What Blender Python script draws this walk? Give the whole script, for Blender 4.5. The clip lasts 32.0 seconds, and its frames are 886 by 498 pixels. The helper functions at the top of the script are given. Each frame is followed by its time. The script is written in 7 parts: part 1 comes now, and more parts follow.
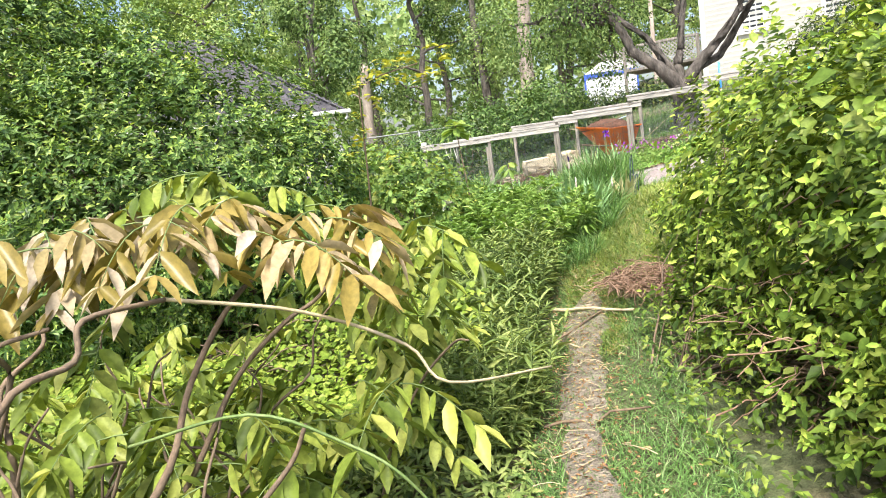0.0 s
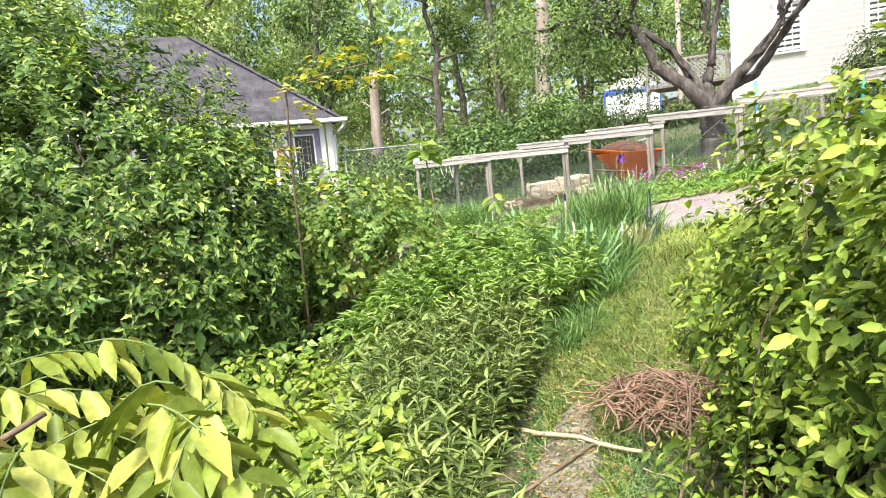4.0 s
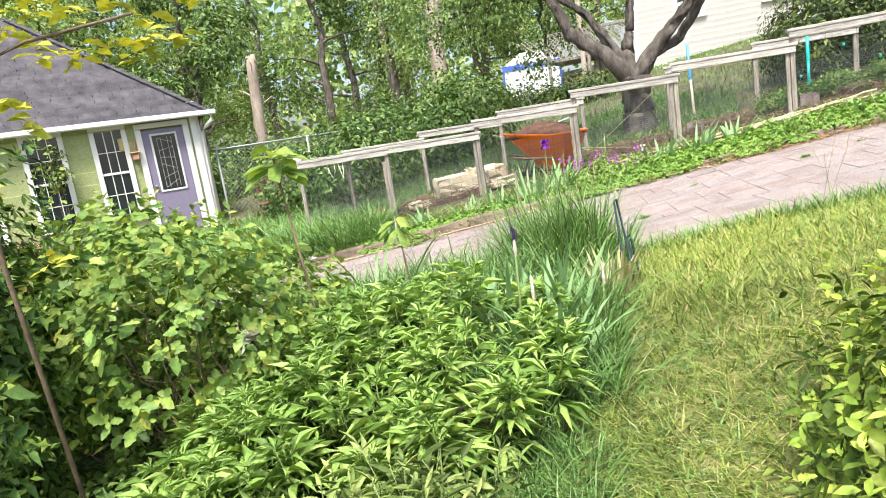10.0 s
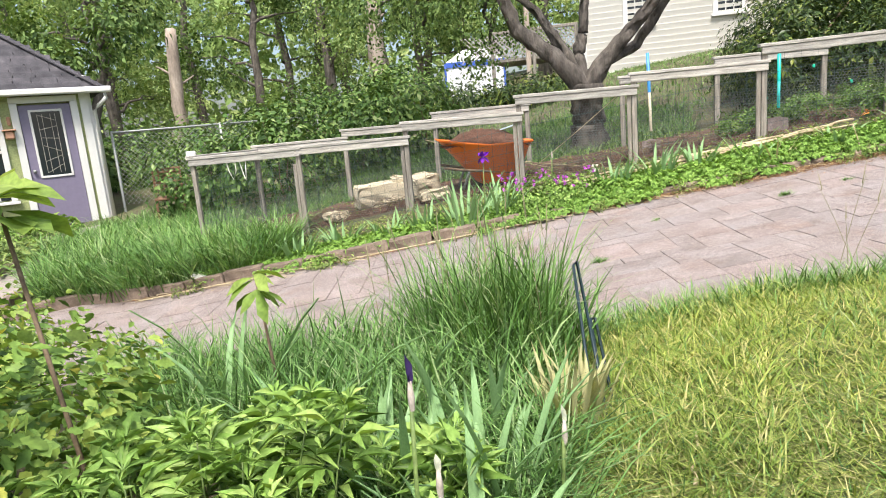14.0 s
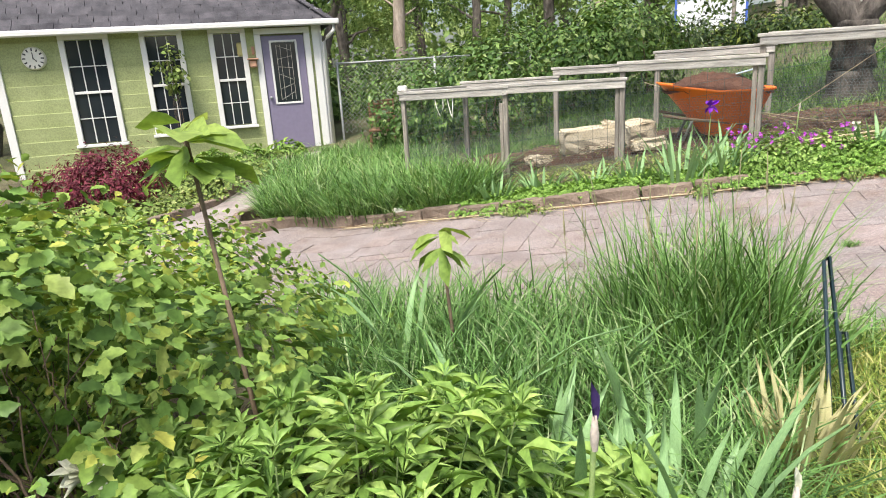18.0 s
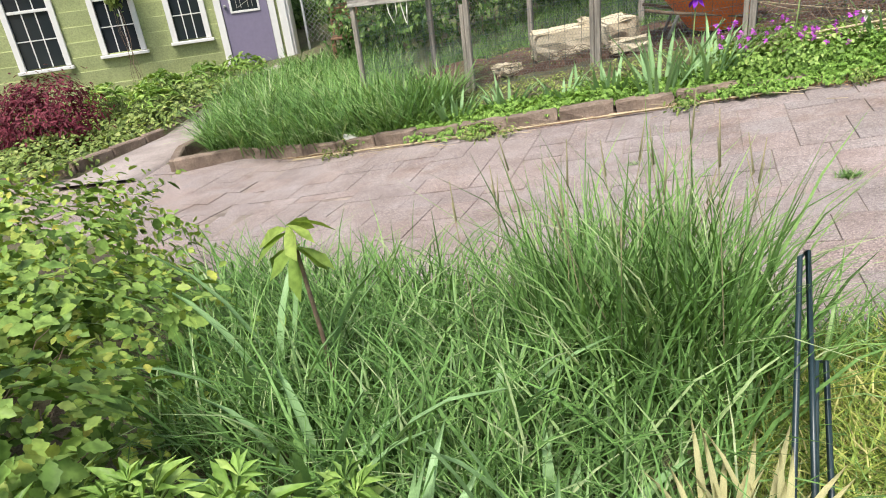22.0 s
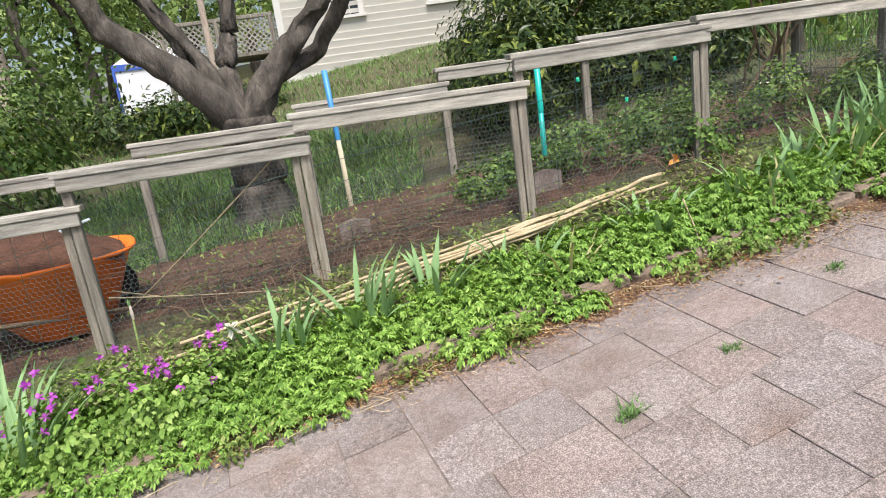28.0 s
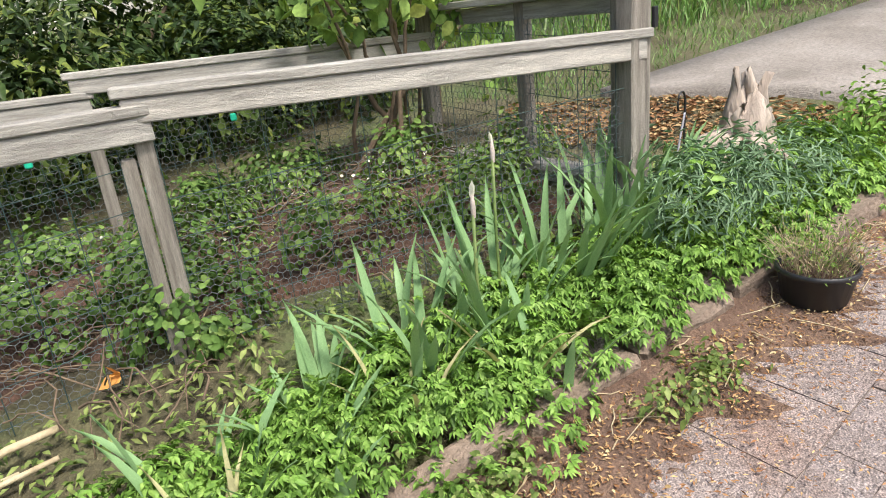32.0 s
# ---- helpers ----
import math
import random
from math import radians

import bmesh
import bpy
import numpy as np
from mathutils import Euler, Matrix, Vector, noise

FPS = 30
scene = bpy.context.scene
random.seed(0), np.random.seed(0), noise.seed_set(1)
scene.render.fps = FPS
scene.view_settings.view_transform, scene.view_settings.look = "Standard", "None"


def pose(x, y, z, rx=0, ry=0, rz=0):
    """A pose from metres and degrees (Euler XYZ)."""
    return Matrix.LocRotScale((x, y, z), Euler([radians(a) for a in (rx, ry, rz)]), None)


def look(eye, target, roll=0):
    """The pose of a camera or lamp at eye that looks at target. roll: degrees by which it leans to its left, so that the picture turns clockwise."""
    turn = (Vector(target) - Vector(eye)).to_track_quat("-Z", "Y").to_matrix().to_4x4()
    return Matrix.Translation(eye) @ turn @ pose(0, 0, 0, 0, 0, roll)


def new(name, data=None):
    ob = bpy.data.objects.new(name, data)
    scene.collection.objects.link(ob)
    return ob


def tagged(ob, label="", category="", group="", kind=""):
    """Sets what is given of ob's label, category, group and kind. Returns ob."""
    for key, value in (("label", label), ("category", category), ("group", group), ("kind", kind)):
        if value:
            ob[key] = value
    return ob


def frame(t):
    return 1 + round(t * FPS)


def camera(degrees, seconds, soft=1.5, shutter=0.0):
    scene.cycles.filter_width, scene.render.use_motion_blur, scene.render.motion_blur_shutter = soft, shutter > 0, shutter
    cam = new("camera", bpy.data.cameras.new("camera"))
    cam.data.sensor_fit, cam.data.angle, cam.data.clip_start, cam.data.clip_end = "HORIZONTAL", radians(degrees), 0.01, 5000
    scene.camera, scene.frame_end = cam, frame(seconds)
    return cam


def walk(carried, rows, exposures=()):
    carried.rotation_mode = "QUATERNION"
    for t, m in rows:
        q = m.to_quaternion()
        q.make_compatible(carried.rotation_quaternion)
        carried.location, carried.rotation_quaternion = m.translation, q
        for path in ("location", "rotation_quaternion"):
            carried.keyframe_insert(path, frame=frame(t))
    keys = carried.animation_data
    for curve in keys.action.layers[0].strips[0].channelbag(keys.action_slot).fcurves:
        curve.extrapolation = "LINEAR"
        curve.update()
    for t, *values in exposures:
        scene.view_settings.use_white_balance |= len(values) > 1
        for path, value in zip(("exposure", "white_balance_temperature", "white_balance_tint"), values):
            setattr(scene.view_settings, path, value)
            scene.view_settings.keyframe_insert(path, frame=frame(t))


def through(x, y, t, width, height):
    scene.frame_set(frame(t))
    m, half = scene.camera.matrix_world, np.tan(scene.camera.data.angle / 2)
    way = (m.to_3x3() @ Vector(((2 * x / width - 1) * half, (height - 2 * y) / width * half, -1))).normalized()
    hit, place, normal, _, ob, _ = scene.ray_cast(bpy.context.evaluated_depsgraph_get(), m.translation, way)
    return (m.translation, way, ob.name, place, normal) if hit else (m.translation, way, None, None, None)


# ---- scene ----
cam = camera(69.3, 32.0, soft=1.0)
PATH = [
    (0.0, (0.043, -0.040, 1.456), (-0.068, 3.911, 0.844), -7.94),
    (0.5, (0.073, 0.045, 1.446), (-0.224, 3.993, 0.874), -9.22),
    (1.0, (0.239, 0.346, 1.473), (-0.253, 4.279, 0.934), -6.46),
    (1.5, (0.295, 0.452, 1.468), (-0.265, 4.376, 0.935), -6.29),
    (2.0, (0.316, 0.784, 1.496), (-0.238, 4.713, 0.986), -6.18),
    (2.5, (0.278, 0.829, 1.481), (-0.203, 4.771, 0.998), -6.76),
    (3.0, (0.369, 1.079, 1.497), (0.210, 5.042, 0.982), -4.92),
    (3.5, (0.435, 1.188, 1.509), (0.268, 5.152, 1.001), -5.10),
    (5.5, (0.446, 1.795, 1.588), (0.121, 5.718, 0.875), -5.77),
    (6.0, (0.501, 1.864, 1.579), (0.152, 5.786, 0.877), -4.76),
    (6.5, (0.504, 2.033, 1.579), (0.142, 5.949, 0.851), -6.82),
    (7.0, (0.398, 2.095, 1.591), (0.208, 6.025, 0.870), -5.24),
    (7.5, (0.346, 2.174, 1.590), (-0.069, 6.096, 0.923), -6.05),
    (8.0, (0.441, 2.501, 1.619), (-0.146, 6.412, 1.024), -4.75),
    (8.5, (0.491, 2.580, 1.608), (0.416, 6.527, 0.961), -6.68),
    (9.0, (0.464, 2.744, 1.630), (0.618, 6.669, 0.876), -8.75),
    (9.5, (0.448, 2.861, 1.629), (0.779, 6.787, 0.935), -8.91),
    (10.0, (0.549, 3.086, 1.650), (0.917, 7.005, 0.938), -8.80),
    (10.5, (0.631, 3.208, 1.662), (1.188, 7.117, 1.021), -6.43),
    (11.0, (0.650, 3.302, 1.647), (1.308, 7.192, 0.988), -5.80),
    (11.5, (0.542, 3.422, 1.678), (1.343, 7.286, 1.023), -5.54),
    (12.0, (0.580, 3.543, 1.663), (1.355, 7.410, 0.995), -6.02),
    (12.5, (0.730, 3.859, 1.679), (1.457, 7.730, 0.978), -4.69),
    (13.0, (0.831, 3.936, 1.707), (1.523, 7.812, 1.004), -5.41),
    (13.5, (0.854, 4.070, 1.723), (1.581, 7.931, 0.968), -5.53),
    (15.5, (1.072, 4.522, 1.739), (1.764, 8.365, 0.875), -1.74),
    (16.0, (0.996, 4.489, 1.752), (0.770, 8.369, 0.804), -2.64),
    (16.5, (0.941, 4.501, 1.754), (0.516, 8.342, 0.719), -3.14),
    (17.0, (0.935, 4.529, 1.759), (0.431, 8.352, 0.693), -3.39),
    (17.5, (0.940, 4.526, 1.765), (0.441, 8.347, 0.693), -3.37),
    (18.0, (0.940, 4.520, 1.766), (0.447, 8.340, 0.689), -3.55),
    (18.5, (0.940, 4.529, 1.755), (0.434, 8.354, 0.701), -4.06),
    (19.0, (0.938, 4.546, 1.746), (0.504, 8.384, 0.704), -4.85),
    (19.5, (0.940, 4.571, 1.736), (0.707, 8.383, 0.546), -6.26),
    (20.0, (0.999, 4.639, 1.711), (0.737, 8.196, -0.101), -8.30),
    (20.5, (1.091, 4.781, 1.755), (0.564, 8.053, -0.484), -4.74),
    (21.0, (1.273, 4.903, 1.788), (0.363, 8.065, -0.486), -10.02),
    (21.5, (1.269, 5.032, 1.784), (0.460, 8.441, -0.147), -8.13),
    (22.0, (1.285, 5.200, 1.812), (0.734, 8.800, 0.159), -7.01),
    (22.5, (1.408, 5.399, 1.805), (1.439, 9.037, 0.144), -8.12),
    (23.0, (1.667, 5.633, 1.782), (2.142, 9.307, 0.273), -4.23),
    (23.5, (1.785, 5.757, 1.836), (2.742, 9.344, 0.347), -4.75),
    (24.0, (1.843, 5.903, 1.899), (3.370, 9.421, 0.765), -3.06),
    (24.5, (1.967, 6.049, 1.885), (3.783, 9.397, 0.663), -4.09),
    (25.0, (2.122, 6.255, 1.928), (3.871, 9.645, 0.724), -1.71),
    (25.5, (2.174, 6.402, 1.966), (3.647, 9.910, 0.733), -4.66),
    (27.5, (2.789, 7.057, 2.075), (4.334, 10.586, 0.997), -7.61),
    (28.0, (2.924, 7.145, 2.097), (5.015, 10.398, 1.075), -8.01),
    (28.5, (3.209, 7.243, 2.140), (5.313, 10.477, 1.084), -2.21),
    (29.0, (3.501, 7.290, 2.195), (5.885, 10.273, 1.002), -6.61),
    (29.5, (3.996, 7.348, 2.146), (6.737, 9.958, 0.852), -3.13),
    (30.0, (4.331, 7.432, 2.190), (7.230, 9.815, 0.805), -1.16),
    (30.5, (4.675, 7.472, 2.222), (7.399, 10.012, 0.764), -5.55),
    (31.0, (4.977, 7.599, 2.258), (7.924, 9.971, 0.959), -3.67),
    (31.5, (5.271, 7.637, 2.276), (8.196, 10.031, 0.967), -6.44),
    (32.0, (5.550, 7.715, 2.340), (8.448, 10.115, 0.983), -5.88),
]
walk(cam, [(t, look(eye, target, roll)) for t, eye, target, roll in PATH],
     [(0, 1.64), (3, 1.68), (6, 1.66), (10, 1.6), (13, 1.34), (17, 1.2), (19, 1.18), (22, 1.03), (24, 0.9), (26, 0.88), (29, 0.87), (32, 0.99)])

# ---- world and light ----
world = bpy.data.worlds.new("overcast_sky")
scene.world = world
world.use_nodes = True
wn = world.node_tree.nodes
sky = wn.new("ShaderNodeTexSky")
sky.sky_type, sky.sun_disc = "NISHITA", False
sky.sun_elevation, sky.sun_rotation = radians(63), radians(194)
sky.air_density, sky.dust_density, sky.ozone_density = 1.0, 4.0, 1.0
wn["Background"].inputs["Strength"].default_value = 0.112
world.node_tree.links.new(sky.outputs["Color"], wn["Background"].inputs["Color"])
sun = new("sun", bpy.data.lights.new("sun", "SUN"))
sun.data.energy, sun.data.angle, sun.data.color = 2.55, radians(14), (1.0, 0.96, 0.9)
sun.matrix_world = look((-2.0, -8, 16), (0, 0, 0))

# ---- numbers of the plan ----
PROFILE_V = (-60, -10, 0, 3.2, 4.95, 5.9, 6.5, 7.6, 8.6, 10.4, 11.2, 13.2, 14.1, 20, 60)
PROFILE_H = (0.0, 0.1, 0.1, 0.12, 0.38, 0.5, 0.47, 0.37, 0.31, 0.33, 0.5, 0.52, 0.7, 1.2, 2.6)


def gz(x, y):
    """Height of the ground: the garden falls away to the west, with a bank between path and drive."""
    x, y = np.asarray(x, float), np.asarray(y, float)
    tilt = np.where(x > -1, 0.14 * np.minimum(x, 16), -0.14 + 0.03 * (np.maximum(x, -12) + 1))
    return tilt + np.interp(0.39 * np.maximum(x, -6) + 0.92 * y, PROFILE_V, PROFILE_H)


def g(x, y):
    return float(gz(x, y))


# the far kerb of the drive, by its western distance u
KERB = ((-1.6, 11.3), (-0.2, 10.75), (1.4, 10.2), (3.2, 9.7), (4.8, 9.18), (6.4, 8.6), (7.5, 8.2), (8.6, 7.75))
NEAR = ((-4.5, 10.6), (-1.6, 9.1), (0.4, 7.75), (1.6, 7.05), (2.2, 6.87), (3.0, 6.8), (3.6, 6.5), (5.0, 5.6), (7.0, 4.2), (9.0, 2.5))


def along(line, x):
    return np.interp(x, [p[0] for p in line], [p[1] for p in line])


rng = np.random.default_rng(7)

# ---- materials ----


def nodes_of(name):
    m = bpy.data.materials.new(name)
    m.use_nodes = True
    t = m.node_tree
    return m, t, t.nodes["Principled BSDF"]


def ramp(t, stops, fac):
    r = t.nodes.new("ShaderNodeValToRGB")
    e = r.color_ramp.elements
    while len(e) < len(stops):
        e.new(0.5)
    for k, (p, c) in enumerate(stops):
        e[k].position, e[k].color = p, (*c, 1)
    t.links.new(fac, r.inputs[0])
    return r.outputs[0]


def noise_of(t, scale, detail=4.0, rough=0.6, coords="Object", stretch=None):
    tc = t.nodes.new("ShaderNodeTexCoord")
    n = t.nodes.new("ShaderNodeTexNoise")
    n.inputs["Scale"].default_value, n.inputs["Detail"].default_value, n.inputs["Roughness"].default_value = scale, detail, rough
    out = tc.outputs[coords]
    if stretch:
        mp = t.nodes.new("ShaderNodeMapping")
        mp.inputs["Scale"].default_value = stretch
        t.links.new(out, mp.inputs[0])
        out = mp.outputs[0]
    t.links.new(out, n.inputs[0])
    return n.outputs[0]


def mixed(t, a, b, fac, mode="MIX"):
    m = t.nodes.new("ShaderNodeMix")
    m.data_type, m.blend_type = "RGBA", mode
    for sock, v in ((m.inputs[0], fac), (m.inputs[6], a), (m.inputs[7], b)):
        if isinstance(v, (int, float)):
            sock.default_value = v
        elif isinstance(v, tuple):
            sock.default_value = (*v, 1)
        else:
            t.links.new(v, sock)
    return m.outputs[2]


def bump(t, b, height, strength=0.4, dist=0.01):
    n = t.nodes.new("ShaderNodeBump")
    n.inputs["Strength"].default_value, n.inputs["Distance"].default_value = strength, dist
    t.links.new(height, n.inputs["Height"])
    t.links.new(n.outputs[0], b.inputs["Normal"])


def rough_mat(name, dark, light, scale=6.0, rough=0.85, fine=60.0, strength=0.5, dist=0.006, vary=0.0, stretch=None, metal=0.0, coords="Object"):
    """Plain weathered surface: two scales of tone, fine relief; vary: how far single pieces differ."""
    m, t, b = nodes_of(name)
    n1, n2 = noise_of(t, scale, 5, 0.6, coords, stretch), noise_of(t, fine, 3, 0.7, coords, stretch)
    c = ramp(t, ((0.3, dark), (0.7, light)), n1)
    c = mixed(t, c, ramp(t, ((0.3, (0.55, 0.55, 0.55)), (0.7, (1.25, 1.25, 1.25))), n2), 0.6, "MULTIPLY")
    if vary:
        oi = t.nodes.new("ShaderNodeObjectInfo")
        c = mixed(t, c, ramp(t, ((0.0, (1 - vary,) * 3), (1.0, (1 + vary, 1 + vary * 0.9, 1 + vary * 0.8))), oi.outputs["Random"]), 1.0, "MULTIPLY")
    t.links.new(c, b.inputs["Base Color"])
    b.inputs["Roughness"].default_value, b.inputs["Metallic"].default_value = rough, metal
    bump(t, b, n2, strength, dist)
    return m


def plain_mat(name, color, rough=0.5, metal=0.0, worn=0.15):
    m, t, b = nodes_of(name)
    n = noise_of(t, 14.0, 4)
    t.links.new(mixed(t, tuple(c * (1 - worn) for c in color), tuple(min(1, c * (1 + worn)) for c in color), n), b.inputs["Base Color"])
    b.inputs["Roughness"].default_value, b.inputs["Metallic"].default_value = rough, metal
    return m


def leaf_mat(name, stops, rough=0.45, through=0.35, wide=0.5, tint=(1.15, 1.1, 0.5)):
    """Leaves: each leaf its own tone, slow drifts over the plant, light through the blade."""
    m, t, b = nodes_of(name)
    geo = t.nodes.new("ShaderNodeNewGeometry")
    c = ramp(t, stops, geo.outputs["Random Per Island"])
    n = noise_of(t, wide, 3, 0.6)
    c = mixed(t, c, ramp(t, ((0.35, (0.72, 0.78, 0.7)), (0.65, (1.13, 1.1, 0.97))), n), 0.8, "MULTIPLY")
    c = mixed(t, c, ramp(t, ((0.35, (0.68, 0.7, 0.64)), (0.65, (1.14, 1.13, 1.08))), noise_of(t, 48.0, 2, 0.6)), 0.8, "MULTIPLY")
    t.links.new(c, b.inputs["Base Color"])
    b.inputs["Roughness"].default_value = rough
    b.inputs["Specular IOR Level"].default_value = 0.16
    tr = t.nodes.new("ShaderNodeBsdfTranslucent")
    t.links.new(mixed(t, c, tint, 1.0, "MULTIPLY"), tr.inputs["Color"])
    mx = t.nodes.new("ShaderNodeMixShader")
    mx.inputs[0].default_value = through * 0.7
    t.links.new(b.outputs[0], mx.inputs[1])
    t.links.new(tr.outputs[0], mx.inputs[2])
    t.links.new(mx.outputs[0], t.nodes["Material Output"].inputs[0])
    return m


M_SHRUB = leaf_mat("shrub_leaf", ((0.00, (0.0345, 0.069, 0.0207)), (0.50, (0.09775, 0.184, 0.05175)), (0.85, (0.184, 0.2875, 0.092)), (1.00, (0.322, 0.4025, 0.1725))), 0.35, 0.28)
M_HEDGE = leaf_mat("hedge_leaf", ((0.00, (0.034, 0.06375, 0.0136)), (0.40, (0.1105, 0.1827, 0.034)), (0.80, (0.204, 0.2805, 0.05525)), (1.00, (0.289, 0.34, 0.0935))), 0.4, 0.38)
M_SHRUBTIP = leaf_mat("shrub_young_leaf", ((0.0, (0.1378, 0.2332, 0.053)), (0.6, (0.2968, 0.424, 0.0954)), (1.0, (0.5088, 0.5936, 0.1802))), 0.4, 0.35)
# pale young growth, its colour lifted further for the sun on the hedge top
M_HEDGETIP = leaf_mat("hedge_sunlit_young_leaf", ((0.0, (0.216, 0.348, 0.06)), (0.6, (0.36, 0.492, 0.09)), (1.0, (0.528, 0.6, 0.144))), 0.45, 0.4)
M_RASPTIP = leaf_mat("bramble_young_leaf", ((0.0, (0.2, 0.32, 0.08)), (0.7, (0.32, 0.43, 0.11)), (0.92, (0.44, 0.49, 0.12)), (1.0, (0.6, 0.55, 0.13))), 0.45, 0.35)
M_STRAWBERRY = leaf_mat("strawberry_leaf", ((0.0, (0.05, 0.1, 0.028)), (0.5, (0.13, 0.23, 0.06)), (1.0, (0.24, 0.34, 0.11))), 0.45, 0.3)
M_WIST = leaf_mat("wisteria_leaf", ((0.00, (0.07366, 0.1148, 0.02156)), (0.50, (0.2376, 0.3085, 0.05796)), (1.00, (0.3897, 0.4088, 0.1159))), 0.4, 0.4)
M_BRONZE = leaf_mat("young_bronze_leaf", ((0.0, (0.18, 0.144, 0.036)), (0.4, (0.306, 0.234, 0.072)), (0.7, (0.396, 0.306, 0.198)), (1.0, (0.522, 0.432, 0.378))), 0.3, 0.3)
M_COVER = leaf_mat("groundcover_leaf", ((0.00, (0.09, 0.145, 0.022)), (0.50, (0.235, 0.335, 0.05)), (1.00, (0.37, 0.425, 0.09))), 0.45, 0.35)
M_HERB = leaf_mat("herb_leaf", ((0.00, (0.06501, 0.1012, 0.03061)), (0.50, (0.1982, 0.2784, 0.08467)), (1.00, (0.3495, 0.4032, 0.155))), 0.45, 0.35)
M_BIG = leaf_mat("broad_leaf", ((0.00, (0.09788, 0.174, 0.03806)), (0.50, (0.2393, 0.3915, 0.09788)), (1.00, (0.3915, 0.522, 0.174))), 0.4, 0.35)
M_RASP = leaf_mat("bramble_leaf", ((0.00, (0.066, 0.121, 0.033)), (0.40, (0.198, 0.33, 0.088)), (0.85, (0.33, 0.473, 0.143)), (1.00, (0.506, 0.55, 0.165))), 0.45, 0.35)
M_YELLOW = leaf_mat("yellow_leaf", ((0.0, (0.428, 0.45, 0.0655)), (1.0, (0.6, 0.55, 0.1))), 0.5, 0.4)
M_IRIS = leaf_mat("iris_blade", ((0.00, (0.09072, 0.1685, 0.07776)), (0.40, (0.2203, 0.3758, 0.1814)), (1.00, (0.3888, 0.5573, 0.311))), 0.4, 0.25)
M_GRASS = leaf_mat("grass_blade", ((0.00, (0.06431, 0.1187, 0.04152)), (0.50, (0.1551, 0.3023, 0.09298)), (0.85, (0.252, 0.4131, 0.1528)), (1.00, (0.4149, 0.4836, 0.2976))), 0.4, 0.35)
M_LAWN = leaf_mat("lawn_blade", ((0.00, (0.11, 0.17, 0.035)), (0.45, (0.27, 0.37, 0.085)), (0.75, (0.42, 0.45, 0.14)), (1.00, (0.58, 0.51, 0.29))), 0.5, 0.35)
M_STRAW = leaf_mat("straw_blade", ((0.0, (0.357, 0.385, 0.172)), (0.5, (0.51, 0.482, 0.275)), (1.0, (0.612, 0.525, 0.39))), 0.6, 0.3)
M_PARSLEY = leaf_mat("lovage_leaf", ((0.00, (0.072, 0.144, 0.0264)), (0.50, (0.198, 0.36, 0.072)), (1.00, (0.336, 0.504, 0.144))), 0.45, 0.3)
M_TREE = leaf_mat("woodland_leaf", ((0.00, (0.03662, 0.07068, 0.02257)), (0.50, (0.138, 0.228, 0.0728)), (1.00, (0.276, 0.38, 0.1456))), 0.55, 0.35, 0.25)
M_TREE2 = leaf_mat("spring_leaf", ((0.00, (0.1481, 0.24, 0.08008)), (0.50, (0.276, 0.3936, 0.1456)), (1.00, (0.4729, 0.5568, 0.2626))), 0.55, 0.4, 0.25)
M_RHODO = leaf_mat("evergreen_leaf", ((0.00, (0.0255, 0.0455, 0.02128)), (0.60, (0.05821, 0.098, 0.03192)), (0.90, (0.1455, 0.196, 0.0532)), (1.00, (0.2543, 0.294, 0.07448))), 0.3, 0.15)
M_PURPLELEAF = leaf_mat("red_maple_leaf", ((0.0, (0.09, 0.015, 0.03)), (1.0, (0.22, 0.05, 0.08))), 0.5, 0.3, 0.5, (1.2, 0.6, 0.6))
M_PETAL = leaf_mat("magenta_petal", ((0.0, (0.4, 0.05, 0.5)), (1.0, (0.6, 0.15, 0.7))), 0.5, 0.3, 0.5, (1, 1, 1))
M_VIOLET = leaf_mat("violet_petal", ((0.0, (0.12, 0.01, 0.35)), (1.0, (0.25, 0.03, 0.55))), 0.5, 0.2, 0.5, (1, 1, 1))
M_BUD = leaf_mat("indigo_bud", ((0.0, (0.03, 0.02, 0.09)), (1.0, (0.07, 0.04, 0.16))), 0.5, 0.1, 0.5, (1, 1, 1))
M_WHITEP = leaf_mat("white_petal", ((0.0, (0.7, 0.68, 0.6)), (1.0, (0.85, 0.82, 0.75))), 0.6, 0.3, 0.5, (1, 1, 1))
M_FLAKE = leaf_mat("dry_leaf_flake", ((0.0, (0.3, 0.18, 0.09)), (0.5, (0.5, 0.38, 0.2)), (1.0, (0.68, 0.58, 0.4))), 0.8, 0.1, 0.8, (1, 0.9, 0.7))
M_DEADLEAF = leaf_mat("fallen_leaf", ((0.0, (0.2, 0.09, 0.05)), (0.5, (0.36, 0.2, 0.11)), (1.0, (0.6, 0.42, 0.24))), 0.8, 0.1, 0.8, (1, 0.9, 0.7))
M_BARK = rough_mat("bark", (0.03, 0.025, 0.02), (0.19, 0.165, 0.14), 8, 0.95, 34, 1.0, 0.03, stretch=(1, 1, 0.35))
M_BARK_PALE = rough_mat("pale_dead_bark", (0.24, 0.19, 0.15), (0.5, 0.42, 0.35), 4, 0.95, 25, 0.8, 0.02, stretch=(1, 1, 0.25))
M_TWIG = rough_mat("twig_bark", (0.1, 0.07, 0.045), (0.24, 0.17, 0.11), 12, 0.9, 60)
M_STALK = rough_mat("green_stalk", (0.1, 0.17, 0.04), (0.2, 0.26, 0.08), 12, 0.6, 50)
M_CANE = rough_mat("dry_cane", (0.36, 0.28, 0.16), (0.58, 0.48, 0.31), 8, 0.7, 60)
M_SOIL = rough_mat("garden_soil", (0.07, 0.04, 0.028), (0.19, 0.105, 0.072), 9, 1.0, 70, 1.0, 0.03)
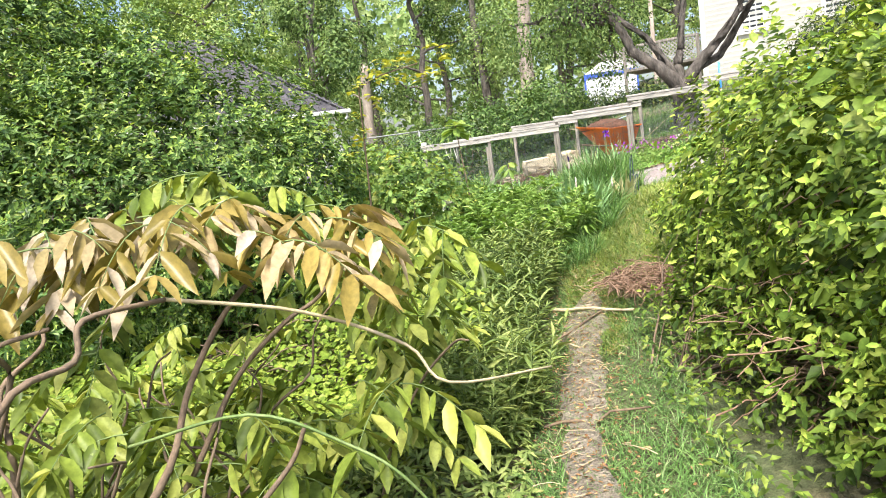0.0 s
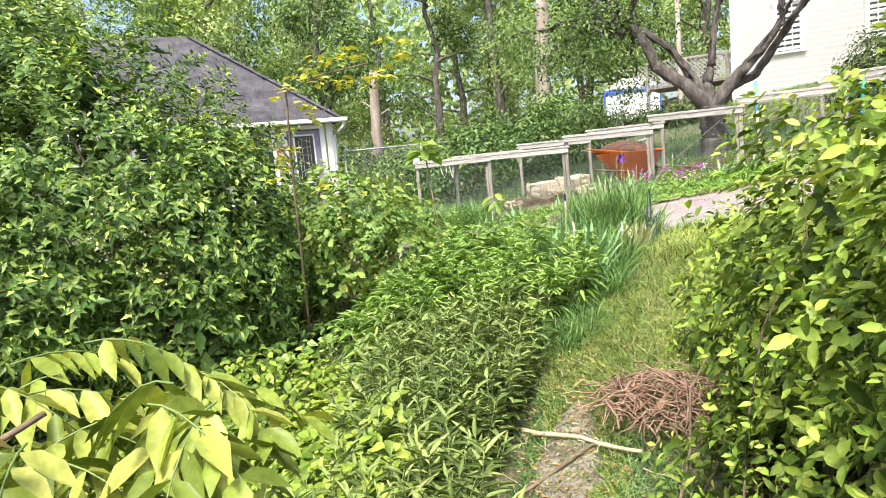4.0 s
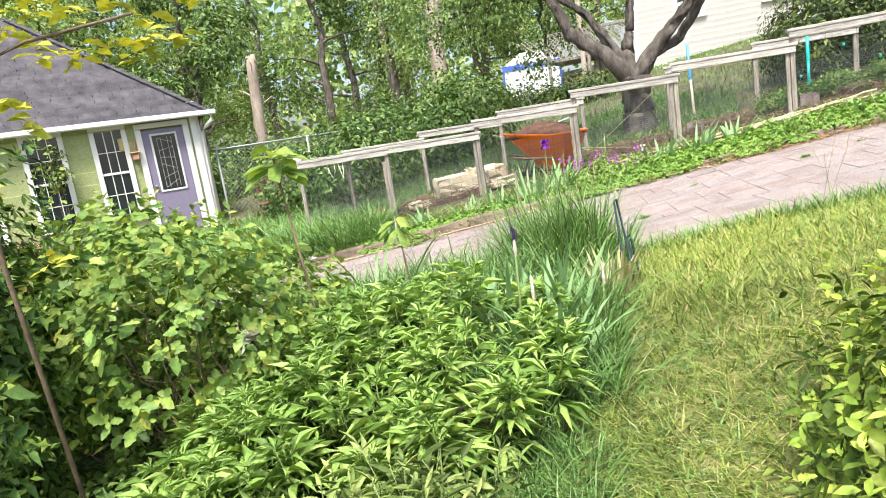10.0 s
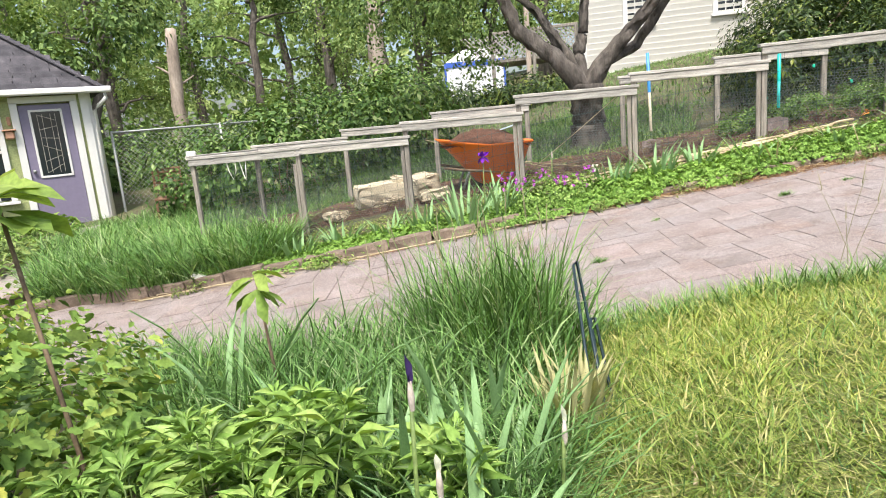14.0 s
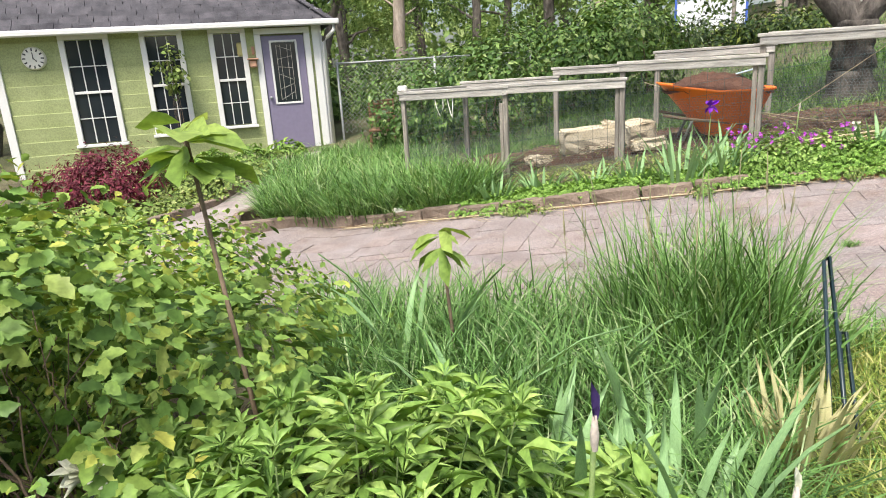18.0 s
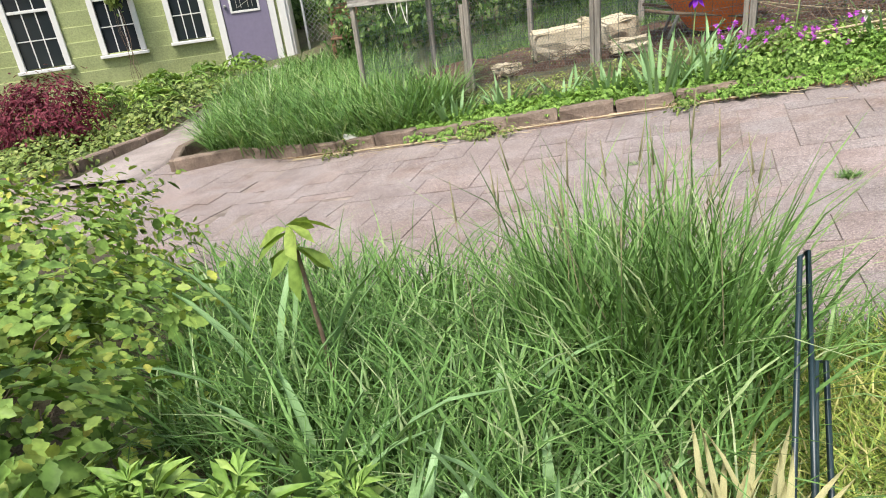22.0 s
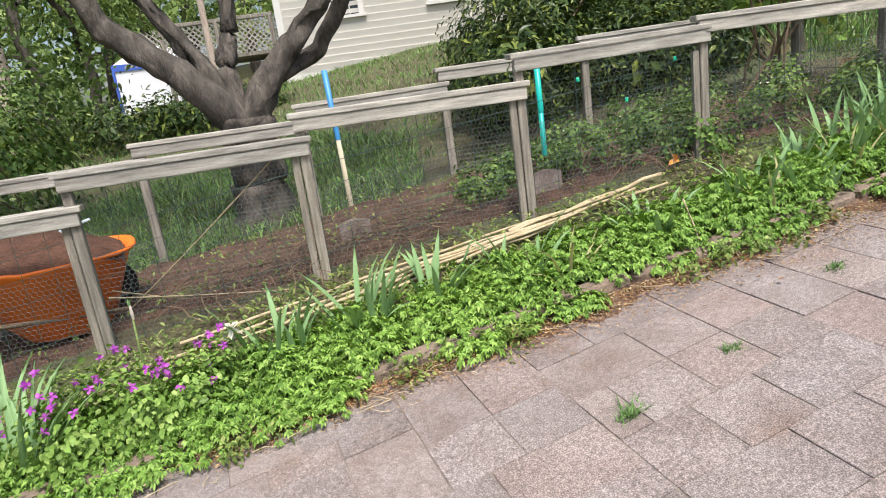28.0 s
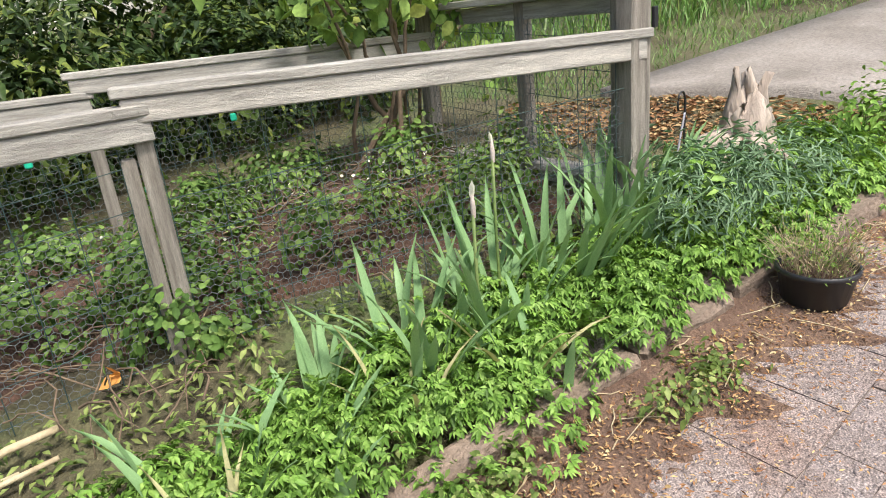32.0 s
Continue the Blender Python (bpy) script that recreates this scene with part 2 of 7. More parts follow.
M_FENCEWOOD = rough_mat("weathered_cedar", (0.22, 0.205, 0.18), (0.62, 0.59, 0.53), 3, 0.9, 45, 0.8, 0.006, 0.14, (1, 14, 14))
M_POSTWOOD = rough_mat("weathered_post", (0.16, 0.14, 0.115), (0.44, 0.4, 0.34), 3, 0.9, 45, 0.8, 0.006, 0.15, (14, 14, 1))
M_WIRE = plain_mat("galvanised_wire", (0.3, 0.31, 0.3), 0.5, 0.4)
M_NETTING = plain_mat("dull_zinc_netting", (0.17, 0.18, 0.18), 0.55, 0.3)
M_GREENWIRE = plain_mat("green_coated_wire", (0.035, 0.07, 0.065), 0.5, 0.1)
M_KERB = rough_mat("old_kerb_concrete", (0.13, 0.095, 0.07), (0.31, 0.24, 0.185), 6, 0.95, 60, 0.9, 0.012, 0.12)
M_SHEATH = rough_mat("papery_sheath", (0.34, 0.29, 0.24), (0.56, 0.48, 0.43), 14, 0.8, 60)
M_MAGNOLIA = leaf_mat("magnolia_leaf", ((0.0, (0.2, 0.31, 0.07)), (1.0, (0.4, 0.5, 0.14))), 0.4, 0.5)

# ---- building helpers ----


def array_mesh(name, verts, tris, material, parent=None, label=""):
    """A mesh from numpy arrays of corners and triangles."""
    me = bpy.data.meshes.new(name)
    me.vertices.add(len(verts))
    me.vertices.foreach_set("co", np.ascontiguousarray(verts, np.float32).ravel())
    n = len(tris)
    me.loops.add(n * 3)
    me.loops.foreach_set("vertex_index", np.ascontiguousarray(tris, np.int32).ravel())
    me.polygons.add(n)
    me.polygons.foreach_set("loop_start", np.arange(0, n * 3, 3, dtype=np.int32))
    me.update(calc_edges=True)
    me.materials.append(material)
    ob = new(name, me)
    if parent is not None:
        ob.parent = parent
    if label:
        tagged(ob, label)
    return ob


def part(name, bm, material, parent=None, label="", smooth=False):
    me = bpy.data.meshes.new(name)
    bm.normal_update()
    bm.to_mesh(me)
    bm.free()
    me.materials.append(material)
    if smooth:
        me.polygons.foreach_set("use_smooth", [True] * len(me.polygons))
    ob = new(name, me)
    if parent is not None:
        ob.parent = parent
    if label:
        tagged(ob, label)
    return ob


def empty(name, place, label, category, group="", kind="", turn=0.0):
    ob = new(name)
    ob.matrix_world = pose(*place, 0, 0, turn)
    ob.empty_display_size = 0.1
    return tagged(ob, label, category, group, kind)


def box(bm, size, centre=(0, 0, 0), bevel=0.0, turn=None):
    """A box with its edges taken off, added to bm."""
    m = Matrix.Translation(centre) @ (turn if turn is not None else Matrix()) @ Matrix.Diagonal((*size, 1))
    r = bmesh.ops.create_cube(bm, size=1.0, matrix=m)
    if bevel:
        edges = {e for v in r["verts"] for e in v.link_edges}
        bmesh.ops.bevel(bm, geom=list(edges), offset=bevel, segments=1, affect="EDGES")
    return bm


def boxed(size, centre=(0, 0, 0), bevel=0.004, turn=None):
    return box(bmesh.new(), size, centre, bevel, turn)


def tube_arrays(points, radii, sides=6):
    """Corners and triangles of a tapered tube through points."""
    p = np.asarray(points, float)
    r = np.interp(np.arange(len(p)), np.linspace(0, len(p) - 1, len(radii)), radii)
    d = np.gradient(p, axis=0)
    d /= np.linalg.norm(d, axis=1)[:, None] + 1e-9
    ref = np.where(np.abs(d[:, 2:3]) > 0.9, [[1.0, 0, 0]], [[0, 0, 1.0]])
    a = np.cross(d, ref)
    a /= np.linalg.norm(a, axis=1)[:, None] + 1e-9
    b = np.cross(d, a)
    ang = np.linspace(0, 2 * np.pi, sides, endpoint=False)
    v = (p[:, None] + r[:, None, None] * (np.cos(ang)[None, :, None] * a[:, None] + np.sin(ang)[None, :, None] * b[:, None])).reshape(-1, 3)
    t = []
    for i in range(len(p) - 1):
        for k in range(sides):
            q, w = i * sides + k, i * sides + (k + 1) % sides
            t += [(q, w, w + sides), (q, w + sides, q + sides)]
    e = (len(p) - 1) * sides
    t += [(e, e + k, e + k + 1) for k in range(1, sides - 1)]
    return v, np.array(t)


def merge(pieces):
    vs, ts, n = [], [], 0
    for v, t in pieces:
        vs.append(v)
        ts.append(np.asarray(t) + n)
        n += len(v)
    return np.concatenate(vs), np.concatenate(ts)


def tubes(name, lines, material, parent=None, label="", sides=5):
    return array_mesh(name, *merge([tube_arrays(p, r, sides) for p, r in lines]), material, parent, label)


def bent(a, b, sag=0.0, n=7, wob=0.0):
    a, b = np.array(a, float), np.array(b, float)
    s = np.linspace(0, 1, n)[:, None]
    p = a + (b - a) * s
    p[:, 2:3] -= sag * 4 * s * (1 - s)
    if wob:
        p[1:-1] += rng.normal(0, wob, (n - 2, 3))
    return p


def unit(v):
    return v / (np.linalg.norm(v, axis=-1, keepdims=True) + 1e-9)


# leaf outlines: (along, across, lift) of the left edge, base to tip
OVATE = ((0.25, 0.34, 0.06), (0.6, 0.4, 0.07))
LANCE = ((0.3, 0.42, 0.05), (0.65, 0.33, 0.04))
SIMPLE = ((0.42, 0.46, 0.1),)


def leaf_arrays(points, ways, length, width, shape=SIMPLE, droop=0.15, ups=None, spread=0.25):
    """Folded leaves: points where they are joined, ways they grow; each its own size."""
    n = len(points)
    way = unit(np.asarray(ways, float))
    up = np.zeros((n, 3)) if ups is None else np.asarray(ups, float).copy()
    if ups is None:
        up[:] = (0, 0, 1)
        up += rng.normal(0, 0.45, (n, 3))
    side = unit(np.cross(way, up))
    up = np.cross(side, way)
    ln = length * np.clip(rng.normal(1, spread, n), 0.45, 1.6)[:, None]
    wd = width * ln / length
    rows = [points]
    k = len(shape)
    mids = []
    for a, c, lift in shape:
        centre = points + way * ln * a - np.array([0, 0, 1]) * ln * droop * a * a
        mids.append(centre - up * ln * lift * 0.6)
        rows += [centre + side * wd * c + up * ln * lift, centre - side * wd * c + up * ln * lift]
    tip = points + way * ln - np.array([0, 0, 1]) * ln * droop
    if k == 1:
        # small leaves: one fold from base to tip
        v = np.stack(rows + [tip], 1).reshape(-1, 3)
        return v, (np.arange(n)[:, None, None] * 4 + np.array([(0, 3, 1), (0, 2, 3)])[None]).reshape(-1, 3)
    rows += mids + [tip]
    m = len(rows)
    v = np.stack(rows, 1).reshape(-1, 3)
    f = []
    left, right, mid, end = [1 + 2 * i for i in range(k)], [2 + 2 * i for i in range(k)], [1 + 2 * k + i for i in range(k)], m - 1
    f += [(0, mid[0], left[0]), (0, right[0], mid[0])]
    for i in range(k - 1):
        f += [(left[i], mid[i], mid[i + 1]), (left[i], mid[i + 1], left[i + 1]), (mid[i], right[i], right[i + 1]), (mid[i], right[i + 1], mid[i + 1])]
    f += [(left[-1], mid[-1], end), (mid[-1], right[-1], end)]
    t = (np.arange(n)[:, None, None] * m + np.array(f)[None]).reshape(-1, 3)
    return v, t


def blade_arrays(roots, height, width, lean=0.3, bend=0.5, stations=((0, 0.8), (0.4, 1.0), (0.75, 0.7)), ways=None):
    """Grass and sword leaves: narrow strips that lean and bend over."""
    n = len(roots)
    h = height * np.clip(rng.normal(1, 0.25, n), 0.35, 1.7)[:, None]
    ang = rng.uniform(0, 2 * np.pi, n) if ways is None else ways
    out = np.stack([np.cos(ang), np.sin(ang), np.zeros(n)], 1)
    side = np.stack([-np.sin(ang + rng.normal(0, 0.6, n)), np.cos(ang), np.zeros(n)], 1)
    ln = np.abs(rng.normal(lean, lean * 0.5, n))[:, None]
    bd = np.abs(rng.normal(bend, bend * 0.5, n))[:, None]
    up = np.array([0, 0, 1.0])
    rows = []
    for s, w in stations:
        c = roots + up * h * (s - 0.35 * bd * s * s) + out * h * (ln * s + bd * s * s)
        rows += [c - side * width * w / 2, c + side * width * w / 2]
    rows.append(roots + up * h * (1 - 0.45 * bd) + out * h * (ln + bd * 1.1))
    v = np.stack(rows, 1).reshape(-1, 3)
    f = np.array([(0, 1, 3), (0, 3, 2), (2, 3, 5), (2, 5, 4), (4, 5, 6)] if len(stations) == 3 else [(0, 1, 3), (0, 3, 2), (2, 3, 4)])
    return v, (np.arange(n)[:, None, None] * len(rows) + f[None]).reshape(-1, 3)


def scatter_in(poly, n):
    """n places inside a polygon of the plan."""
    p = np.array(poly, float)
    lo, hi = p.min(0), p.max(0)
    out = np.zeros((0, 2))
    while len(out) < n:
        q = rng.uniform(lo, hi, (n * 2, 2))
        inside = np.zeros(len(q), bool)
        for a, b in zip(p, np.roll(p, -1, 0)):
            c = ((a[1] > q[:, 1]) != (b[1] > q[:, 1])) & (q[:, 0] < (b[0] - a[0]) * (q[:, 1] - a[1]) / (b[1] - a[1] + 1e-12) + a[0])
            inside ^= c
        out = np.concatenate([out, q[inside]])
    return out[:n]


def on_ground(q, lift=0.0):
    return np.column_stack([q, gz(q[:, 0], q[:, 1]) + lift])


def blob_points(n, lobes, clumps=60, spread=0.16, inside=0.25):
    """Points and outward ways on a lumpy mass made of ellipsoid lobes (x, y, z, rx, ry, rz)."""
    lobes = np.array(lobes, float)
    area = lobes[:, 3] * lobes[:, 5] + lobes[:, 4] * lobes[:, 5]
    pick = rng.choice(len(lobes), clumps, p=area / area.sum())
    d = unit(rng.normal(size=(clumps, 3)))
    L = lobes[pick]
    size = L[:, 3:] * (1 - inside * rng.random((clumps, 1)) ** 2 * 2)
    c = L[:, :3] + d * size
    # drop clump centres buried in other lobes
    deep = np.zeros(clumps, bool)
    for l in lobes:
        deep |= (((c - l[:3]) / l[3:]) ** 2).sum(1) < 0.45
    c, d = c[~deep], d[~deep]
    k = rng.integers(0, len(c), n)
    off = rng.normal(0, spread, (n, 3))
    p = c[k] + off
    face = unit(d[k] * 0.75 + unit(off) * 0.45 + rng.normal(0, 0.38, (n, 3)) + [0, 0, 0.45])
    w = rng.normal(0, 1, (n, 3)) + d[k] * 0.5 - [0, 0, 0.12]
    w = unit(w - face * (w * face).sum(1, keepdims=True))
    return p, w, face


def foliage(name, parent, material, n, lobes, length, width, clumps=80, spread=0.16, inside=0.25, shape=SIMPLE, droop=0.25, floor=True, label=""):
    p, w, f = blob_points(n, lobes, clumps, spread, inside)
    if floor:
        keep = p[:, 2] > gz(p[:, 0], p[:, 1]) + 0.02
        p, w, f = p[keep], w[keep], f[keep]
    return array_mesh(name, *leaf_arrays(p, w, length, width, shape, droop, f), material, parent, label)


def sprigs(lobes, count, per, leaf, width, stem, mat, tip_mat, shape=SIMPLE, inside=0.3, rise=0.5, lumps=0.2):
    """Short leafy shoots all over a lumpy mass: leaves spiral up each shoot and open into a paler tuft. Returns body and tuft meshes."""
    L = np.array(lobes, float)
    area = L[:, 3] * L[:, 5] + L[:, 4] * L[:, 5] + L[:, 3] * L[:, 4]
    k = rng.choice(len(L), count * 2, p=area / area.sum())
    d = unit(rng.normal(size=(count * 2, 3)))
    wave = 1 + lumps * (np.sin(d[:, 0] * 9 + k * 2.1) * np.sin(d[:, 1] * 8 + k) + 0.6 * np.sin(d[:, 2] * 17 + d[:, 0] * 11 + k * 3.3))
    c = L[k, :3] + d * L[k, 3:] * (wave * (1 - inside * rng.random(count * 2) ** 2))[:, None]
    deep = np.zeros(count * 2, bool)
    for l in L:
        deep |= (((c - l[:3]) / l[3:]) ** 2).sum(1) < 0.5
    ok = ~deep & (c[:, 2] > gz(c[:, 0], c[:, 1]) + 0.03)
    c, d = c[ok][:count], d[ok][:count]
    way = unit(d * 0.8 + [0, 0, rise] + rng.normal(0, 0.35, c.shape))
    ref = unit(np.cross(way, rng.normal(size=way.shape)))
    oth = np.cross(way, ref)
    long = stem * rng.uniform(0.6, 1.4, (len(c), 1))
    start = rng.uniform(0, 6.3, (len(c), 1))
    body, tuft = [], []
    for i in range(per):
        f = (i + 1) / per
        an = start + i * 2.4
        out = np.cos(an) * ref + np.sin(an) * oth
        w = way * (0.15 + 0.75 * f * f) + out
        size = 1.0 - 0.4 * f ** 3
        (tuft if i >= per - 3 else body).append(leaf_arrays(c + way * long * f, w, leaf * size, width * size, shape, 0.18, way + 0.3 * rng.normal(size=way.shape)))
    return array_mesh("foliage", *merge(body), mat), array_mesh("young_foliage", *merge(tuft), tip_mat, None, "paler young leaves at the shoot tips")


def stems_for(parent, lobes, base, count, radius=0.012, material=None, name="branchwork"):
    lines = []
    for _ in range(count):
        l = lobes[rng.integers(len(lobes))]
        d = unit(rng.normal(size=3))
        end = np.array(l[:3]) + d * np.array(l[3:]) * 0.85
        b = np.array(base[rng.integers(len(base))], float) + [rng.normal(0, 0.08), rng.normal(0, 0.08), 0]
        b = np.array([b[0], b[1], g(b[0], b[1]) - 0.03])
        lines.append((bent(b, end, -0.12 * np.linalg.norm(end - b) * rng.random(), 7, 0.03), (radius * rng.uniform(0.6, 1.4), radius * 0.3)))
    return tagged(tubes(name, lines, material or M_TWIG, parent), kind="stuff")


def plant(name, place, label, category="shrub", group=""):
    e = empty(name, (place[0], place[1], g(*place)), label, category, group)
    return e


def seat(parts, thing):
    """Puts parts built in world places under a thing without moving them."""
    for o in parts:
        o.parent = thing
        o.matrix_parent_inverse = thing.matrix_world.inverted()

# ---- ground ----


def ground_sheet():
    """One sheet: fine near the walk, coarse to the horizon."""
    fine = np.arange(-9, 14.01, 0.2)
    xs = np.unique(np.concatenate([np.linspace(-400, -40, 10), np.linspace(-38, -9, 15), fine, np.linspace(14, 40, 14), np.linspace(50, 400, 10)]).round(3))
    ys = np.unique(np.concatenate([np.linspace(-400, -30, 10), np.linspace(-28, -3, 14), np.arange(-3, 20.01, 0.2), np.linspace(20.5, 40, 20), np.linspace(50, 400, 10)]).round(3))
    X, Y = np.meshgrid(xs, ys)
    Z = gz(X, Y) + 0.02 * np.sin(X * 3.1) * np.sin(Y * 2.7)
    on_drive = (Y < along(KERB, X)) & (Y > along(NEAR, X)) & (X > -4.5) & (X < 9)
    Z = np.where(on_drive, gz(X, Y) - 0.06, Z)
    n, m = len(xs), len(ys)
    v = np.column_stack([X.ravel(), Y.ravel(), Z.ravel()])
    i = (np.arange(m - 1)[:, None] * n + np.arange(n - 1)[None]).ravel()
    t = np.concatenate([np.column_stack([i, i + 1, i + n + 1]), np.column_stack([i, i + n + 1, i + n])])
    mat, t4, b = nodes_of("ground_earth")
    n1, n2 = noise_of(t4, 1.2, 6, 0.65), noise_of(t4, 40, 4, 0.7)
    c = ramp(t4, ((0.35, (0.07, 0.055, 0.035)), (0.5, (0.13, 0.12, 0.06)), (0.65, (0.1, 0.13, 0.05))), n1)
    c = mixed(t4, c, ramp(t4, ((0.3, (0.6, 0.6, 0.6)), (0.7, (1.3, 1.3, 1.3))), n2), 0.7, "MULTIPLY")
    t4.links.new(c, b.inputs["Base Color"])
    b.inputs["Roughness"].default_value = 1.0
    bump(t4, b, n2, 1.0, 0.03)
    ob = array_mesh("ground", v, t, mat)
    return tagged(ob, "dark garden earth with thin moss and grass", "ground", "", "structure")


ground_sheet()

# trodden path of bare soil
M_PATH = rough_mat("trodden_soil", (0.16, 0.13, 0.095), (0.4, 0.345, 0.27), 7, 1.0, 45, 1.0, 0.05)
PATH_LINE = ((0.15, -2.0), (0.3, 1.0), (0.42, 2.4), (0.6, 3.2), (0.74, 3.75), (0.85, 4.1))


def path_strip():
    p = np.array(PATH_LINE)
    s = np.linspace(0, len(p) - 1, 60)
    c = np.column_stack([np.interp(s, range(len(p)), p[:, k]) for k in (0, 1)])
    d = unit(np.gradient(c, axis=0))
    nn = np.column_stack([d[:, 1], -d[:, 0]])
    w = 0.115 + 0.025 * np.sin(s * 5.3) + rng.normal(0, 0.018, 60)
    w[-6:] *= np.linspace(0.9, 0.1, 6)
    rows = [on_ground(c + nn * (w * k)[:, None], 0.035 if abs(k) < 0.9 else 0.0) for k in (-1.0, -0.8, 0, 0.8, 1.0)]
    v = np.stack(rows, 1).reshape(-1, 3)
    t = []
    for i in range(59):
        for k in range(4):
            q = i * 5 + k
            t += [(q, q + 1, q + 6), (q, q + 6, q + 5)]
    return tagged(array_mesh("path", v, np.array(t), M_PATH), "narrow trodden path of pale bare soil", "path", "", "structure")


path_strip()

# turf under the lawn blades
M_TURF = rough_mat("thin_turf", (0.11, 0.15, 0.035), (0.4, 0.4, 0.14), 9, 1.0, 70, 1.0, 0.04)
LAWN = [(0.98, 4.0), (1.25, 3.9), (1.7, 4.4), (2.3, 4.75), (2.9, 4.7), (4.6, 3.8), (7.2, 2.5), (8.5, 2.6), (5.0, 5.6), (3.6, 6.45), (3.0, 6.75), (2.0, 6.8), (1.65, 6.3), (1.35, 5.3), (1.0, 4.8)]


def turf():
    xs, ys = np.arange(0.9, 8.6, 0.1), np.arange(2.3, 7.0, 0.1)
    X, Y = np.meshgrid(xs, ys)
    P = np.column_stack([X.ravel(), Y.ravel()])
    poly = np.array(LAWN)
    inside = np.zeros(len(P), bool)
    for a, b in zip(poly, np.roll(poly, -1, 0)):
        inside ^= ((a[1] > P[:, 1]) != (b[1] > P[:, 1])) & (P[:, 0] < (b[0] - a[0]) * (P[:, 1] - a[1]) / (b[1] - a[1] + 1e-12) + a[0])
    Z = np.where(inside, gz(P[:, 0], P[:, 1]) + 0.024, gz(P[:, 0], P[:, 1]) - 0.08)
    n = len(xs)
    i = (np.arange(len(ys) - 1)[:, None] * n + np.arange(n - 1)[None]).ravel()
    t = np.concatenate([np.column_stack([i, i + 1, i + n + 1]), np.column_stack([i, i + n + 1, i + n])])
    t = t[inside[t].any(1)]
    tagged(array_mesh("lawn_turf", np.column_stack([P, Z]), t, M_TURF), "thin yellowish turf beside the drive", "lawn", "", "structure")


turf()

# ---- drive of large pavers ----


def paver_mat():
    """Weathered pinkish concrete with pale and dark grains; each paver its own tone."""
    m, t, b = nodes_of("pink_grey_paver")
    tc, oi = t.nodes.new("ShaderNodeTexCoord"), t.nodes.new("ShaderNodeObjectInfo")
    sh = t.nodes.new("ShaderNodeVectorMath")
    sh.operation = "MULTIPLY_ADD"
    sh.inputs[1].default_value = (37.0, 53.0, 11.0)
    t.links.new(oi.outputs["Random"], sh.inputs[0])
    t.links.new(tc.outputs["Object"], sh.inputs[2])
    tones = []
    for scale, detail in ((4.0, 4.0), (60.0, 2.0), (220.0, 1.0)):
        n = t.nodes.new("ShaderNodeTexNoise")
        n.inputs["Scale"].default_value, n.inputs["Detail"].default_value = scale, detail
        t.links.new(sh.outputs[0], n.inputs[0])
        tones.append(n.outputs[0])
    c = ramp(t, ((0.3, (0.215, 0.178, 0.163)), (0.55, (0.264, 0.226, 0.21)), (0.75, (0.3, 0.266, 0.25))), tones[0])
    c = mixed(t, c, ramp(t, ((0.35, (0.78, 0.76, 0.76)), (0.5, (1.0, 1.0, 1.0)), (0.68, (1.2, 1.2, 1.22))), tones[1]), 0.8, "MULTIPLY")
    c = mixed(t, c, ramp(t, ((0.32, (0.42, 0.42, 0.43)), (0.48, (0.93, 0.93, 0.93)), (0.57, (1.06, 1.05, 1.04)), (0.65, (1.7, 1.67, 1.63))), tones[2]), 0.85, "MULTIPLY")
    geo = t.nodes.new("ShaderNodeNewGeometry")
    soil = t.nodes.new("ShaderNodeTexNoise")
    soil.inputs["Scale"].default_value, soil.inputs["Detail"].default_value, soil.inputs["Roughness"].default_value = 1.7, 8.0, 0.68
    t.links.new(geo.outputs["Position"], soil.inputs[0])
    c = mixed(t, c, ramp(t, ((0.3, (1.1, 1.1, 1.12)), (0.55, (1.0, 1.0, 1.0)), (0.68, (0.84, 0.72, 0.65)), (0.8, (0.62, 0.5, 0.42))), soil.outputs[0]), 0.9, "MULTIPLY")
    c = mixed(t, c, ramp(t, ((0.0, (0.95, 0.96, 0.98)), (0.5, (1.0, 1.0, 1.0)), (1.0, (1.04, 1.0, 0.98))), geo.outputs["Random Per Island"]), 1.0, "MULTIPLY")
    c = mixed(t, c, ramp(t, ((0.0, (0.95, 0.97, 0.98)), (0.5, (1.0, 1.0, 1.0)), (0.8, (1.02, 1.0, 0.98)), (1.0, (1.06, 0.99, 0.97))), oi.outputs["Random"]), 1.0, "MULTIPLY")
    t.links.new(c, b.inputs["Base Color"])
    b.inputs["Roughness"].default_value = 0.92
    bump(t, b, tones[2], 0.9, 0.006)
    return m


M_PAVER = paver_mat()
M_JOINT = rough_mat("paver_joint_sand", (0.15, 0.12, 0.1), (0.36, 0.3, 0.25), 5, 1.0, 60)


def drive():
    e = empty("drive", (2.5, 8.4, g(2.5, 8.4)), "sloping drive of weathered pinkish concrete pavers", "drive", "", "structure")
    # bed under the joints
    xs = np.linspace(-4.5, 9, 55)
    s = np.linspace(0, 1, 25)
    lo, hi = along(NEAR, xs) - 0.03, along(KERB, xs)
    X = np.repeat(xs[:, None], 25, 1)
    Y = lo[:, None] + (hi - lo)[:, None] * s[None]
    v = np.column_stack([X.ravel(), Y.ravel(), (gz(X, Y) + 0.0).ravel()])
    i = (np.arange(54)[:, None] * 25 + np.arange(24)[None]).ravel()
    bed = array_mesh("joint_bed", v, np.concatenate([np.column_stack([i, i + 25, i + 26]), np.column_stack([i, i + 26, i + 1])]), M_JOINT)
    seat([bed], e)
    return e


DRIVE = drive()

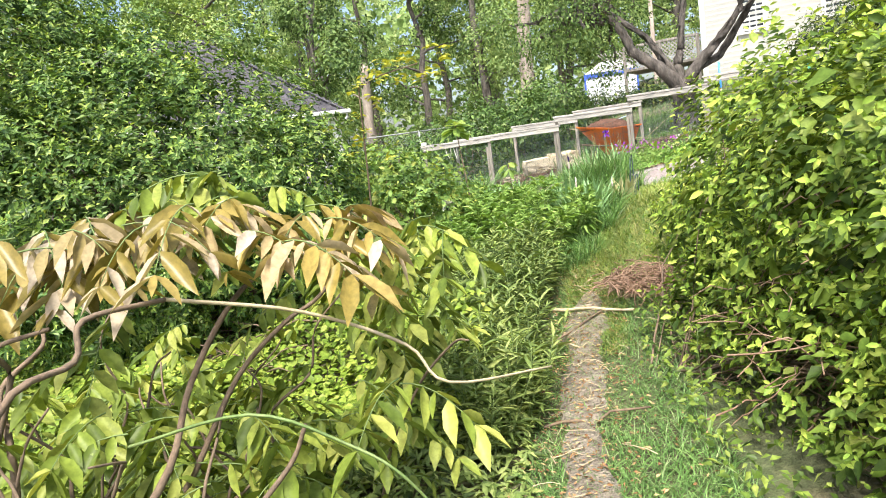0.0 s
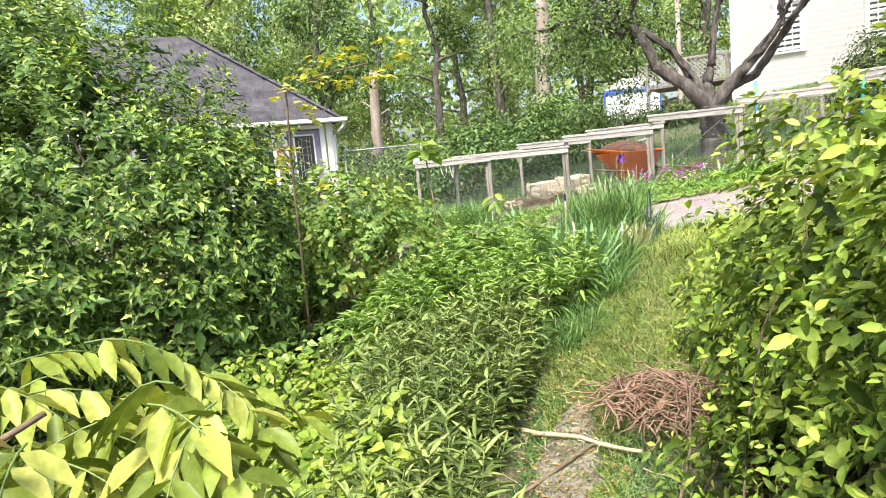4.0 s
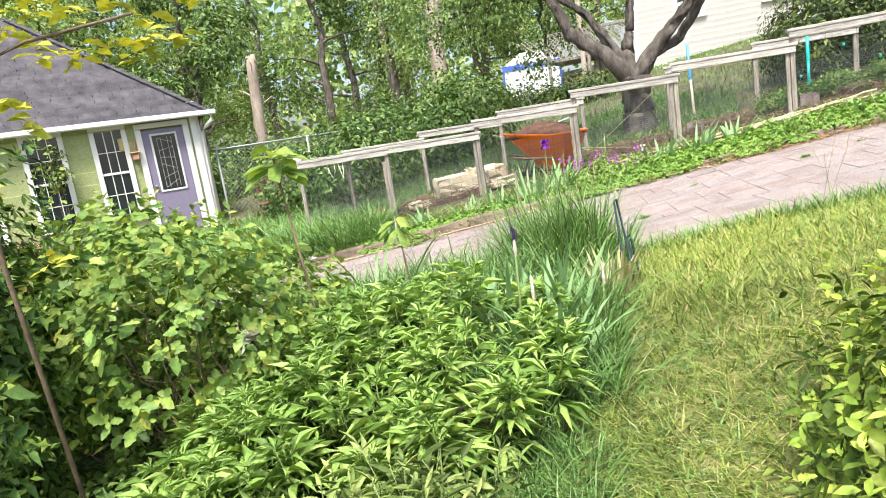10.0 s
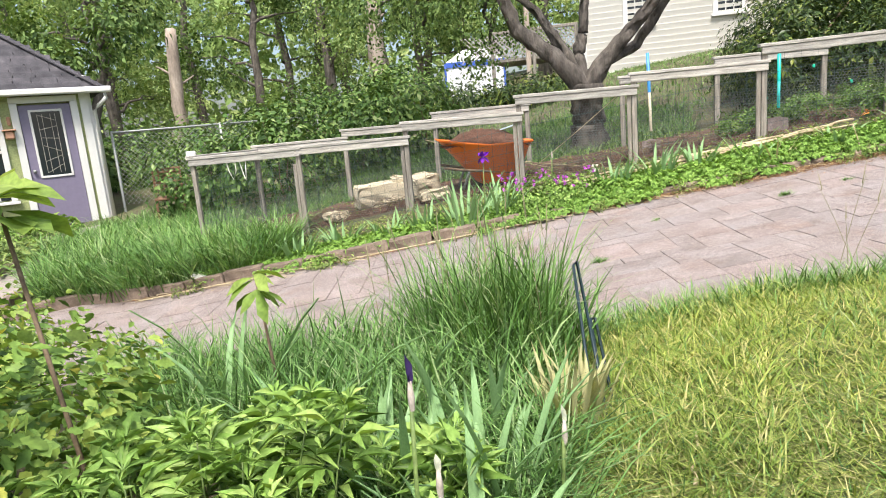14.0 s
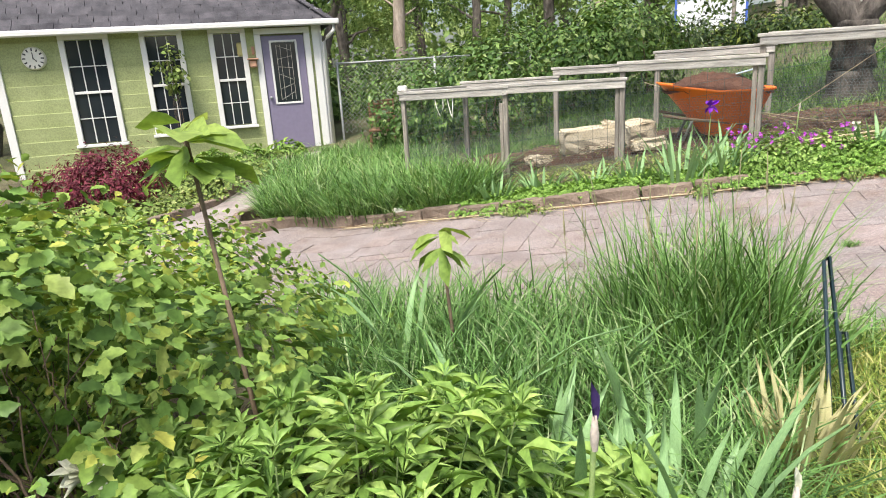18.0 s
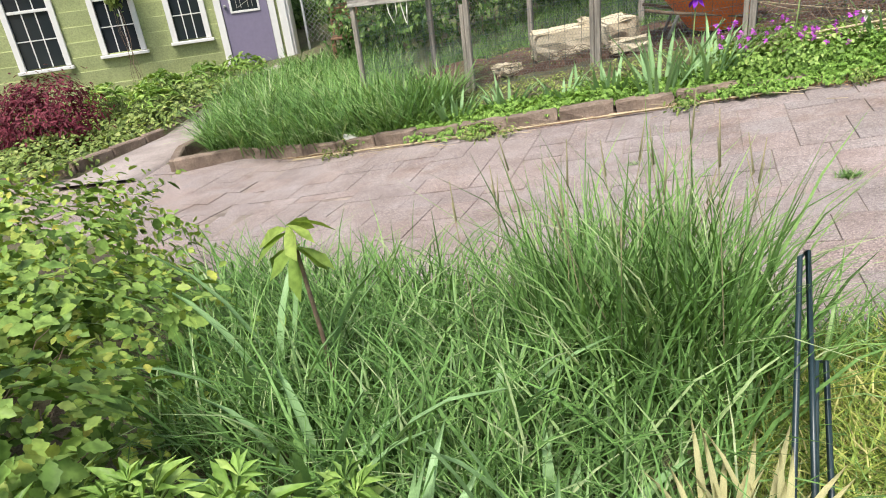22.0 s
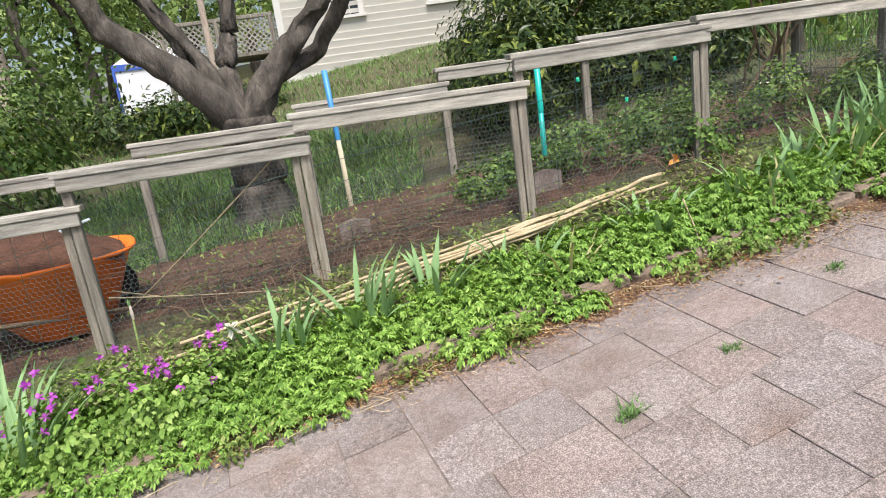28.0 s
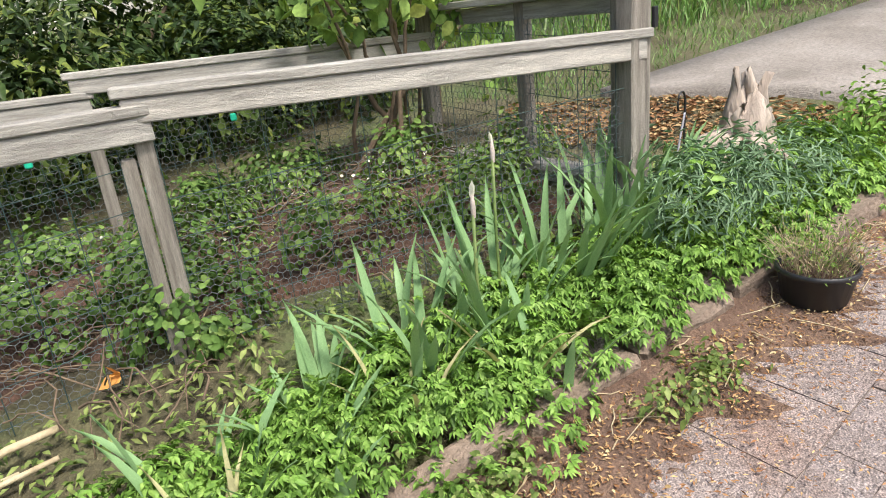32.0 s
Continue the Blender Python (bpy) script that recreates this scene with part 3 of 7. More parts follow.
# ---- garden fence ----
FRONT = ((-0.38, 12.0, 1.5), (0.8, 11.6, 1.53), (1.97, 11.25, 1.69), (3.14, 10.86, 1.86), (4.25, 10.45, 1.98), (5.38, 9.95, 2.13), (6.45, 9.52, 2.2), (7.78, 8.62, 2.22))
BACK = ((0.23, 13.3, 1.55), (1.42, 13.09, 1.66), (2.6, 12.72, 1.78), (3.72, 12.25, 1.9), (4.82, 11.8, 2.01), (5.83, 11.35, 2.13), (6.9, 10.88, 2.22), (8.16, 9.86, 2.36))


def fence_bay(e, a, b, high, hexes=0.045, net=9.0):
    """Rail on top of a bay, and the netting under it."""
    a, b = np.array(a), np.array(b)
    d = b - a
    ln = np.hypot(*d[:2])
    turn = math.degrees(math.atan2(d[1], d[0]))
    z = high
    rise = rng.normal(0, 0.6)
    m = pose(a[0], a[1], z, 0, 0, turn) @ pose(0, 0, 0, 0, -rise, 0)
    cap = part("cap_rail", boxed((ln + 0.1, 0.1, 0.032), (ln / 2, 0, 0.03), 0.004), M_FENCEWOOD)
    cap.matrix_world = m
    rail = part("rail", boxed((ln + 0.06, 0.035, 0.068), (ln / 2, -0.025, -0.022), 0.004), M_FENCEWOOD)
    rail.matrix_world = m
    parts = [cap, rail]
    if net:
        n = max(2, int(ln / hexes))
        top = 0.0 + z
        za, zb = g(a[0], a[1]), g(b[0], b[1])
        H = top - min(za, zb)
        rows = int(H / (hexes * 0.87))
        lines = []
        w2 = hexes / 2
        vv, tt, off = [], [], np.array([-d[1], d[0], 0]) / ln * 0.01
        segs = []
        for r in range(rows):
            zr = top - 0.05 - r * hexes * 0.87
            for k in range(n):
                x0 = k * hexes + (w2 if r % 2 else 0)
                if x0 + hexes > ln:
                    continue
                zg = za + (zb - za) * x0 / ln
                if zr < zg or zr > zg + net:
                    continue
                segs += [((x0, zr), (x0 + w2, zr + hexes * 0.28)), ((x0 + w2, zr + hexes * 0.28), (x0 + hexes, zr)), ((x0, zr), (x0, zr - hexes * 0.58))]
        s = np.array(segs)
        P0 = np.column_stack([a[0] + d[0] / ln * s[:, 0, 0], a[1] + d[1] / ln * s[:, 0, 0], s[:, 0, 1]]) + off
        P1 = np.column_stack([a[0] + d[0] / ln * s[:, 1, 0], a[1] + d[1] / ln * s[:, 1, 0], s[:, 1, 1]]) + off
        parts.append(tagged(wires("chicken_wire", P0, P1, 0.0012, M_NETTING), kind="stuff"))
        # squared stock wire below
        P0, P1 = [], []
        for zz in np.arange(0.03, high - max(za, zb) - 0.05, 0.12):
            P0.append((a[0], a[1], za + zz)), P1.append((b[0], b[1], zb + zz))
        for x0 in np.arange(0.03, ln, 0.15):
            q = a[:2] + d[:2] * x0 / ln
            zg = za + (zb - za) * x0 / ln
            P0.append((q[0], q[1], zg)), P1.append((q[0], q[1], high - 0.05))
        parts.append(tagged(wires("stock_wire", np.array(P0) - off, np.array(P1) - off, 0.0017, M_GREENWIRE), kind="stuff"))
    seat(parts, e)


def wires(name, p0, p1, r, material, parent=None):
    """Straight wires as three-sided rods."""
    d = unit(p1 - p0)
    ref = np.where(np.abs(d[:, 2:3]) > 0.9, [[1.0, 0, 0]], [[0, 0, 1.0]])
    a = unit(np.cross(d, ref))
    b = np.cross(d, a)
    rows = []
    for q in (p0, p1):
        for k in range(3):
            an = 2 * np.pi * k / 3
            rows.append(q + r * (np.cos(an) * a + np.sin(an) * b))
    v = np.stack(rows, 1).reshape(-1, 3)
    f = np.array([(0, 1, 4), (0, 4, 3), (1, 2, 5), (1, 5, 4), (2, 0, 3), (2, 3, 5)])
    return array_mesh(name, v, (np.arange(len(p0))[:, None, None] * 6 + f[None]).reshape(-1, 3), material, parent)


def post(e, x, y, top, width=0.085, lean=(0, 0)):
    z = g(x, y) - 0.05
    o = part("post", boxed((width, width * 0.9, top - z), (0, 0, (top - z) / 2), 0.006), M_POSTWOOD)
    o.matrix_world = pose(x, y, z, lean[0], lean[1], -22 + rng.normal(0, 2))
    seat([o], e)


def garden_fence():
    f = empty("garden_fence", (3.1, 10.8, g(3.1, 10.8)), "weathered grey wooden garden fence stepping uphill, with chicken wire", "fence")
    for i, (x, y, z) in enumerate(FRONT):
        post(f, x, y, z + 0.01 if i < 7 else 2.66, 0.05 if i < 7 else 0.09)
        if 0 < i < 7:
            post(f, x - 0.047, y + 0.02, z - 0.15, 0.04)
    for i in range(7):
        a, b = FRONT[i], FRONT[i + 1]
        fence_bay(f, a, b, a[2] if i else 1.5, hexes=0.028, net=0.5)
    return f


def back_fence():
    f = empty("garden_fence", (3.75, 11.75, g(3.75, 11.75)), "weathered wooden back fence of the vegetable bed with chicken wire", "fence")
    for x, y, z in BACK:
        post(f, x, y, z + 0.01, 0.06)
    for i in range(7):
        a, b = BACK[i], BACK[i + 1]
        fence_bay(f, a, b, a[2], hexes=0.036)
    fence_bay(f, FRONT[0], BACK[0], 1.52, hexes=0.036)
    return f


garden_fence()
back_fence()

# ---- kerbs ----


def kerbs():
    u = np.array(KERB)
    seg = np.hypot(*np.diff(u, axis=0).T)
    cum = np.concatenate([[0], np.cumsum(seg)])
    e = empty("kerb", (3.2, 9.55, g(3.2, 9.55)), "low kerb of worn brown concrete blocks edging the bed", "kerb", "", "structure")
    s = 0.0
    while s < cum[-1] - 0.3:
        ln = 0.42
        a = [np.interp(s, cum, u[:, k]) for k in (0, 1)]
        b = [np.interp(s + ln, cum, u[:, k]) for k in (0, 1)]
        turn = math.degrees(math.atan2(b[1] - a[1], b[0] - a[0]))
        za, zb = g(*a), g(*b)
        bm = boxed((ln - 0.012, 0.1, 0.2), (0, 0, 0.0), 0.014)
        bmesh.ops.subdivide_edges(bm, edges=[q for q in bm.edges if q.calc_length() > 0.08], cuts=2, use_grid_fill=True)
        for q in bm.verts:
            q.co += Vector(rng.normal(0, 0.0045, 3))
        o = part("kerb_block", bm, M_KERB)
        o.matrix_world = pose((a[0] + b[0]) / 2, (a[1] + b[1]) / 2 + 0.03, (za + zb) / 2 - (-0.008 if a[0] < 2.4 else 0.04) + rng.normal(0, 0.008), rng.normal(0, 1.5), -math.degrees(math.atan2(zb - za, ln)), turn + rng.normal(0, 1))
        seat([o], e)
        s += ln


kerbs()

# ---- green shed ----
M_SIDING = rough_mat("sage_green_siding", (0.31, 0.35, 0.15), (0.39, 0.43, 0.2), 2.5, 0.7, 40, 0.3, 0.003, 0.04)
M_TRIM = plain_mat("white_trim_paint", (0.66, 0.65, 0.62), 0.5, 0, 0.08)
M_SHINGLE = rough_mat("slate_grey_shingle", (0.035, 0.034, 0.04), (0.1, 0.095, 0.105), 4, 0.95, 80, 0.8, 0.006, 0.25)
M_GLASS = None


def glass_mat():
    m, t, b = nodes_of("window_glass")
    b.inputs["Base Color"].default_value = (0.02, 0.025, 0.03, 1)
    b.inputs["Roughness"].default_value = 0.06
    b.inputs["Specular IOR Level"].default_value = 0.7
    return m


M_GLASS = glass_mat()
M_DOOR = plain_mat("dusty_purple_door_paint", (0.19, 0.165, 0.24), 0.55, 0, 0.15)
SHED_TURN = 22.0
SHED = pose(-2.72, 16.72, 0.35, 0, 0, SHED_TURN)
SHED_LONG, SHED_DEEP, SHED_EAVE, SHED_RIDGE = 5.4, 4.4, 2.64, 4.85


def shed_window(e, x0, w, z0, h, group=True):
    """A sash window in the front wall; x0 is its middle, west of the corner."""
    win = new("window")
    win.parent = e
    win.matrix_local = pose(-x0, -0.02, z0)
    fr = bmesh.new()
    t = 0.09
    box(fr, (w + 2 * t, 0.05, t), (0, -0.02, h + t / 2), 0.006)
    box(fr, (w + 2 * t + 0.06, 0.09, 0.05), (0, -0.04, -0.03), 0.006)
    for s in (-1, 1):
        box(fr, (t, 0.05, h), (s * (w / 2 + t / 2), -0.02, h / 2), 0.006)
    part("window_frame", fr, M_TRIM, win)
    part("pane", boxed((w, 0.012, h / 2 - 0.03), (0, 0.012, h * 0.75), 0.0), M_GLASS, win)
    part("pane", boxed((w, 0.012, h / 2 - 0.03), (0, 0.02, h * 0.25), 0.0), M_GLASS, win)
    part("meeting_rail", boxed((w, 0.035, 0.045), (0, 0.0, h / 2), 0.004), M_TRIM, win)
    for half, y in ((0, 0.008), (1, 0.0)):
        for k in (1, 2):
            part("muntin", boxed((0.016, 0.015, h / 2 - 0.03), (-w / 2 + w * k / 3, y, h * (0.25 + 0.5 * half)), 0.0), M_TRIM, win)
        part("muntin", boxed((w, 0.014, 0.016), (0, y, h * (0.25 + 0.5 * half)), 0.0), M_TRIM, win)
    return win


SHED_WINDOWS = ((1.62, 0.46, 0.65, 1.62), (2.72, 0.52, 0.6, 1.68), (3.95, 0.6, 0.52, 1.75))


def shed():
    e = new("garden_shed")
    e.matrix_world = SHED
    tagged(e, "sage green garden shed with white trim and grey shingle roof", "shed")
    L, D, E, R = SHED_LONG, SHED_DEEP, SHED_EAVE, SHED_RIDGE
    body = part("wall", boxed((L, D, E), (-L / 2, D / 2 + 0.03, E / 2), 0.0), M_SIDING, e)
    z, k = -0.1, 0
    while z < E - 0.3:
        cuts = [(-1.1, -0.22)] + [(-c - w / 2 - 0.06, -c + w / 2 + 0.06) for c, w, z0, h in SHED_WINDOWS if z0 - 0.05 < z + 0.12 < z0 + h + 0.05]
        x0 = -L
        for a, b in sorted(cuts) + [(0.0, 0.0)]:
            if a - x0 > 0.03:
                part("siding_board", boxed((a - x0, 0.03, 0.245), ((a + x0) / 2, 0, z + 0.122), 0.002, Matrix.Rotation(radians(6), 4, "X")), M_SIDING, e)
            x0 = b
        o = part("siding_board", boxed((0.03, D, 0.245), (0.012, D / 2, z + 0.122), 0.002), M_SIDING, e)
        z += 0.235
    for x in (-0.055, -L + 0.055):
        part("corner_board", boxed((0.13, 0.05, E), (x, -0.03, E / 2), 0.004), M_TRIM, e)
    part("corner_board", boxed((0.05, 0.13, E), (0.035, 0.06, E / 2), 0.004), M_TRIM, e)
    # door with its leaded light
    door = new("door")
    door.parent = e
    door.matrix_local = pose(-0.66, -0.03, 0.12)
    fr = bmesh.new()
    box(fr, (0.11, 0.06, 2.1), (-0.44, -0.015, 1.05), 0.005)
    box(fr, (0.11, 0.06, 2.1), (0.44, -0.015, 1.05), 0.005)
    box(fr, (0.99, 0.06, 0.1), (0, -0.015, 2.15), 0.005)
    part("door_frame", fr, M_TRIM, door)
    part("door_leaf", boxed((0.76, 0.045, 2.06), (0, 0.01, 1.04), 0.005), M_DOOR, door)
    lf = bmesh.new()
    for s in (-1, 1):
        box(lf, (0.035, 0.02, 1.1), (s * 0.23, -0.02, 1.42), 0.003)
    box(lf, (0.49, 0.02, 0.035), (0, -0.02, 1.97), 0.003)
    box(lf, (0.49, 0.02, 0.035), (0, -0.02, 0.87), 0.003)
    part("light_frame", lf, M_TRIM, door)
    part("pane", boxed((0.43, 0.012, 1.07), (0, -0.016, 1.42), 0.0), M_GLASS, door)
    lead = bmesh.new()
    for s in (-1, 1):
        for q in (0.06, 0.13):
            box(lead, (0.008, 0.012, 0.98), (s * q, -0.024, 1.42), 0.0)
    for zz in np.linspace(1.0, 1.85, 6):
        box(lead, (0.26, 0.012, 0.008), (0, -0.024, zz), 0.0, Matrix.Rotation(radians(rng.uniform(-35, 35)), 4, "Y"))
    part("leading", lead, M_FENCEWOOD, door)
    part("door_knob", boxed((0.05, 0.07, 0.05), (-0.32, -0.04, 0.98), 0.015), M_WIRE, door)
    for c, w, z0, h in SHED_WINDOWS:
        shed_window(e, c, w, z0, h)
    # roof
    slope = math.degrees(math.atan2(R - E, D / 2))
    ln = math.hypot(R - E, D / 2)
    over = 0.24
    deck = bmesh.new()
    hip = 2.9
    zl = E - over * math.tan(radians(slope))
    c = [(-L - over, -over, zl), (over, -over, zl), (over, D + over, zl), (-L - over, D + over, zl), (-L - over, D / 2, R), (-hip, D / 2, R)]
    up = [deck.verts.new(p) for p in c]
    dn = [deck.verts.new((p[0], p[1], p[2] - 0.05)) for p in c]
    for f in ((0, 1, 5, 4), (1, 2, 5), (2, 3, 4, 5), (3, 0, 4)):
        deck.faces.new([up[i] for i in f]), deck.faces.new([dn[i] for i in f][::-1])
    for i, j in ((0, 1), (1, 2), (2, 3), (3, 0)):
        deck.faces.new((up[i], dn[i], dn[j], up[j]))
    part("roof", deck, M_SHINGLE, e)
    m = Matrix.Translation((0, D / 2, R)) @ Matrix.Rotation(radians(slope), 4, "X")
    full = ln + over / math.cos(radians(slope))
    rows = int(full / 0.14)
    for r in range(rows):
        yy = -full + 0.05 + r * 0.14
        right = over - (hip + over) * (r * 0.14) / full
        x = -L - over + 0.11 * (r % 3)
        bm = bmesh.new()
        while x < right - 0.06:
            w = min(rng.uniform(0.22, 0.4), right - x)
            box(bm, (w - 0.012, 0.2, 0.018), (x + w / 2, yy + rng.normal(0, 0.008), 0.016 + rng.normal(0, 0.003)), 0.0, Matrix.Rotation(radians(4), 4, "X") @ Matrix.Rotation(rng.normal(0, 0.012), 4, "Z"))
            x += w
        o = part("shingle_course", bm, M_SHINGLE, e)
        o.matrix_local = m
    hipm = bmesh.new()
    p0, p1 = Vector((over, -over, zl)), Vector((-hip, D / 2, R))
    d = (p1 - p0)
    for k in range(22):
        q = p0 + d * (k + 0.5) / 22
        box(hipm, (0.2, 0.2, 0.02), (q.x, q.y, q.z + 0.03), 0.0, d.to_track_quat("X", "Z").to_matrix().to_4x4())
    part("hip_cap", hipm, M_SHINGLE, e)
    gut = bmesh.new()
    yo = -over - 0.04
    zo = zl - 0.02
    box(gut, (L + 0.75, 0.1, 0.1), (-L / 2, yo, zo), 0.02)
    part("gutter", gut, M_TRIM, e)
    part("soffit", boxed((L + 0.6, over + 0.02, 0.03), (-L / 2, yo / 2, zo - 0.02), 0.0), M_TRIM, e)
    tubes("downspout", [(np.array([(0.26, yo, zo), (0.27, yo, zo - 0.14), (0.15, yo + 0.1, zo - 0.26), (0.09, 0.0, zo - 0.34), (0.09, 0.0, 0.1)]), (0.035, 0.035))], M_TRIM, e, sides=8)
    # lantern by the door and plaque
    lan = bmesh.new()
    box(lan, (0.05, 0.05, 0.14), (-1.2, -0.03, 1.95), 0.01)
    box(lan, (0.13, 0.12, 0.13), (-1.22, -0.1, 1.72), 0.02)
    box(lan, (0.2, 0.18, 0.025), (-1.22, -0.1, 1.8), 0.008)
    part("wall_lantern", lan, plain_mat("terracotta_metal", (0.45, 0.25, 0.16), 0.7), e)
    part("wall_plaque", boxed((0.11, 0.04, 0.24), (-1.42, -0.04, 1.98), 0.02), plain_mat("ochre_ceramic", (0.45, 0.38, 0.15), 0.6), e)
    c = bmesh.new()
    bmesh.ops.create_cone(c, cap_ends=True, segments=28, radius1=0.19, radius2=0.17, depth=0.05)
    bmesh.ops.rotate(c, verts=c.verts, matrix=Matrix.Rotation(radians(90), 3, "X"))
    bmesh.ops.translate(c, verts=c.verts, vec=(-4.75, -0.05, 2.0))
    clock = part("clock", c, plain_mat("clock_cream", (0.72, 0.7, 0.62), 0.6), e, "round cream wall clock")
    f = bmesh.new()
    for k in range(12):
        a = k * math.pi / 6
        box(f, (0.045, 0.012, 0.02), (-4.75 + 0.14 * math.sin(a), -0.078, 2.0 + 0.14 * math.cos(a)), 0.0, Matrix.Rotation(a + math.pi / 2, 4, "Y"))
    box(f, (0.012, 0.012, 0.11), (-4.75, -0.082, 2.04), 0.0)
    box(f, (0.012, 0.012, 0.08), (-4.73, -0.082, 1.98), 0.0, Matrix.Rotation(2.4, 4, "Y"))
    part("clock_marks", f, plain_mat("black_mark", (0.03, 0.03, 0.03), 0.6), clock)


shed()

# ---- white house ----
M_CLAP = plain_mat("white_clapboard_paint", (0.62, 0.6, 0.55), 0.6, 0, 0.05)
HOUSE = pose(8.35, 20.75, 1.9, 0, 0, -28)


def house():
    e = new("house")
    e.matrix_world = HOUSE
    tagged(e, "white clapboard house with small-paned windows beyond the garden", "house")
    W, D, H = 9.0, 7.0, 6.0
    part("wall", boxed((W, D, H), (W / 2, D / 2 + 0.04, H / 2), 0.0), M_CLAP, e)
    z = 0.75
    while z < 4.6:
        part("clapboard", boxed((W, 0.03, 0.165), (W / 2, 0.0, z), 0.0, Matrix.Rotation(radians(12), 4, "X")), M_CLAP, e)
        z += 0.148
    part("clapboard_upper", boxed((W, 0.04, 1.4), (W / 2, 0.02, 5.3), 0.0), M_CLAP, e)
    part("corner_board", boxed((0.14, 0.07, H), (0.05, -0.005, H / 2), 0.004), M_TRIM, e)
    part("foundation", boxed((W, 0.02, 0.7), (W / 2, 0.0, 0.33), 0.0), rough_mat("painted_foundation", (0.6, 0.6, 0.56), (0.72, 0.71, 0.68), 3), e)
    for x, z0, w, h in ((1.45, 1.75, 0.55, 1.3), (3.6, 1.8, 0.55, 1.3), (1.2, 0.12, 0.6, 0.42), (5.6, 1.8, 0.55, 1.3)):
        win = new("window")
        win.parent = e
        win.matrix_local = pose(x, -0.02, z0)
        fr = bmesh.new()
        for s in (-1, 1):
            box(fr, (0.11, 0.05, h), (s * (w / 2 + 0.055), -0.015, h / 2), 0.0)
        box(fr, (w + 0.26, 0.06, 0.12), (0, -0.015, h + 0.06), 0.0)
        box(fr, (w + 0.3, 0.1, 0.06), (0, -0.03, -0.03), 0.0)
        part("window_frame", fr, M_TRIM, win)
        part("pane", boxed((w, 0.012, h), (0, 0.012, h / 2), 0.0), M_GLASS, win)
        for k in (1, 2):
            part("muntin", boxed((0.022, 0.02, h), (-w / 2 + w * k / 3, 0.002, h / 2), 0.0), M_TRIM, win)
        for k in range(1, 4 if h > 1 else 2):
            part("muntin", boxed((w, 0.02, 0.022 if k != 2 else 0.05), (0, 0.002, h * k / (4 if h > 1 else 2)), 0.0), M_TRIM, win)
    roof = bmesh.new()
    vs = [roof.verts.new(p) for p in ((-0.4, -0.4, H), (W + 0.4, -0.4, H), (W + 0.4, D + 0.4, H), (-0.4, D + 0.4, H), (-0.4, D / 2, H + 3), (W + 0.4, D / 2, H + 3))]
    for f in ((0, 1, 5, 4), (2, 3, 4, 5), (0, 4, 3), (1, 2, 5), (3, 2, 1, 0)):
        roof.faces.new([vs[i] for i in f])
    part("roof", roof, M_SHINGLE, e)
    # deck with lattice on the west side
    dk = bmesh.new()
    box(dk, (2.4, 2.0, 0.08), (-1.3, 1.2, 1.25), 0.01)
    box(dk, (2.4, 0.06, 0.08), (-1.3, 0.2, 2.0), 0.01)
    for x in (-2.45, -1.3, -0.15):
        box(dk, (0.09, 0.09, 2.0), (x, 0.2, 1.0), 0.01)
    part("deck", dk, M_POSTWOOD, e)
    lat = bmesh.new()
    for k in range(-5, 22):
        for s in (-1, 1):
            box(lat, (0.03, 0.012, 0.95), (-2.4 + k * 0.12, 0.2 + 0.008 * s, 1.62), 0.0, Matrix.Rotation(radians(45 * s), 4, "Y"))
    part("lattice", lat, M_FENCEWOOD, e)


house()

# ---- pop-up tent ----


def tent():
    e = new("canopy_tent")
    x, y = 7.05, 27.0
    z = 2.15
    e.matrix_world = pose(x, y, z, 0, 0, -14)
    tagged(e, "white pop-up canopy tent with blue trim and side walls", "tent")
    cloth = plain_mat("white_tent_cloth", (0.75, 0.77, 0.82), 0.7, 0, 0.06)
    blue = plain_mat("blue_tent_trim", (0.05, 0.12, 0.5), 0.6)
    bm = bmesh.new()
    w, h = 1.0, 1.25
    low = [bm.verts.new((sx * w, sy * w, h + 0.15)) for sx, sy in ((-1, -1), (1, -1), (1, 1), (-1, 1))]
    mid = [bm.verts.new((sx * w * 0.35, sy * w * 0.35, h + 0.6)) for sx, sy in ((-1, -1), (1, -1), (1, 1), (-1, 1))]
    for k in range(4):
        bm.faces.new((low[k], low[(k + 1) % 4], mid[(k + 1) % 4], mid[k]))
    bm.faces.new(mid)
    part("roof_cloth", bm, cloth, e)
    for k, (px, py, a) in enumerate(((0, -w, 0), (w, 0, 90), (0, w, 180), (-w, 0, 270))):
        o = part("side_wall", boxed((2 * w - 0.04, 0.02, h), (0, 0, h / 2), 0.0), cloth, e)
        o.matrix_local = pose(px * 0.98, py * 0.98, 0, 0, 0, a)
        o = part("valance", boxed((2 * w + 0.03, 0.03, 0.17), (0, 0, h + 0.08), 0.0), blue, e)
        o.matrix_local = pose(px * 1.01, py * 1.01, 0, 0, 0, a)
    for sx in (-1, 1):
        for sy in (-1, 1):
            part("leg", boxed((0.07, 0.07, h), (sx * w, sy * w, h / 2), 0.01), blue, e)


tent()

# ---- trees ----


def bent_along(p, k):
    """The same line with k steps for each one."""
    p = np.asarray(p, float)
    u = np.linspace(0, len(p) - 1, (len(p) - 1) * k + 1)
    return np.column_stack([np.interp(u, range(len(p)), p[:, c]) for c in range(3)])


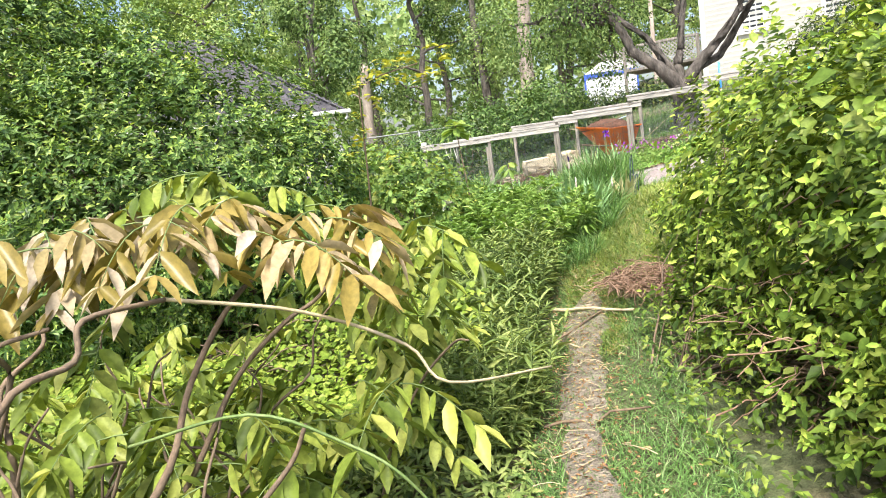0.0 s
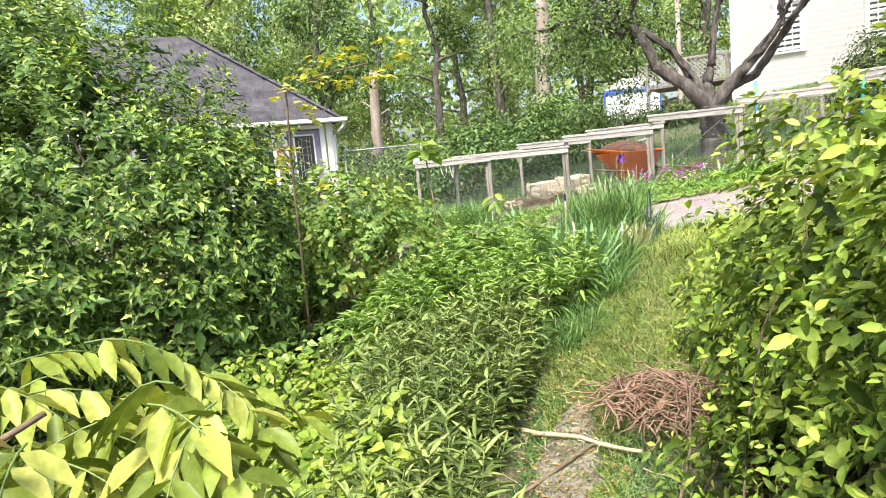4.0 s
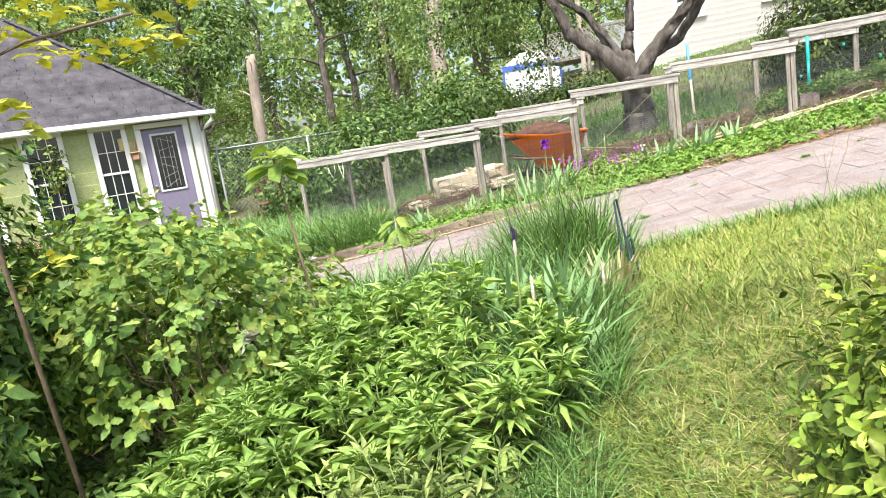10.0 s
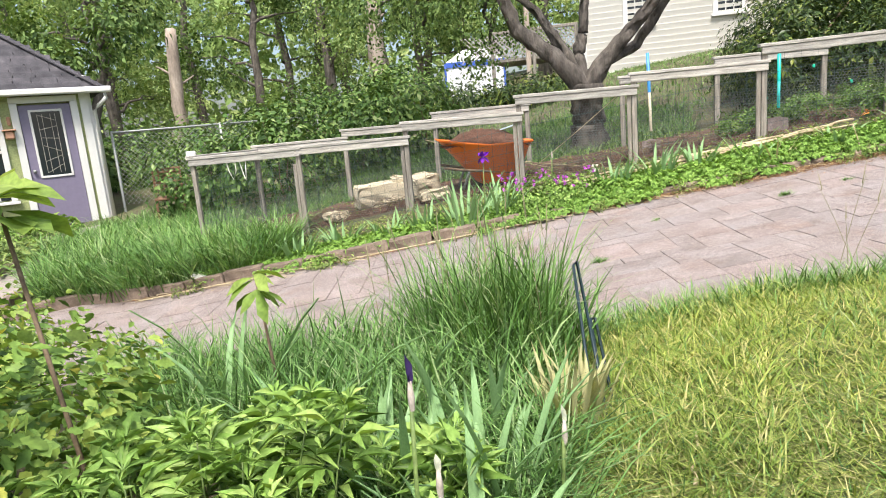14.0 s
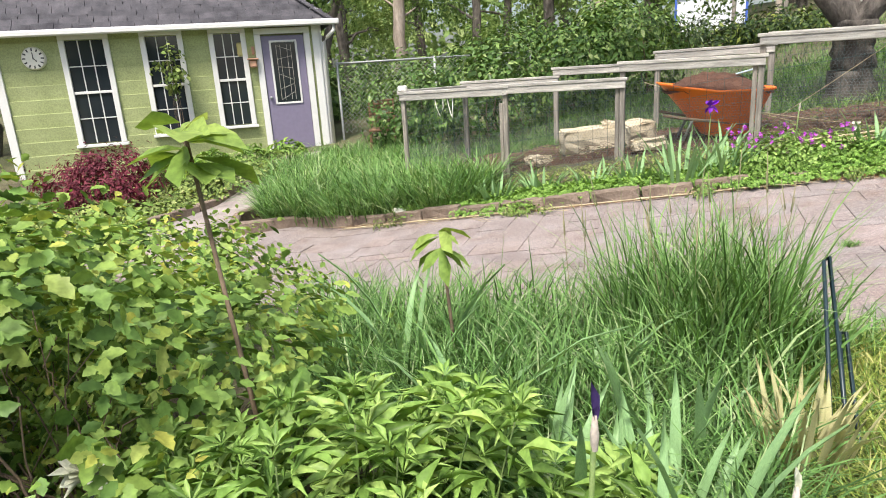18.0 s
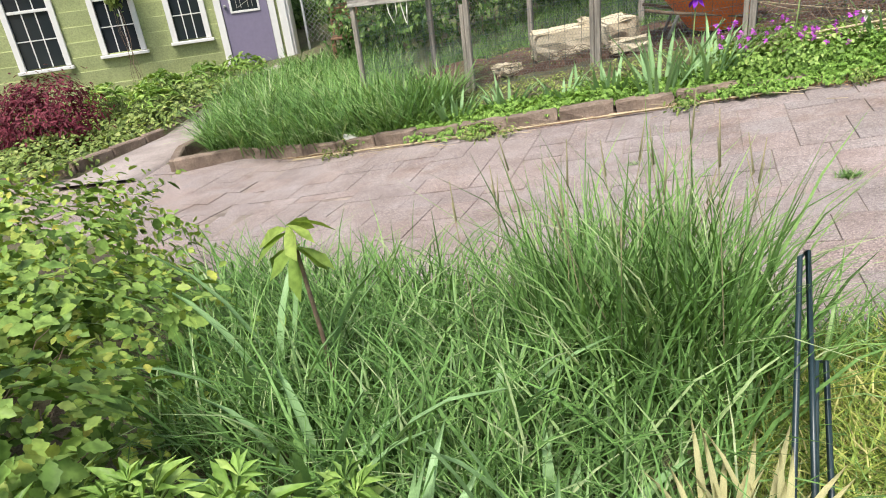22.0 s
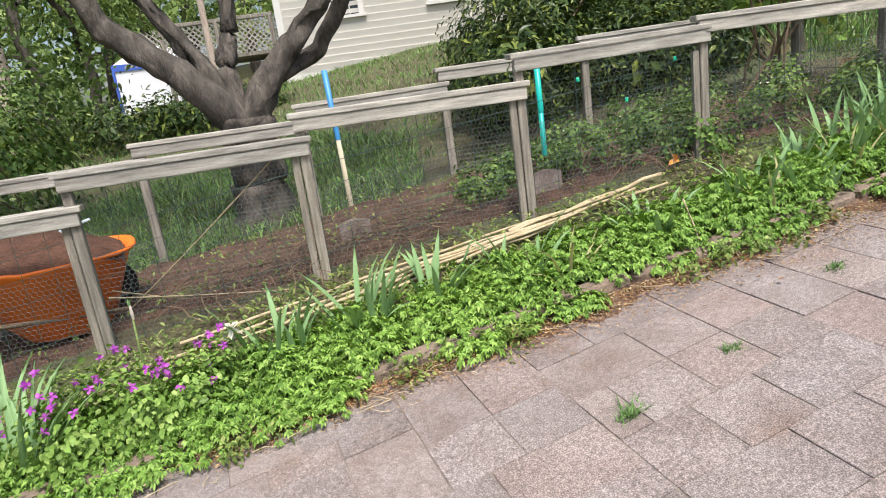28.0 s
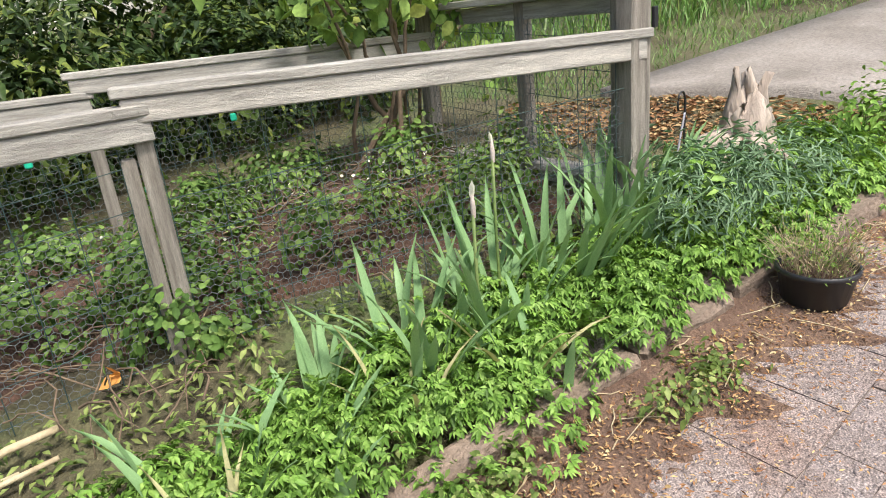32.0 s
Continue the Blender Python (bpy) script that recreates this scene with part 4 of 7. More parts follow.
def apple_tree():
    x, y = 4.55, 12.25
    z = g(x, y) - 0.1
    e = empty("apple_tree", (x, y, z), "old gnarled apple tree with dark furrowed bark", "tree")
    fork = np.array((x + 0.02, y, 2.0))
    lines = [(np.array([(x, y, z - 0.1), (x + 0.03, y, z + 0.2), (x - 0.02, y, z + 0.45), (x + 0.02, y, 1.5), (x, y, 1.75), fork]), (0.32, 0.25, 0.21, 0.22, 0.2, 0.22))]
    ends = []
    for mid, end, r in (((3.75, 12.5, 2.75), (3.35, 12.7, 3.6), 0.16), ((4.05, 12.6, 3.0), (2.9, 13.3, 4.1), 0.1), ((4.95, 12.05, 2.5), (5.45, 11.7, 3.2), 0.15), ((5.25, 12.2, 2.45), (5.8, 11.6, 3.5), 0.12), ((4.65, 12.5, 2.7), (4.9, 12.7, 3.8), 0.12)):
        p = np.array([fork - [0, 0, 0.1], (fork + np.array(mid)) / 2 + rng.normal(0, 0.05, 3), mid, (np.array(mid) + end) / 2 + rng.normal(0, 0.06, 3), end])
        r *= 0.72
        lines.append((p, (r * 1.2, r * 0.95, r * 0.75, r * 0.62, r * 0.4)))
        ends.append((np.array(end), r * 0.4))
    far = []
    for p, r in ends:
        for _ in range(6 if p[0] < 4.5 else 3):
            d = unit(rng.normal(size=3) + [0, 0, 0.25] + ([0, 0, 1.2] if p[0] > 4.5 else [0, 0, 0]))
            q = p + d * rng.uniform(0.7, 1.6)
            lines.append((bent(p - d * 0.1, q, -0.1, 7, 0.05), (r * 0.6, 0.012)))
            if p[0] < 4.5 or q[2] > 4.2:
                far.append(q)
    for _ in range(7):
        a = np.array((3.3, 12.75, 3.4))
        q = np.array((rng.uniform(1.4, 3.0), rng.uniform(12.8, 13.8), rng.uniform(2.9, 3.9)))
        lines.append((bent(a, q, -0.15, 9, 0.06), (0.05, 0.01)))
        far.append(q)
    tv, tt = merge([tube_arrays(bent_along(p, 5), r, 14) for p, r in lines])
    tv = tv + rng.normal(0, 0.012, tv.shape)
    seat([array_mesh("trunk", tv, tt, M_BARK)], e)
    lobes = [(*q, 0.55, 0.55, 0.4) for q in far]
    o = foliage("crown", None, M_TREE, 11000, lobes, 0.06, 0.038, 420, 0.16, 0.5)
    seat([o], e)


apple_tree()


def wood_tree(x, y, height, crown_r, n, mat, trunk_r=0.14, leaf=0.16, low=0.3, label="tall woodland tree with spring leaves", bark=None):
    z = g(x, y)
    e = empty("tree", (x, y, z - 0.1), label, "tree", "trees of the wood")
    top = np.array((x + rng.normal(0, 0.5), y + rng.normal(0, 0.5), z + height))
    lines = [(bent((x, y, z - 0.2), top, 0, 9, 0.12), (trunk_r, trunk_r * 0.2))]
    lobes = []
    for k in range(11):
        s = low + (0.95 - low) * k / 10
        p = np.array((x, y, z)) + (top - np.array((x, y, z))) * s
        a = rng.uniform(0, 2 * np.pi)
        r = crown_r * (1.15 - 0.75 * s) * rng.uniform(0.6, 1.1)
        q = p + np.array((np.cos(a) * r, np.sin(a) * r, rng.uniform(0.1, 0.8)))
        lines.append((bent(p, q, -0.15, 6, 0.05), (trunk_r * 0.35, 0.012)))
        lobes.append((*q, crown_r * 0.45, crown_r * 0.45, crown_r * 0.33))
    seat([tubes("trunk", lines, bark or M_BARK, sides=7), foliage("crown", None, mat, n, lobes, leaf, leaf * 0.6, 160, crown_r * 0.13, 0.6)], e)


WOODS = ((-9, 25, 9, 2.4), (-7, 23, 8, 2.0), (-5.5, 29, 10, 2.6), (-0.5, 31, 11, 2.4), (2.2, 29, 12, 2.2), (4.4, 30, 11, 2.4), (5.8, 32, 10, 2.2),
         (8.5, 33, 12, 2.6), (11, 30, 10, 2.3), (-12, 30, 11, 2.8), (-15, 24, 10, 2.6), (-3.5, 36, 13, 2.8), (3.2, 37, 14, 3.0), (7.4, 38, 13, 3.0), (13, 36, 13, 3.0), (-9, 38, 13, 3.2), (17, 31, 11, 3.0), (20, 25, 10, 2.8), (-18, 33, 12, 3), (23, 18, 10, 2.8), (-12, 19, 8, 2.2),
         (-4.2, 22, 7, 1.7), (1.9, 33, 11, 2.6), (-6.5, 33, 12, 2.8), (10.5, 36, 12, 2.8), (-10.5, 34, 12, 3), (0.4, 38, 13, 3), (-14, 37, 13, 3.2), (16, 22, 10, 2.4), (19, 14, 9, 2.4), (15.5, 12.5, 8, 2.2))
for k, (x, y, h, r) in enumerate(WOODS):
    wood_tree(x, y, h, r, 8500, M_TREE2 if k % 3 else M_TREE, 0.1 + 0.01 * h, 0.13, 0.18)


def dead_tree(x, y, height, r, label):
    z = g(x, y)
    e = empty("dead_tree", (x, y, z - 0.1), label, "tree")
    p = bent((x, y, z - 0.2), (x + 0.25, y, z + height), 0, 10, 0.05)
    lines = [(p, (r * 1.5, r * 1.05, r, r * 0.85))]
    for k in range(4):
        q = p[5 + k]
        lines.append((bent(q, q + np.array((rng.uniform(-0.6, 0.6), 0.1, rng.uniform(0.1, 0.5))), 0, 5, 0.03), (r * 0.3, 0.02)))
    seat([tubes("trunk", lines, M_BARK_PALE, sides=10)], e)


dead_tree(3.2, 23.9, 5.2, 0.24, "pale barkless dead tree trunk standing at the wood's edge")
dead_tree(-3.2, 27.5, 4.2, 0.2, "broken pale dead trunk among young trees")


def shrub(name, label, place, lobes, n, mat, length, width, clumps=120, spread=0.15, inside=0.3, shape=SIMPLE, stems=16, radius=0.012, category="shrub", stem_mat=None, droop=0.25, group="", core=0, sprig=None):
    """A bush: stems from its foot and a lumpy mass of leaves; lobes stand on the ground height of place."""
    e = plant(name, place, label, category, group)
    z = g(*place)
    ls = [(place[0] + l[0], place[1] + l[1], z + l[2], *l[3:]) for l in lobes]
    if sprig:
        parts = list(sprigs(ls, n, *sprig[:1], length, width, *sprig[1:2], mat, sprig[2], shape, inside))
    else:
        parts = [foliage("foliage", None, mat, n, ls, length, width, clumps, spread, inside, shape, droop)]
    if core:
        inner = [(*l[:3], l[3] * 0.66, l[4] * 0.66, l[5] * 0.66) for l in ls]
        parts.append(foliage("inner_foliage", None, mat, core, inner, length * 1.6, width * 2.0, 400, 0.12, 0.9))
    if stems:
        parts.append(stems_for(None, ls, [(place[0], place[1], z), (place[0] + 0.3 * ls[0][3], place[1], z), (place[0] - 0.3 * ls[0][3], place[1], z)], stems, radius, stem_mat))
    seat(parts, e)
    return e


# far wood behind the trees
n = 26000
a = rng.uniform(-1.25, 1.45, n)
d = rng.uniform(40, 47, n)
q = np.column_stack([np.sin(a) * d, np.cos(a) * d + 3])
p = on_ground(q, 0.0)
p[:, 2] += rng.random(n) ** 0.8 * (13.5 + 3 * np.sin(a * 17) + 2 * np.sin(a * 41))
face = unit(np.column_stack([-np.sin(a), -np.cos(a), np.full(n, 0.6)]) + rng.normal(0, 0.4, (n, 3)))
w = rng.normal(size=(n, 3))
tagged(array_mesh("far_woods", *leaf_arrays(p, w - face * (w * face).sum(1, keepdims=True), 0.6, 0.45, SIMPLE, 0.2, face), M_TREE2), "pale green wall of distant woodland", "woods", "", "stuff")

# thicket at the wood's edge
for k in range(24):
    x = -12 + k * 1.15 + rng.normal(0, 0.3)
    y = 19.5 + rng.normal(0, 0.8) + (1.5 if x < -3 else 0) + (3.5 if 5 < x < 9 else 0)
    if 4.2 < x < 13:
        continue
    h = rng.uniform(0.9, 1.7)
    shrub("bush", "dense green bush at the edge of the wood", (x, y), [(0, 0, h * 0.55, 0.9, 0.8, h * 0.6), (0.5, 0.2, h * 0.4, 0.7, 0.7, h * 0.5)], 2600, M_TREE if k % 2 else M_SHRUB, 0.11, 0.07, 90, 0.17, 0.5, stems=6, group="bushes at the wood")
for k, (x, y) in enumerate(((0.6, 14.6), (1.9, 14.9), (2.7, 15.2), (-0.8, 15.6), (2.4, 16.4), (0.9, 17.0))):
    h = rng.uniform(1.1, 1.6)
    shrub("bush", "dark green bush behind the vegetable garden", (x, y), [(0, 0, h * 0.5, 0.75, 0.7, h * 0.55), (-0.4, 0.2, h * 0.35, 0.6, 0.6, h * 0.5)], 2600, M_SHRUB, 0.09, 0.055, 90, 0.15, 0.5, stems=6, group="bushes behind the garden")
shrub("evergreen_shrub", "large dark glossy evergreen shrub beside the white house", (11.3, 14.4), [(0, 0, 1.4, 2.0, 1.3, 1.6), (-1.2, -0.1, 1.1, 1.0, 0.9, 1.2), (1.9, 0.2, 1.4, 1.5, 1.2, 1.5), (0.3, 0, 2.6, 1.4, 1.1, 0.9)], 16000, M_RHODO, 0.12, 0.05, 330, 0.2, 0.4, LANCE, stems=14, radius=0.03, core=3500)

for k, (x, y) in enumerate(((10.6, 11.4), (12.0, 10.6), (13.2, 9.2), (14.2, 7.6), (11.4, 12.6), (13.4, 11.6), (14.8, 9.6))):
    h = rng.uniform(1.4, 2.2)
    shrub("bush", "tall dark green bush beyond the concrete apron", (x, y), [(0, 0, h * 0.5, 0.9, 0.8, h * 0.55), (-0.5, 0.2, h * 0.35, 0.7, 0.7, h * 0.45)], 3600, M_SHRUB if k % 2 else M_TREE, 0.09, 0.05, 130, 0.16, 0.5, stems=9, group="bushes beyond the apron")

# ---- planting by the path ----
shrub("honeysuckle_shrub", "large dense dark green rounded shrub beside the path", (-2.15, 5.5), [(-0.1, 0, 1.25, 1.3, 1.2, 1.2), (0.6, -0.1, 0.8, 0.75, 0.75, 0.8), (0.78, 0.0, 1.05, 0.62, 0.7, 0.78), (-0.9, -0.4, 1.2, 1.1, 1.0, 1.2), (-0.6, 0.2, 2.05, 0.72, 0.8, 0.75), (-0.4, -0.7, 0.9, 1.0, 0.8, 0.8), (-1.9, 0.1, 1.6, 1.2, 1.0, 1.6), (-1.4, 0.0, 2.55, 0.9, 0.8, 0.95), (-2.3, 0.2, 2.8, 1.0, 0.8, 0.95)], 11500, M_SHRUB, 0.062, 0.028, inside=0.4, stems=60, radius=0.014, core=9000, sprig=(8, 0.1, M_SHRUBTIP))
HEDGE_LOBES = [(0.5, -1.7, 0.55, 0.62, 0.9, 0.66), (0.5, -0.6, 0.72, 0.56, 0.8, 0.74), (0.57, 0.35, 0.66, 0.52, 0.65, 0.72), (0.75, 1.1, 0.45, 0.5, 0.6, 0.5), (1.25, -0.6, 0.85, 0.75, 1.0, 0.78), (1.4, 0.6, 0.7, 0.7, 0.8, 0.65), (1.15, 1.8, 0.25, 0.5, 0.5, 0.32), (0.42, -0.6, 0.35, 0.42, 0.8, 0.4), (0.42, -1.6, 0.35, 0.45, 0.9, 0.4), (0.18, -0.75, 0.16, 0.3, 0.75, 0.24), (0.2, -1.7, 0.16, 0.3, 0.7, 0.24), (0.16, 0.15, 0.18, 0.26, 0.5, 0.24), (0.5, 0.4, 0.3, 0.36, 0.6, 0.35), (0.85, 1.6, 0.2, 0.45, 0.5, 0.3), (1.35, 1.4, 0.3, 0.6, 0.6, 0.38), (0.78, 1.95, 0.15, 0.3, 0.3, 0.2), (1.9, 2.0, 0.2, 0.6, 0.4, 0.25), (1.5, 2.1, 0.18, 0.4, 0.35, 0.25)]
shrub("vine_hedge", "tall bright green tangle of climbing vines beside the path", (1.2, 2.9), HEDGE_LOBES, 7600, M_HEDGE, 0.05, 0.028, inside=0.42, shape=OVATE, stems=170, radius=0.005, category="hedge", core=7000, sprig=(8, 0.12, M_HEDGETIP))
SERRATE = ((0.25, 0.34, 0.05), (0.34, 0.28, 0.04), (0.5, 0.5, 0.06), (0.6, 0.34, 0.04), (0.76, 0.32, 0.04))
CUT = ((0.3, 0.24, 0.05), (0.48, 0.5, 0.09), (0.64, 0.34, 0.05))
shrub("raspberry_bush", "loose raspberry bush with pale green toothed leaves", (-0.35, 5.9), [(0, 0, 0.58, 0.5, 0.45, 0.42), (-0.55, 0.2, 0.56, 0.5, 0.45, 0.42), (0.32, 0.25, 0.4, 0.4, 0.35, 0.35), (-0.2, 0.2, 0.85, 0.35, 0.3, 0.25), (-0.1, 0.9, 0.3, 0.7, 0.5, 0.32), (-1.1, 0.8, 0.38, 0.6, 0.6, 0.38), (-1.0, 1.8, 0.3, 0.9, 0.7, 0.3)], 2600, M_RASP, 0.06, 0.04, inside=0.6, shape=SERRATE, stems=60, radius=0.005, sprig=(6, 0.13, M_RASPTIP))

# ---- herbs, grasses and flowers by the path ----


def stuff(name, label, category, *meshes):
    """Things nobody could count: one object, its pieces real geometry."""
    v, t = merge(meshes[0])
    return tagged(array_mesh(name, v, t, meshes[1]), label, category, "", "stuff")


def smoothed(p, k=5):
    """A soft curve through the corners of a line."""
    p = np.asarray(p, float)
    q = np.concatenate([[2 * p[0] - p[1]], p, [2 * p[-1] - p[-2]]])
    out = []
    for i in range(1, len(q) - 2):
        for u in np.linspace(0, 1, k, endpoint=False):
            out.append(0.5 * (2 * q[i] + (q[i + 1] - q[i - 1]) * u + (2 * q[i - 1] - 5 * q[i] + 4 * q[i + 1] - q[i + 2]) * u * u + (3 * q[i] - q[i - 1] - 3 * q[i + 1] + q[i + 2]) * u ** 3))
    return np.array(out + [p[-1]])


def wisteria():
    e = empty("wisteria", (-1.0, 1.3, g(-1.0, 1.3)), "sprawling wisteria with bronze young leaves and bare arching canes", "climber")
    z0 = g(-1.0, 1.1)
    woody = [(np.array([(-1.05, 1.05, z0 - 0.05), (-0.98, 1.05, 0.7), (-0.81, 1.03, 1.1), (-0.75, 1.18, 1.14), (-0.75, 1.24, 1.21), (-0.63, 1.36, 1.21)]), (0.009, 0.007, 0.006)),
             (bent((-1.05, 1.05, z0), (-1.3, 1.9, 1.1), -0.25, 8, 0.03), (0.014, 0.006)),
             (bent((-1.05, 1.05, z0), (-0.5, 2.2, 1.15), -0.3, 8, 0.03), (0.014, 0.006)),
             (bent((-0.9, 1.6, 0.5), (-0.25, 2.25, 1.2), -0.1, 7, 0.03), (0.01, 0.005)),
             (bent((-1.6, 1.5, g(-1.6, 1.5)), (-1.0, 1.5, 1.15), -0.2, 8, 0.04), (0.012, 0.006)),
             (bent((-0.7, 1.15, 0.2), (-0.35, 1.3, 0.9), -0.05, 6, 0.03), (0.01, 0.005))]
    for _ in range(24):
        a = np.array((rng.uniform(-1.6, -0.3), rng.uniform(1.1, 2.3), 0.15))
        woody.append((bent(a, a + [rng.uniform(-0.5, 0.6), rng.uniform(-0.4, 0.5), rng.uniform(0.5, 0.95)], -0.12, 6, 0.03), (0.007, 0.003)))
    canes = [(np.array([(-0.63, 1.36, 1.21), (-0.37, 1.5, 1.11), (-0.13, 1.54, 0.98), (-0.03, 1.5, 0.88), (0.25, 1.68, 0.82)]), (0.0052, 0.0045, 0.003)),
             (np.array([(-0.75, 1.3, 0.9), (-0.44, 1.22, 0.97), (-0.25, 1.22, 0.88), (-0.13, 1.19, 0.8), (-0.02, 1.22, 0.6)]), (0.004, 0.003))]
    lv = {"g": [], "b": []}
    rach = []
    # stands of fronds: count, kind, x, y and z ranges
    stands = ((30, "b", (-1.15, -0.25), (1.55, 1.9), (1.3, 1.42)), (16, "g", (-1.0, -0.62), (1.9, 2.25), (1.34, 1.5)), (34, "g", (-0.62, 0.05), (2.1, 2.7), (1.0, 1.24)), (24, "g", (-1.0, -0.3), (1.5, 1.8), (0.5, 0.92)),
              (34, "g", (-1.75, -0.95), (1.2, 2.1), (0.4, 1.2)), (80, "g", (-1.7, -0.1), (2.0, 2.9), (0.3, 0.95)), (2, "g", (-0.3, -0.15), (1.5, 1.6), (0.86, 0.93)))
    for kind, xr, yr, zr in [q[1:] for q in stands for _ in range(q[0])]:
        p = np.array((rng.uniform(*xr), rng.uniform(*yr), rng.uniform(*zr)))
        if zr[0] > 1.25:
            p[2] -= 0.28 * max(0, p[0] + 0.6)
        a = rng.uniform(0, 2 * np.pi)
        out = np.array((np.cos(a), np.sin(a), 0.15))
        ln = rng.uniform(0.16, 0.26)
        pts = p + out * np.linspace(0, 1, 7)[:, None] * ln - np.array([0, 0, 1]) * np.linspace(0, 1, 7)[:, None] ** 2 * ln * rng.uniform(0.4, 0.9)
        rach.append((pts, (0.0025, 0.0012)))
        side = unit(np.cross(out, [0, 0, 1]))
        P = np.concatenate([pts[1:], pts[1:], pts[-1:]])
        Wd = np.concatenate([np.tile(side, (6, 1)), np.tile(-side, (6, 1)), out[None]]) + out * 0.45 + [0, 0, -0.75 if kind == "b" else -0.7] + rng.normal(0, 0.2, (13, 3))
        lv[kind].append((P, Wd))
    parts = [tubes("woody_stem", [(smoothed(p), r)], M_TWIG, sides=6) for p, r in woody] + [tubes("cane", [(smoothed(p), r)], M_CANE if r[0] > 0.0045 else M_STALK, None, "bare arching cane", 6) for p, r in canes] + [tagged(tubes("leaf_stalk", rach, M_STALK, sides=4), kind="stuff")]
    for kind, mat, ln, w in (("b", M_BRONZE, 0.098, 0.04), ("g", M_WIST, 0.084, 0.042)):
        P, Wd = np.concatenate([q[0] for q in lv[kind]]), np.concatenate([q[1] for q in lv[kind]])
        parts.append(array_mesh("foliage", *leaf_arrays(P, Wd, ln, w, OVATE, 0.25), mat, None, "drooping bronze young leaflets" if kind == "b" else ""))
    seat(parts, e)


wisteria()


def ground_cover(name, label, poly, n, mat, length, width, low, high, shape=OVATE, category="groundcover", bumps=1.3):
    q = scatter_in(poly, n)
    h = low + (high - low) * (0.5 + 0.5 * np.sin(q[:, 0] * bumps * 2.1 + 1) * np.sin(q[:, 1] * bumps * 1.7)) * rng.random(n) ** 0.5
    p = on_ground(q) + np.column_stack([np.zeros((n, 2)), h])
    face = unit(rng.normal(0, 0.35, (n, 3)) + [0, -0.25, 1.0])
    w = rng.normal(0, 1, (n, 3))
    w = w - face * (w * face).sum(1, keepdims=True)
    return tagged(array_mesh(name, *leaf_arrays(p, w, length, width, shape, 0.25, face), mat), label, category, "", "stuff")


ground_cover("groundcover", "low sprawling mass of yellow-green vine leaves", [(-4.5, 2.4), (-1.2, 2.2), (-0.1, 2.5), (0.15, 3.4), (0.05, 4.3), (-0.3, 4.8), (-0.9, 4.8), (-2.0, 4.6), (-4.5, 4.8)], 24000, M_COVER, 0.052, 0.04, 0.03, 0.5, OVATE)
ground_cover("groundcover", "fresh green weeds beneath the wisteria", [(-2.6, -0.6), (-0.1, -0.4), (0.12, 1.4), (0.2, 2.3), (0.33, 3.1), (-0.3, 3.4), (-2.6, 2.6)], 24000, M_HERB, 0.06, 0.02, 0.03, 0.45, SIMPLE)
ground_cover("groundcover", "low weeds under the tall shrub", [(-4.8, 4.6), (-0.6, 4.4), (-0.4, 6.4), (-1.8, 8.4), (-5.5, 9.0)], 14000, M_RASP, 0.05, 0.038, 0.03, 0.4, SIMPLE)
ground_cover("groundcover", "low weeds under the vine hedge", [(0.7, 1.2), (0.85, 3.0), (1.2, 4.2), (1.6, 4.7), (2.6, 4.9), (3.4, 3.0), (3.0, 0.0), (0.9, -1.0)], 9000, M_HEDGE, 0.036, 0.021, 0.02, 0.26, SIMPLE)


def ring(x, y, r, n=14, sy=1.0):
    return [(x + r * math.cos(k * 2 * math.pi / n), y + r * sy * math.sin(k * 2 * math.pi / n)) for k in range(n)]


def herb_patch(name, label, poly, stems, height, leaf, width, mat, per=22, mound=None):
    """Upright unbranched herbs with whorled narrow leaves."""
    q = scatter_in(poly, stems)
    base = on_ground(q, -0.02)
    lines, P, Wd, F = [], [], [], []
    for b in base:
        h = height * rng.uniform(0.6, 1.15)
        if mound:
            h *= 1.1 - 0.6 * ((b[0] - mound[0]) ** 2 + (b[1] - mound[1]) ** 2) / mound[2] ** 2
        tip = b + np.array((rng.normal(0, 0.08), rng.normal(0, 0.08), h))
        pts = bent(b, tip, 0, 5, 0.008)
        lines.append((pts, (0.0035, 0.0018)))
        s = np.linspace(0.2, 1.0, per)
        c = b + (tip - b) * s[:, None]
        a = np.arange(per) * 2.4 + rng.uniform(0, 6)
        up = 0.15 + 0.75 * s ** 3
        P.append(c)
        Wd.append(np.column_stack([np.cos(a), np.sin(a), up]))
    P, Wd = np.concatenate(P), np.concatenate(Wd)
    e = empty(name, (float(q[:, 0].mean()), float(q[:, 1].mean()), g(q[:, 0].mean(), q[:, 1].mean())), label, "herbs")
    seat([tagged(tubes("stalk", lines, M_STALK, sides=3), kind="stuff"), array_mesh("foliage", *leaf_arrays(P, Wd, leaf, width, LANCE if leaf < 0.1 else SERRATE, 0.2), mat)], e)


herb_patch("goldenrod_patch", "stand of upright leafy goldenrod stems beside the path", [(-0.1, 3.75), (0.2, 3.45), (0.5, 3.9), (0.74, 4.5), (0.68, 4.75), (0.2, 4.8), (-0.2, 4.7)], 340, 0.43, 0.07, 0.017, M_HERB, 28)
herb_patch("goldenrod_patch", "thin stand of young leafy weeds at the path edge", [(0.0, 2.4), (0.25, 2.6), (0.45, 3.5), (0.1, 3.5), (-0.4, 3.2)], 230, 0.42, 0.085, 0.016, M_HERB)
herb_patch("goldenrod_patch", "upright weeds along the foot of the hedge", [(1.0, 2.6), (1.25, 3.4), (1.55, 4.3), (1.75, 4.7), (2.2, 4.95), (2.9, 5.05), (2.9, 4.7), (1.9, 3.9)], 230, 0.34, 0.06, 0.02, M_HEDGE, 16)


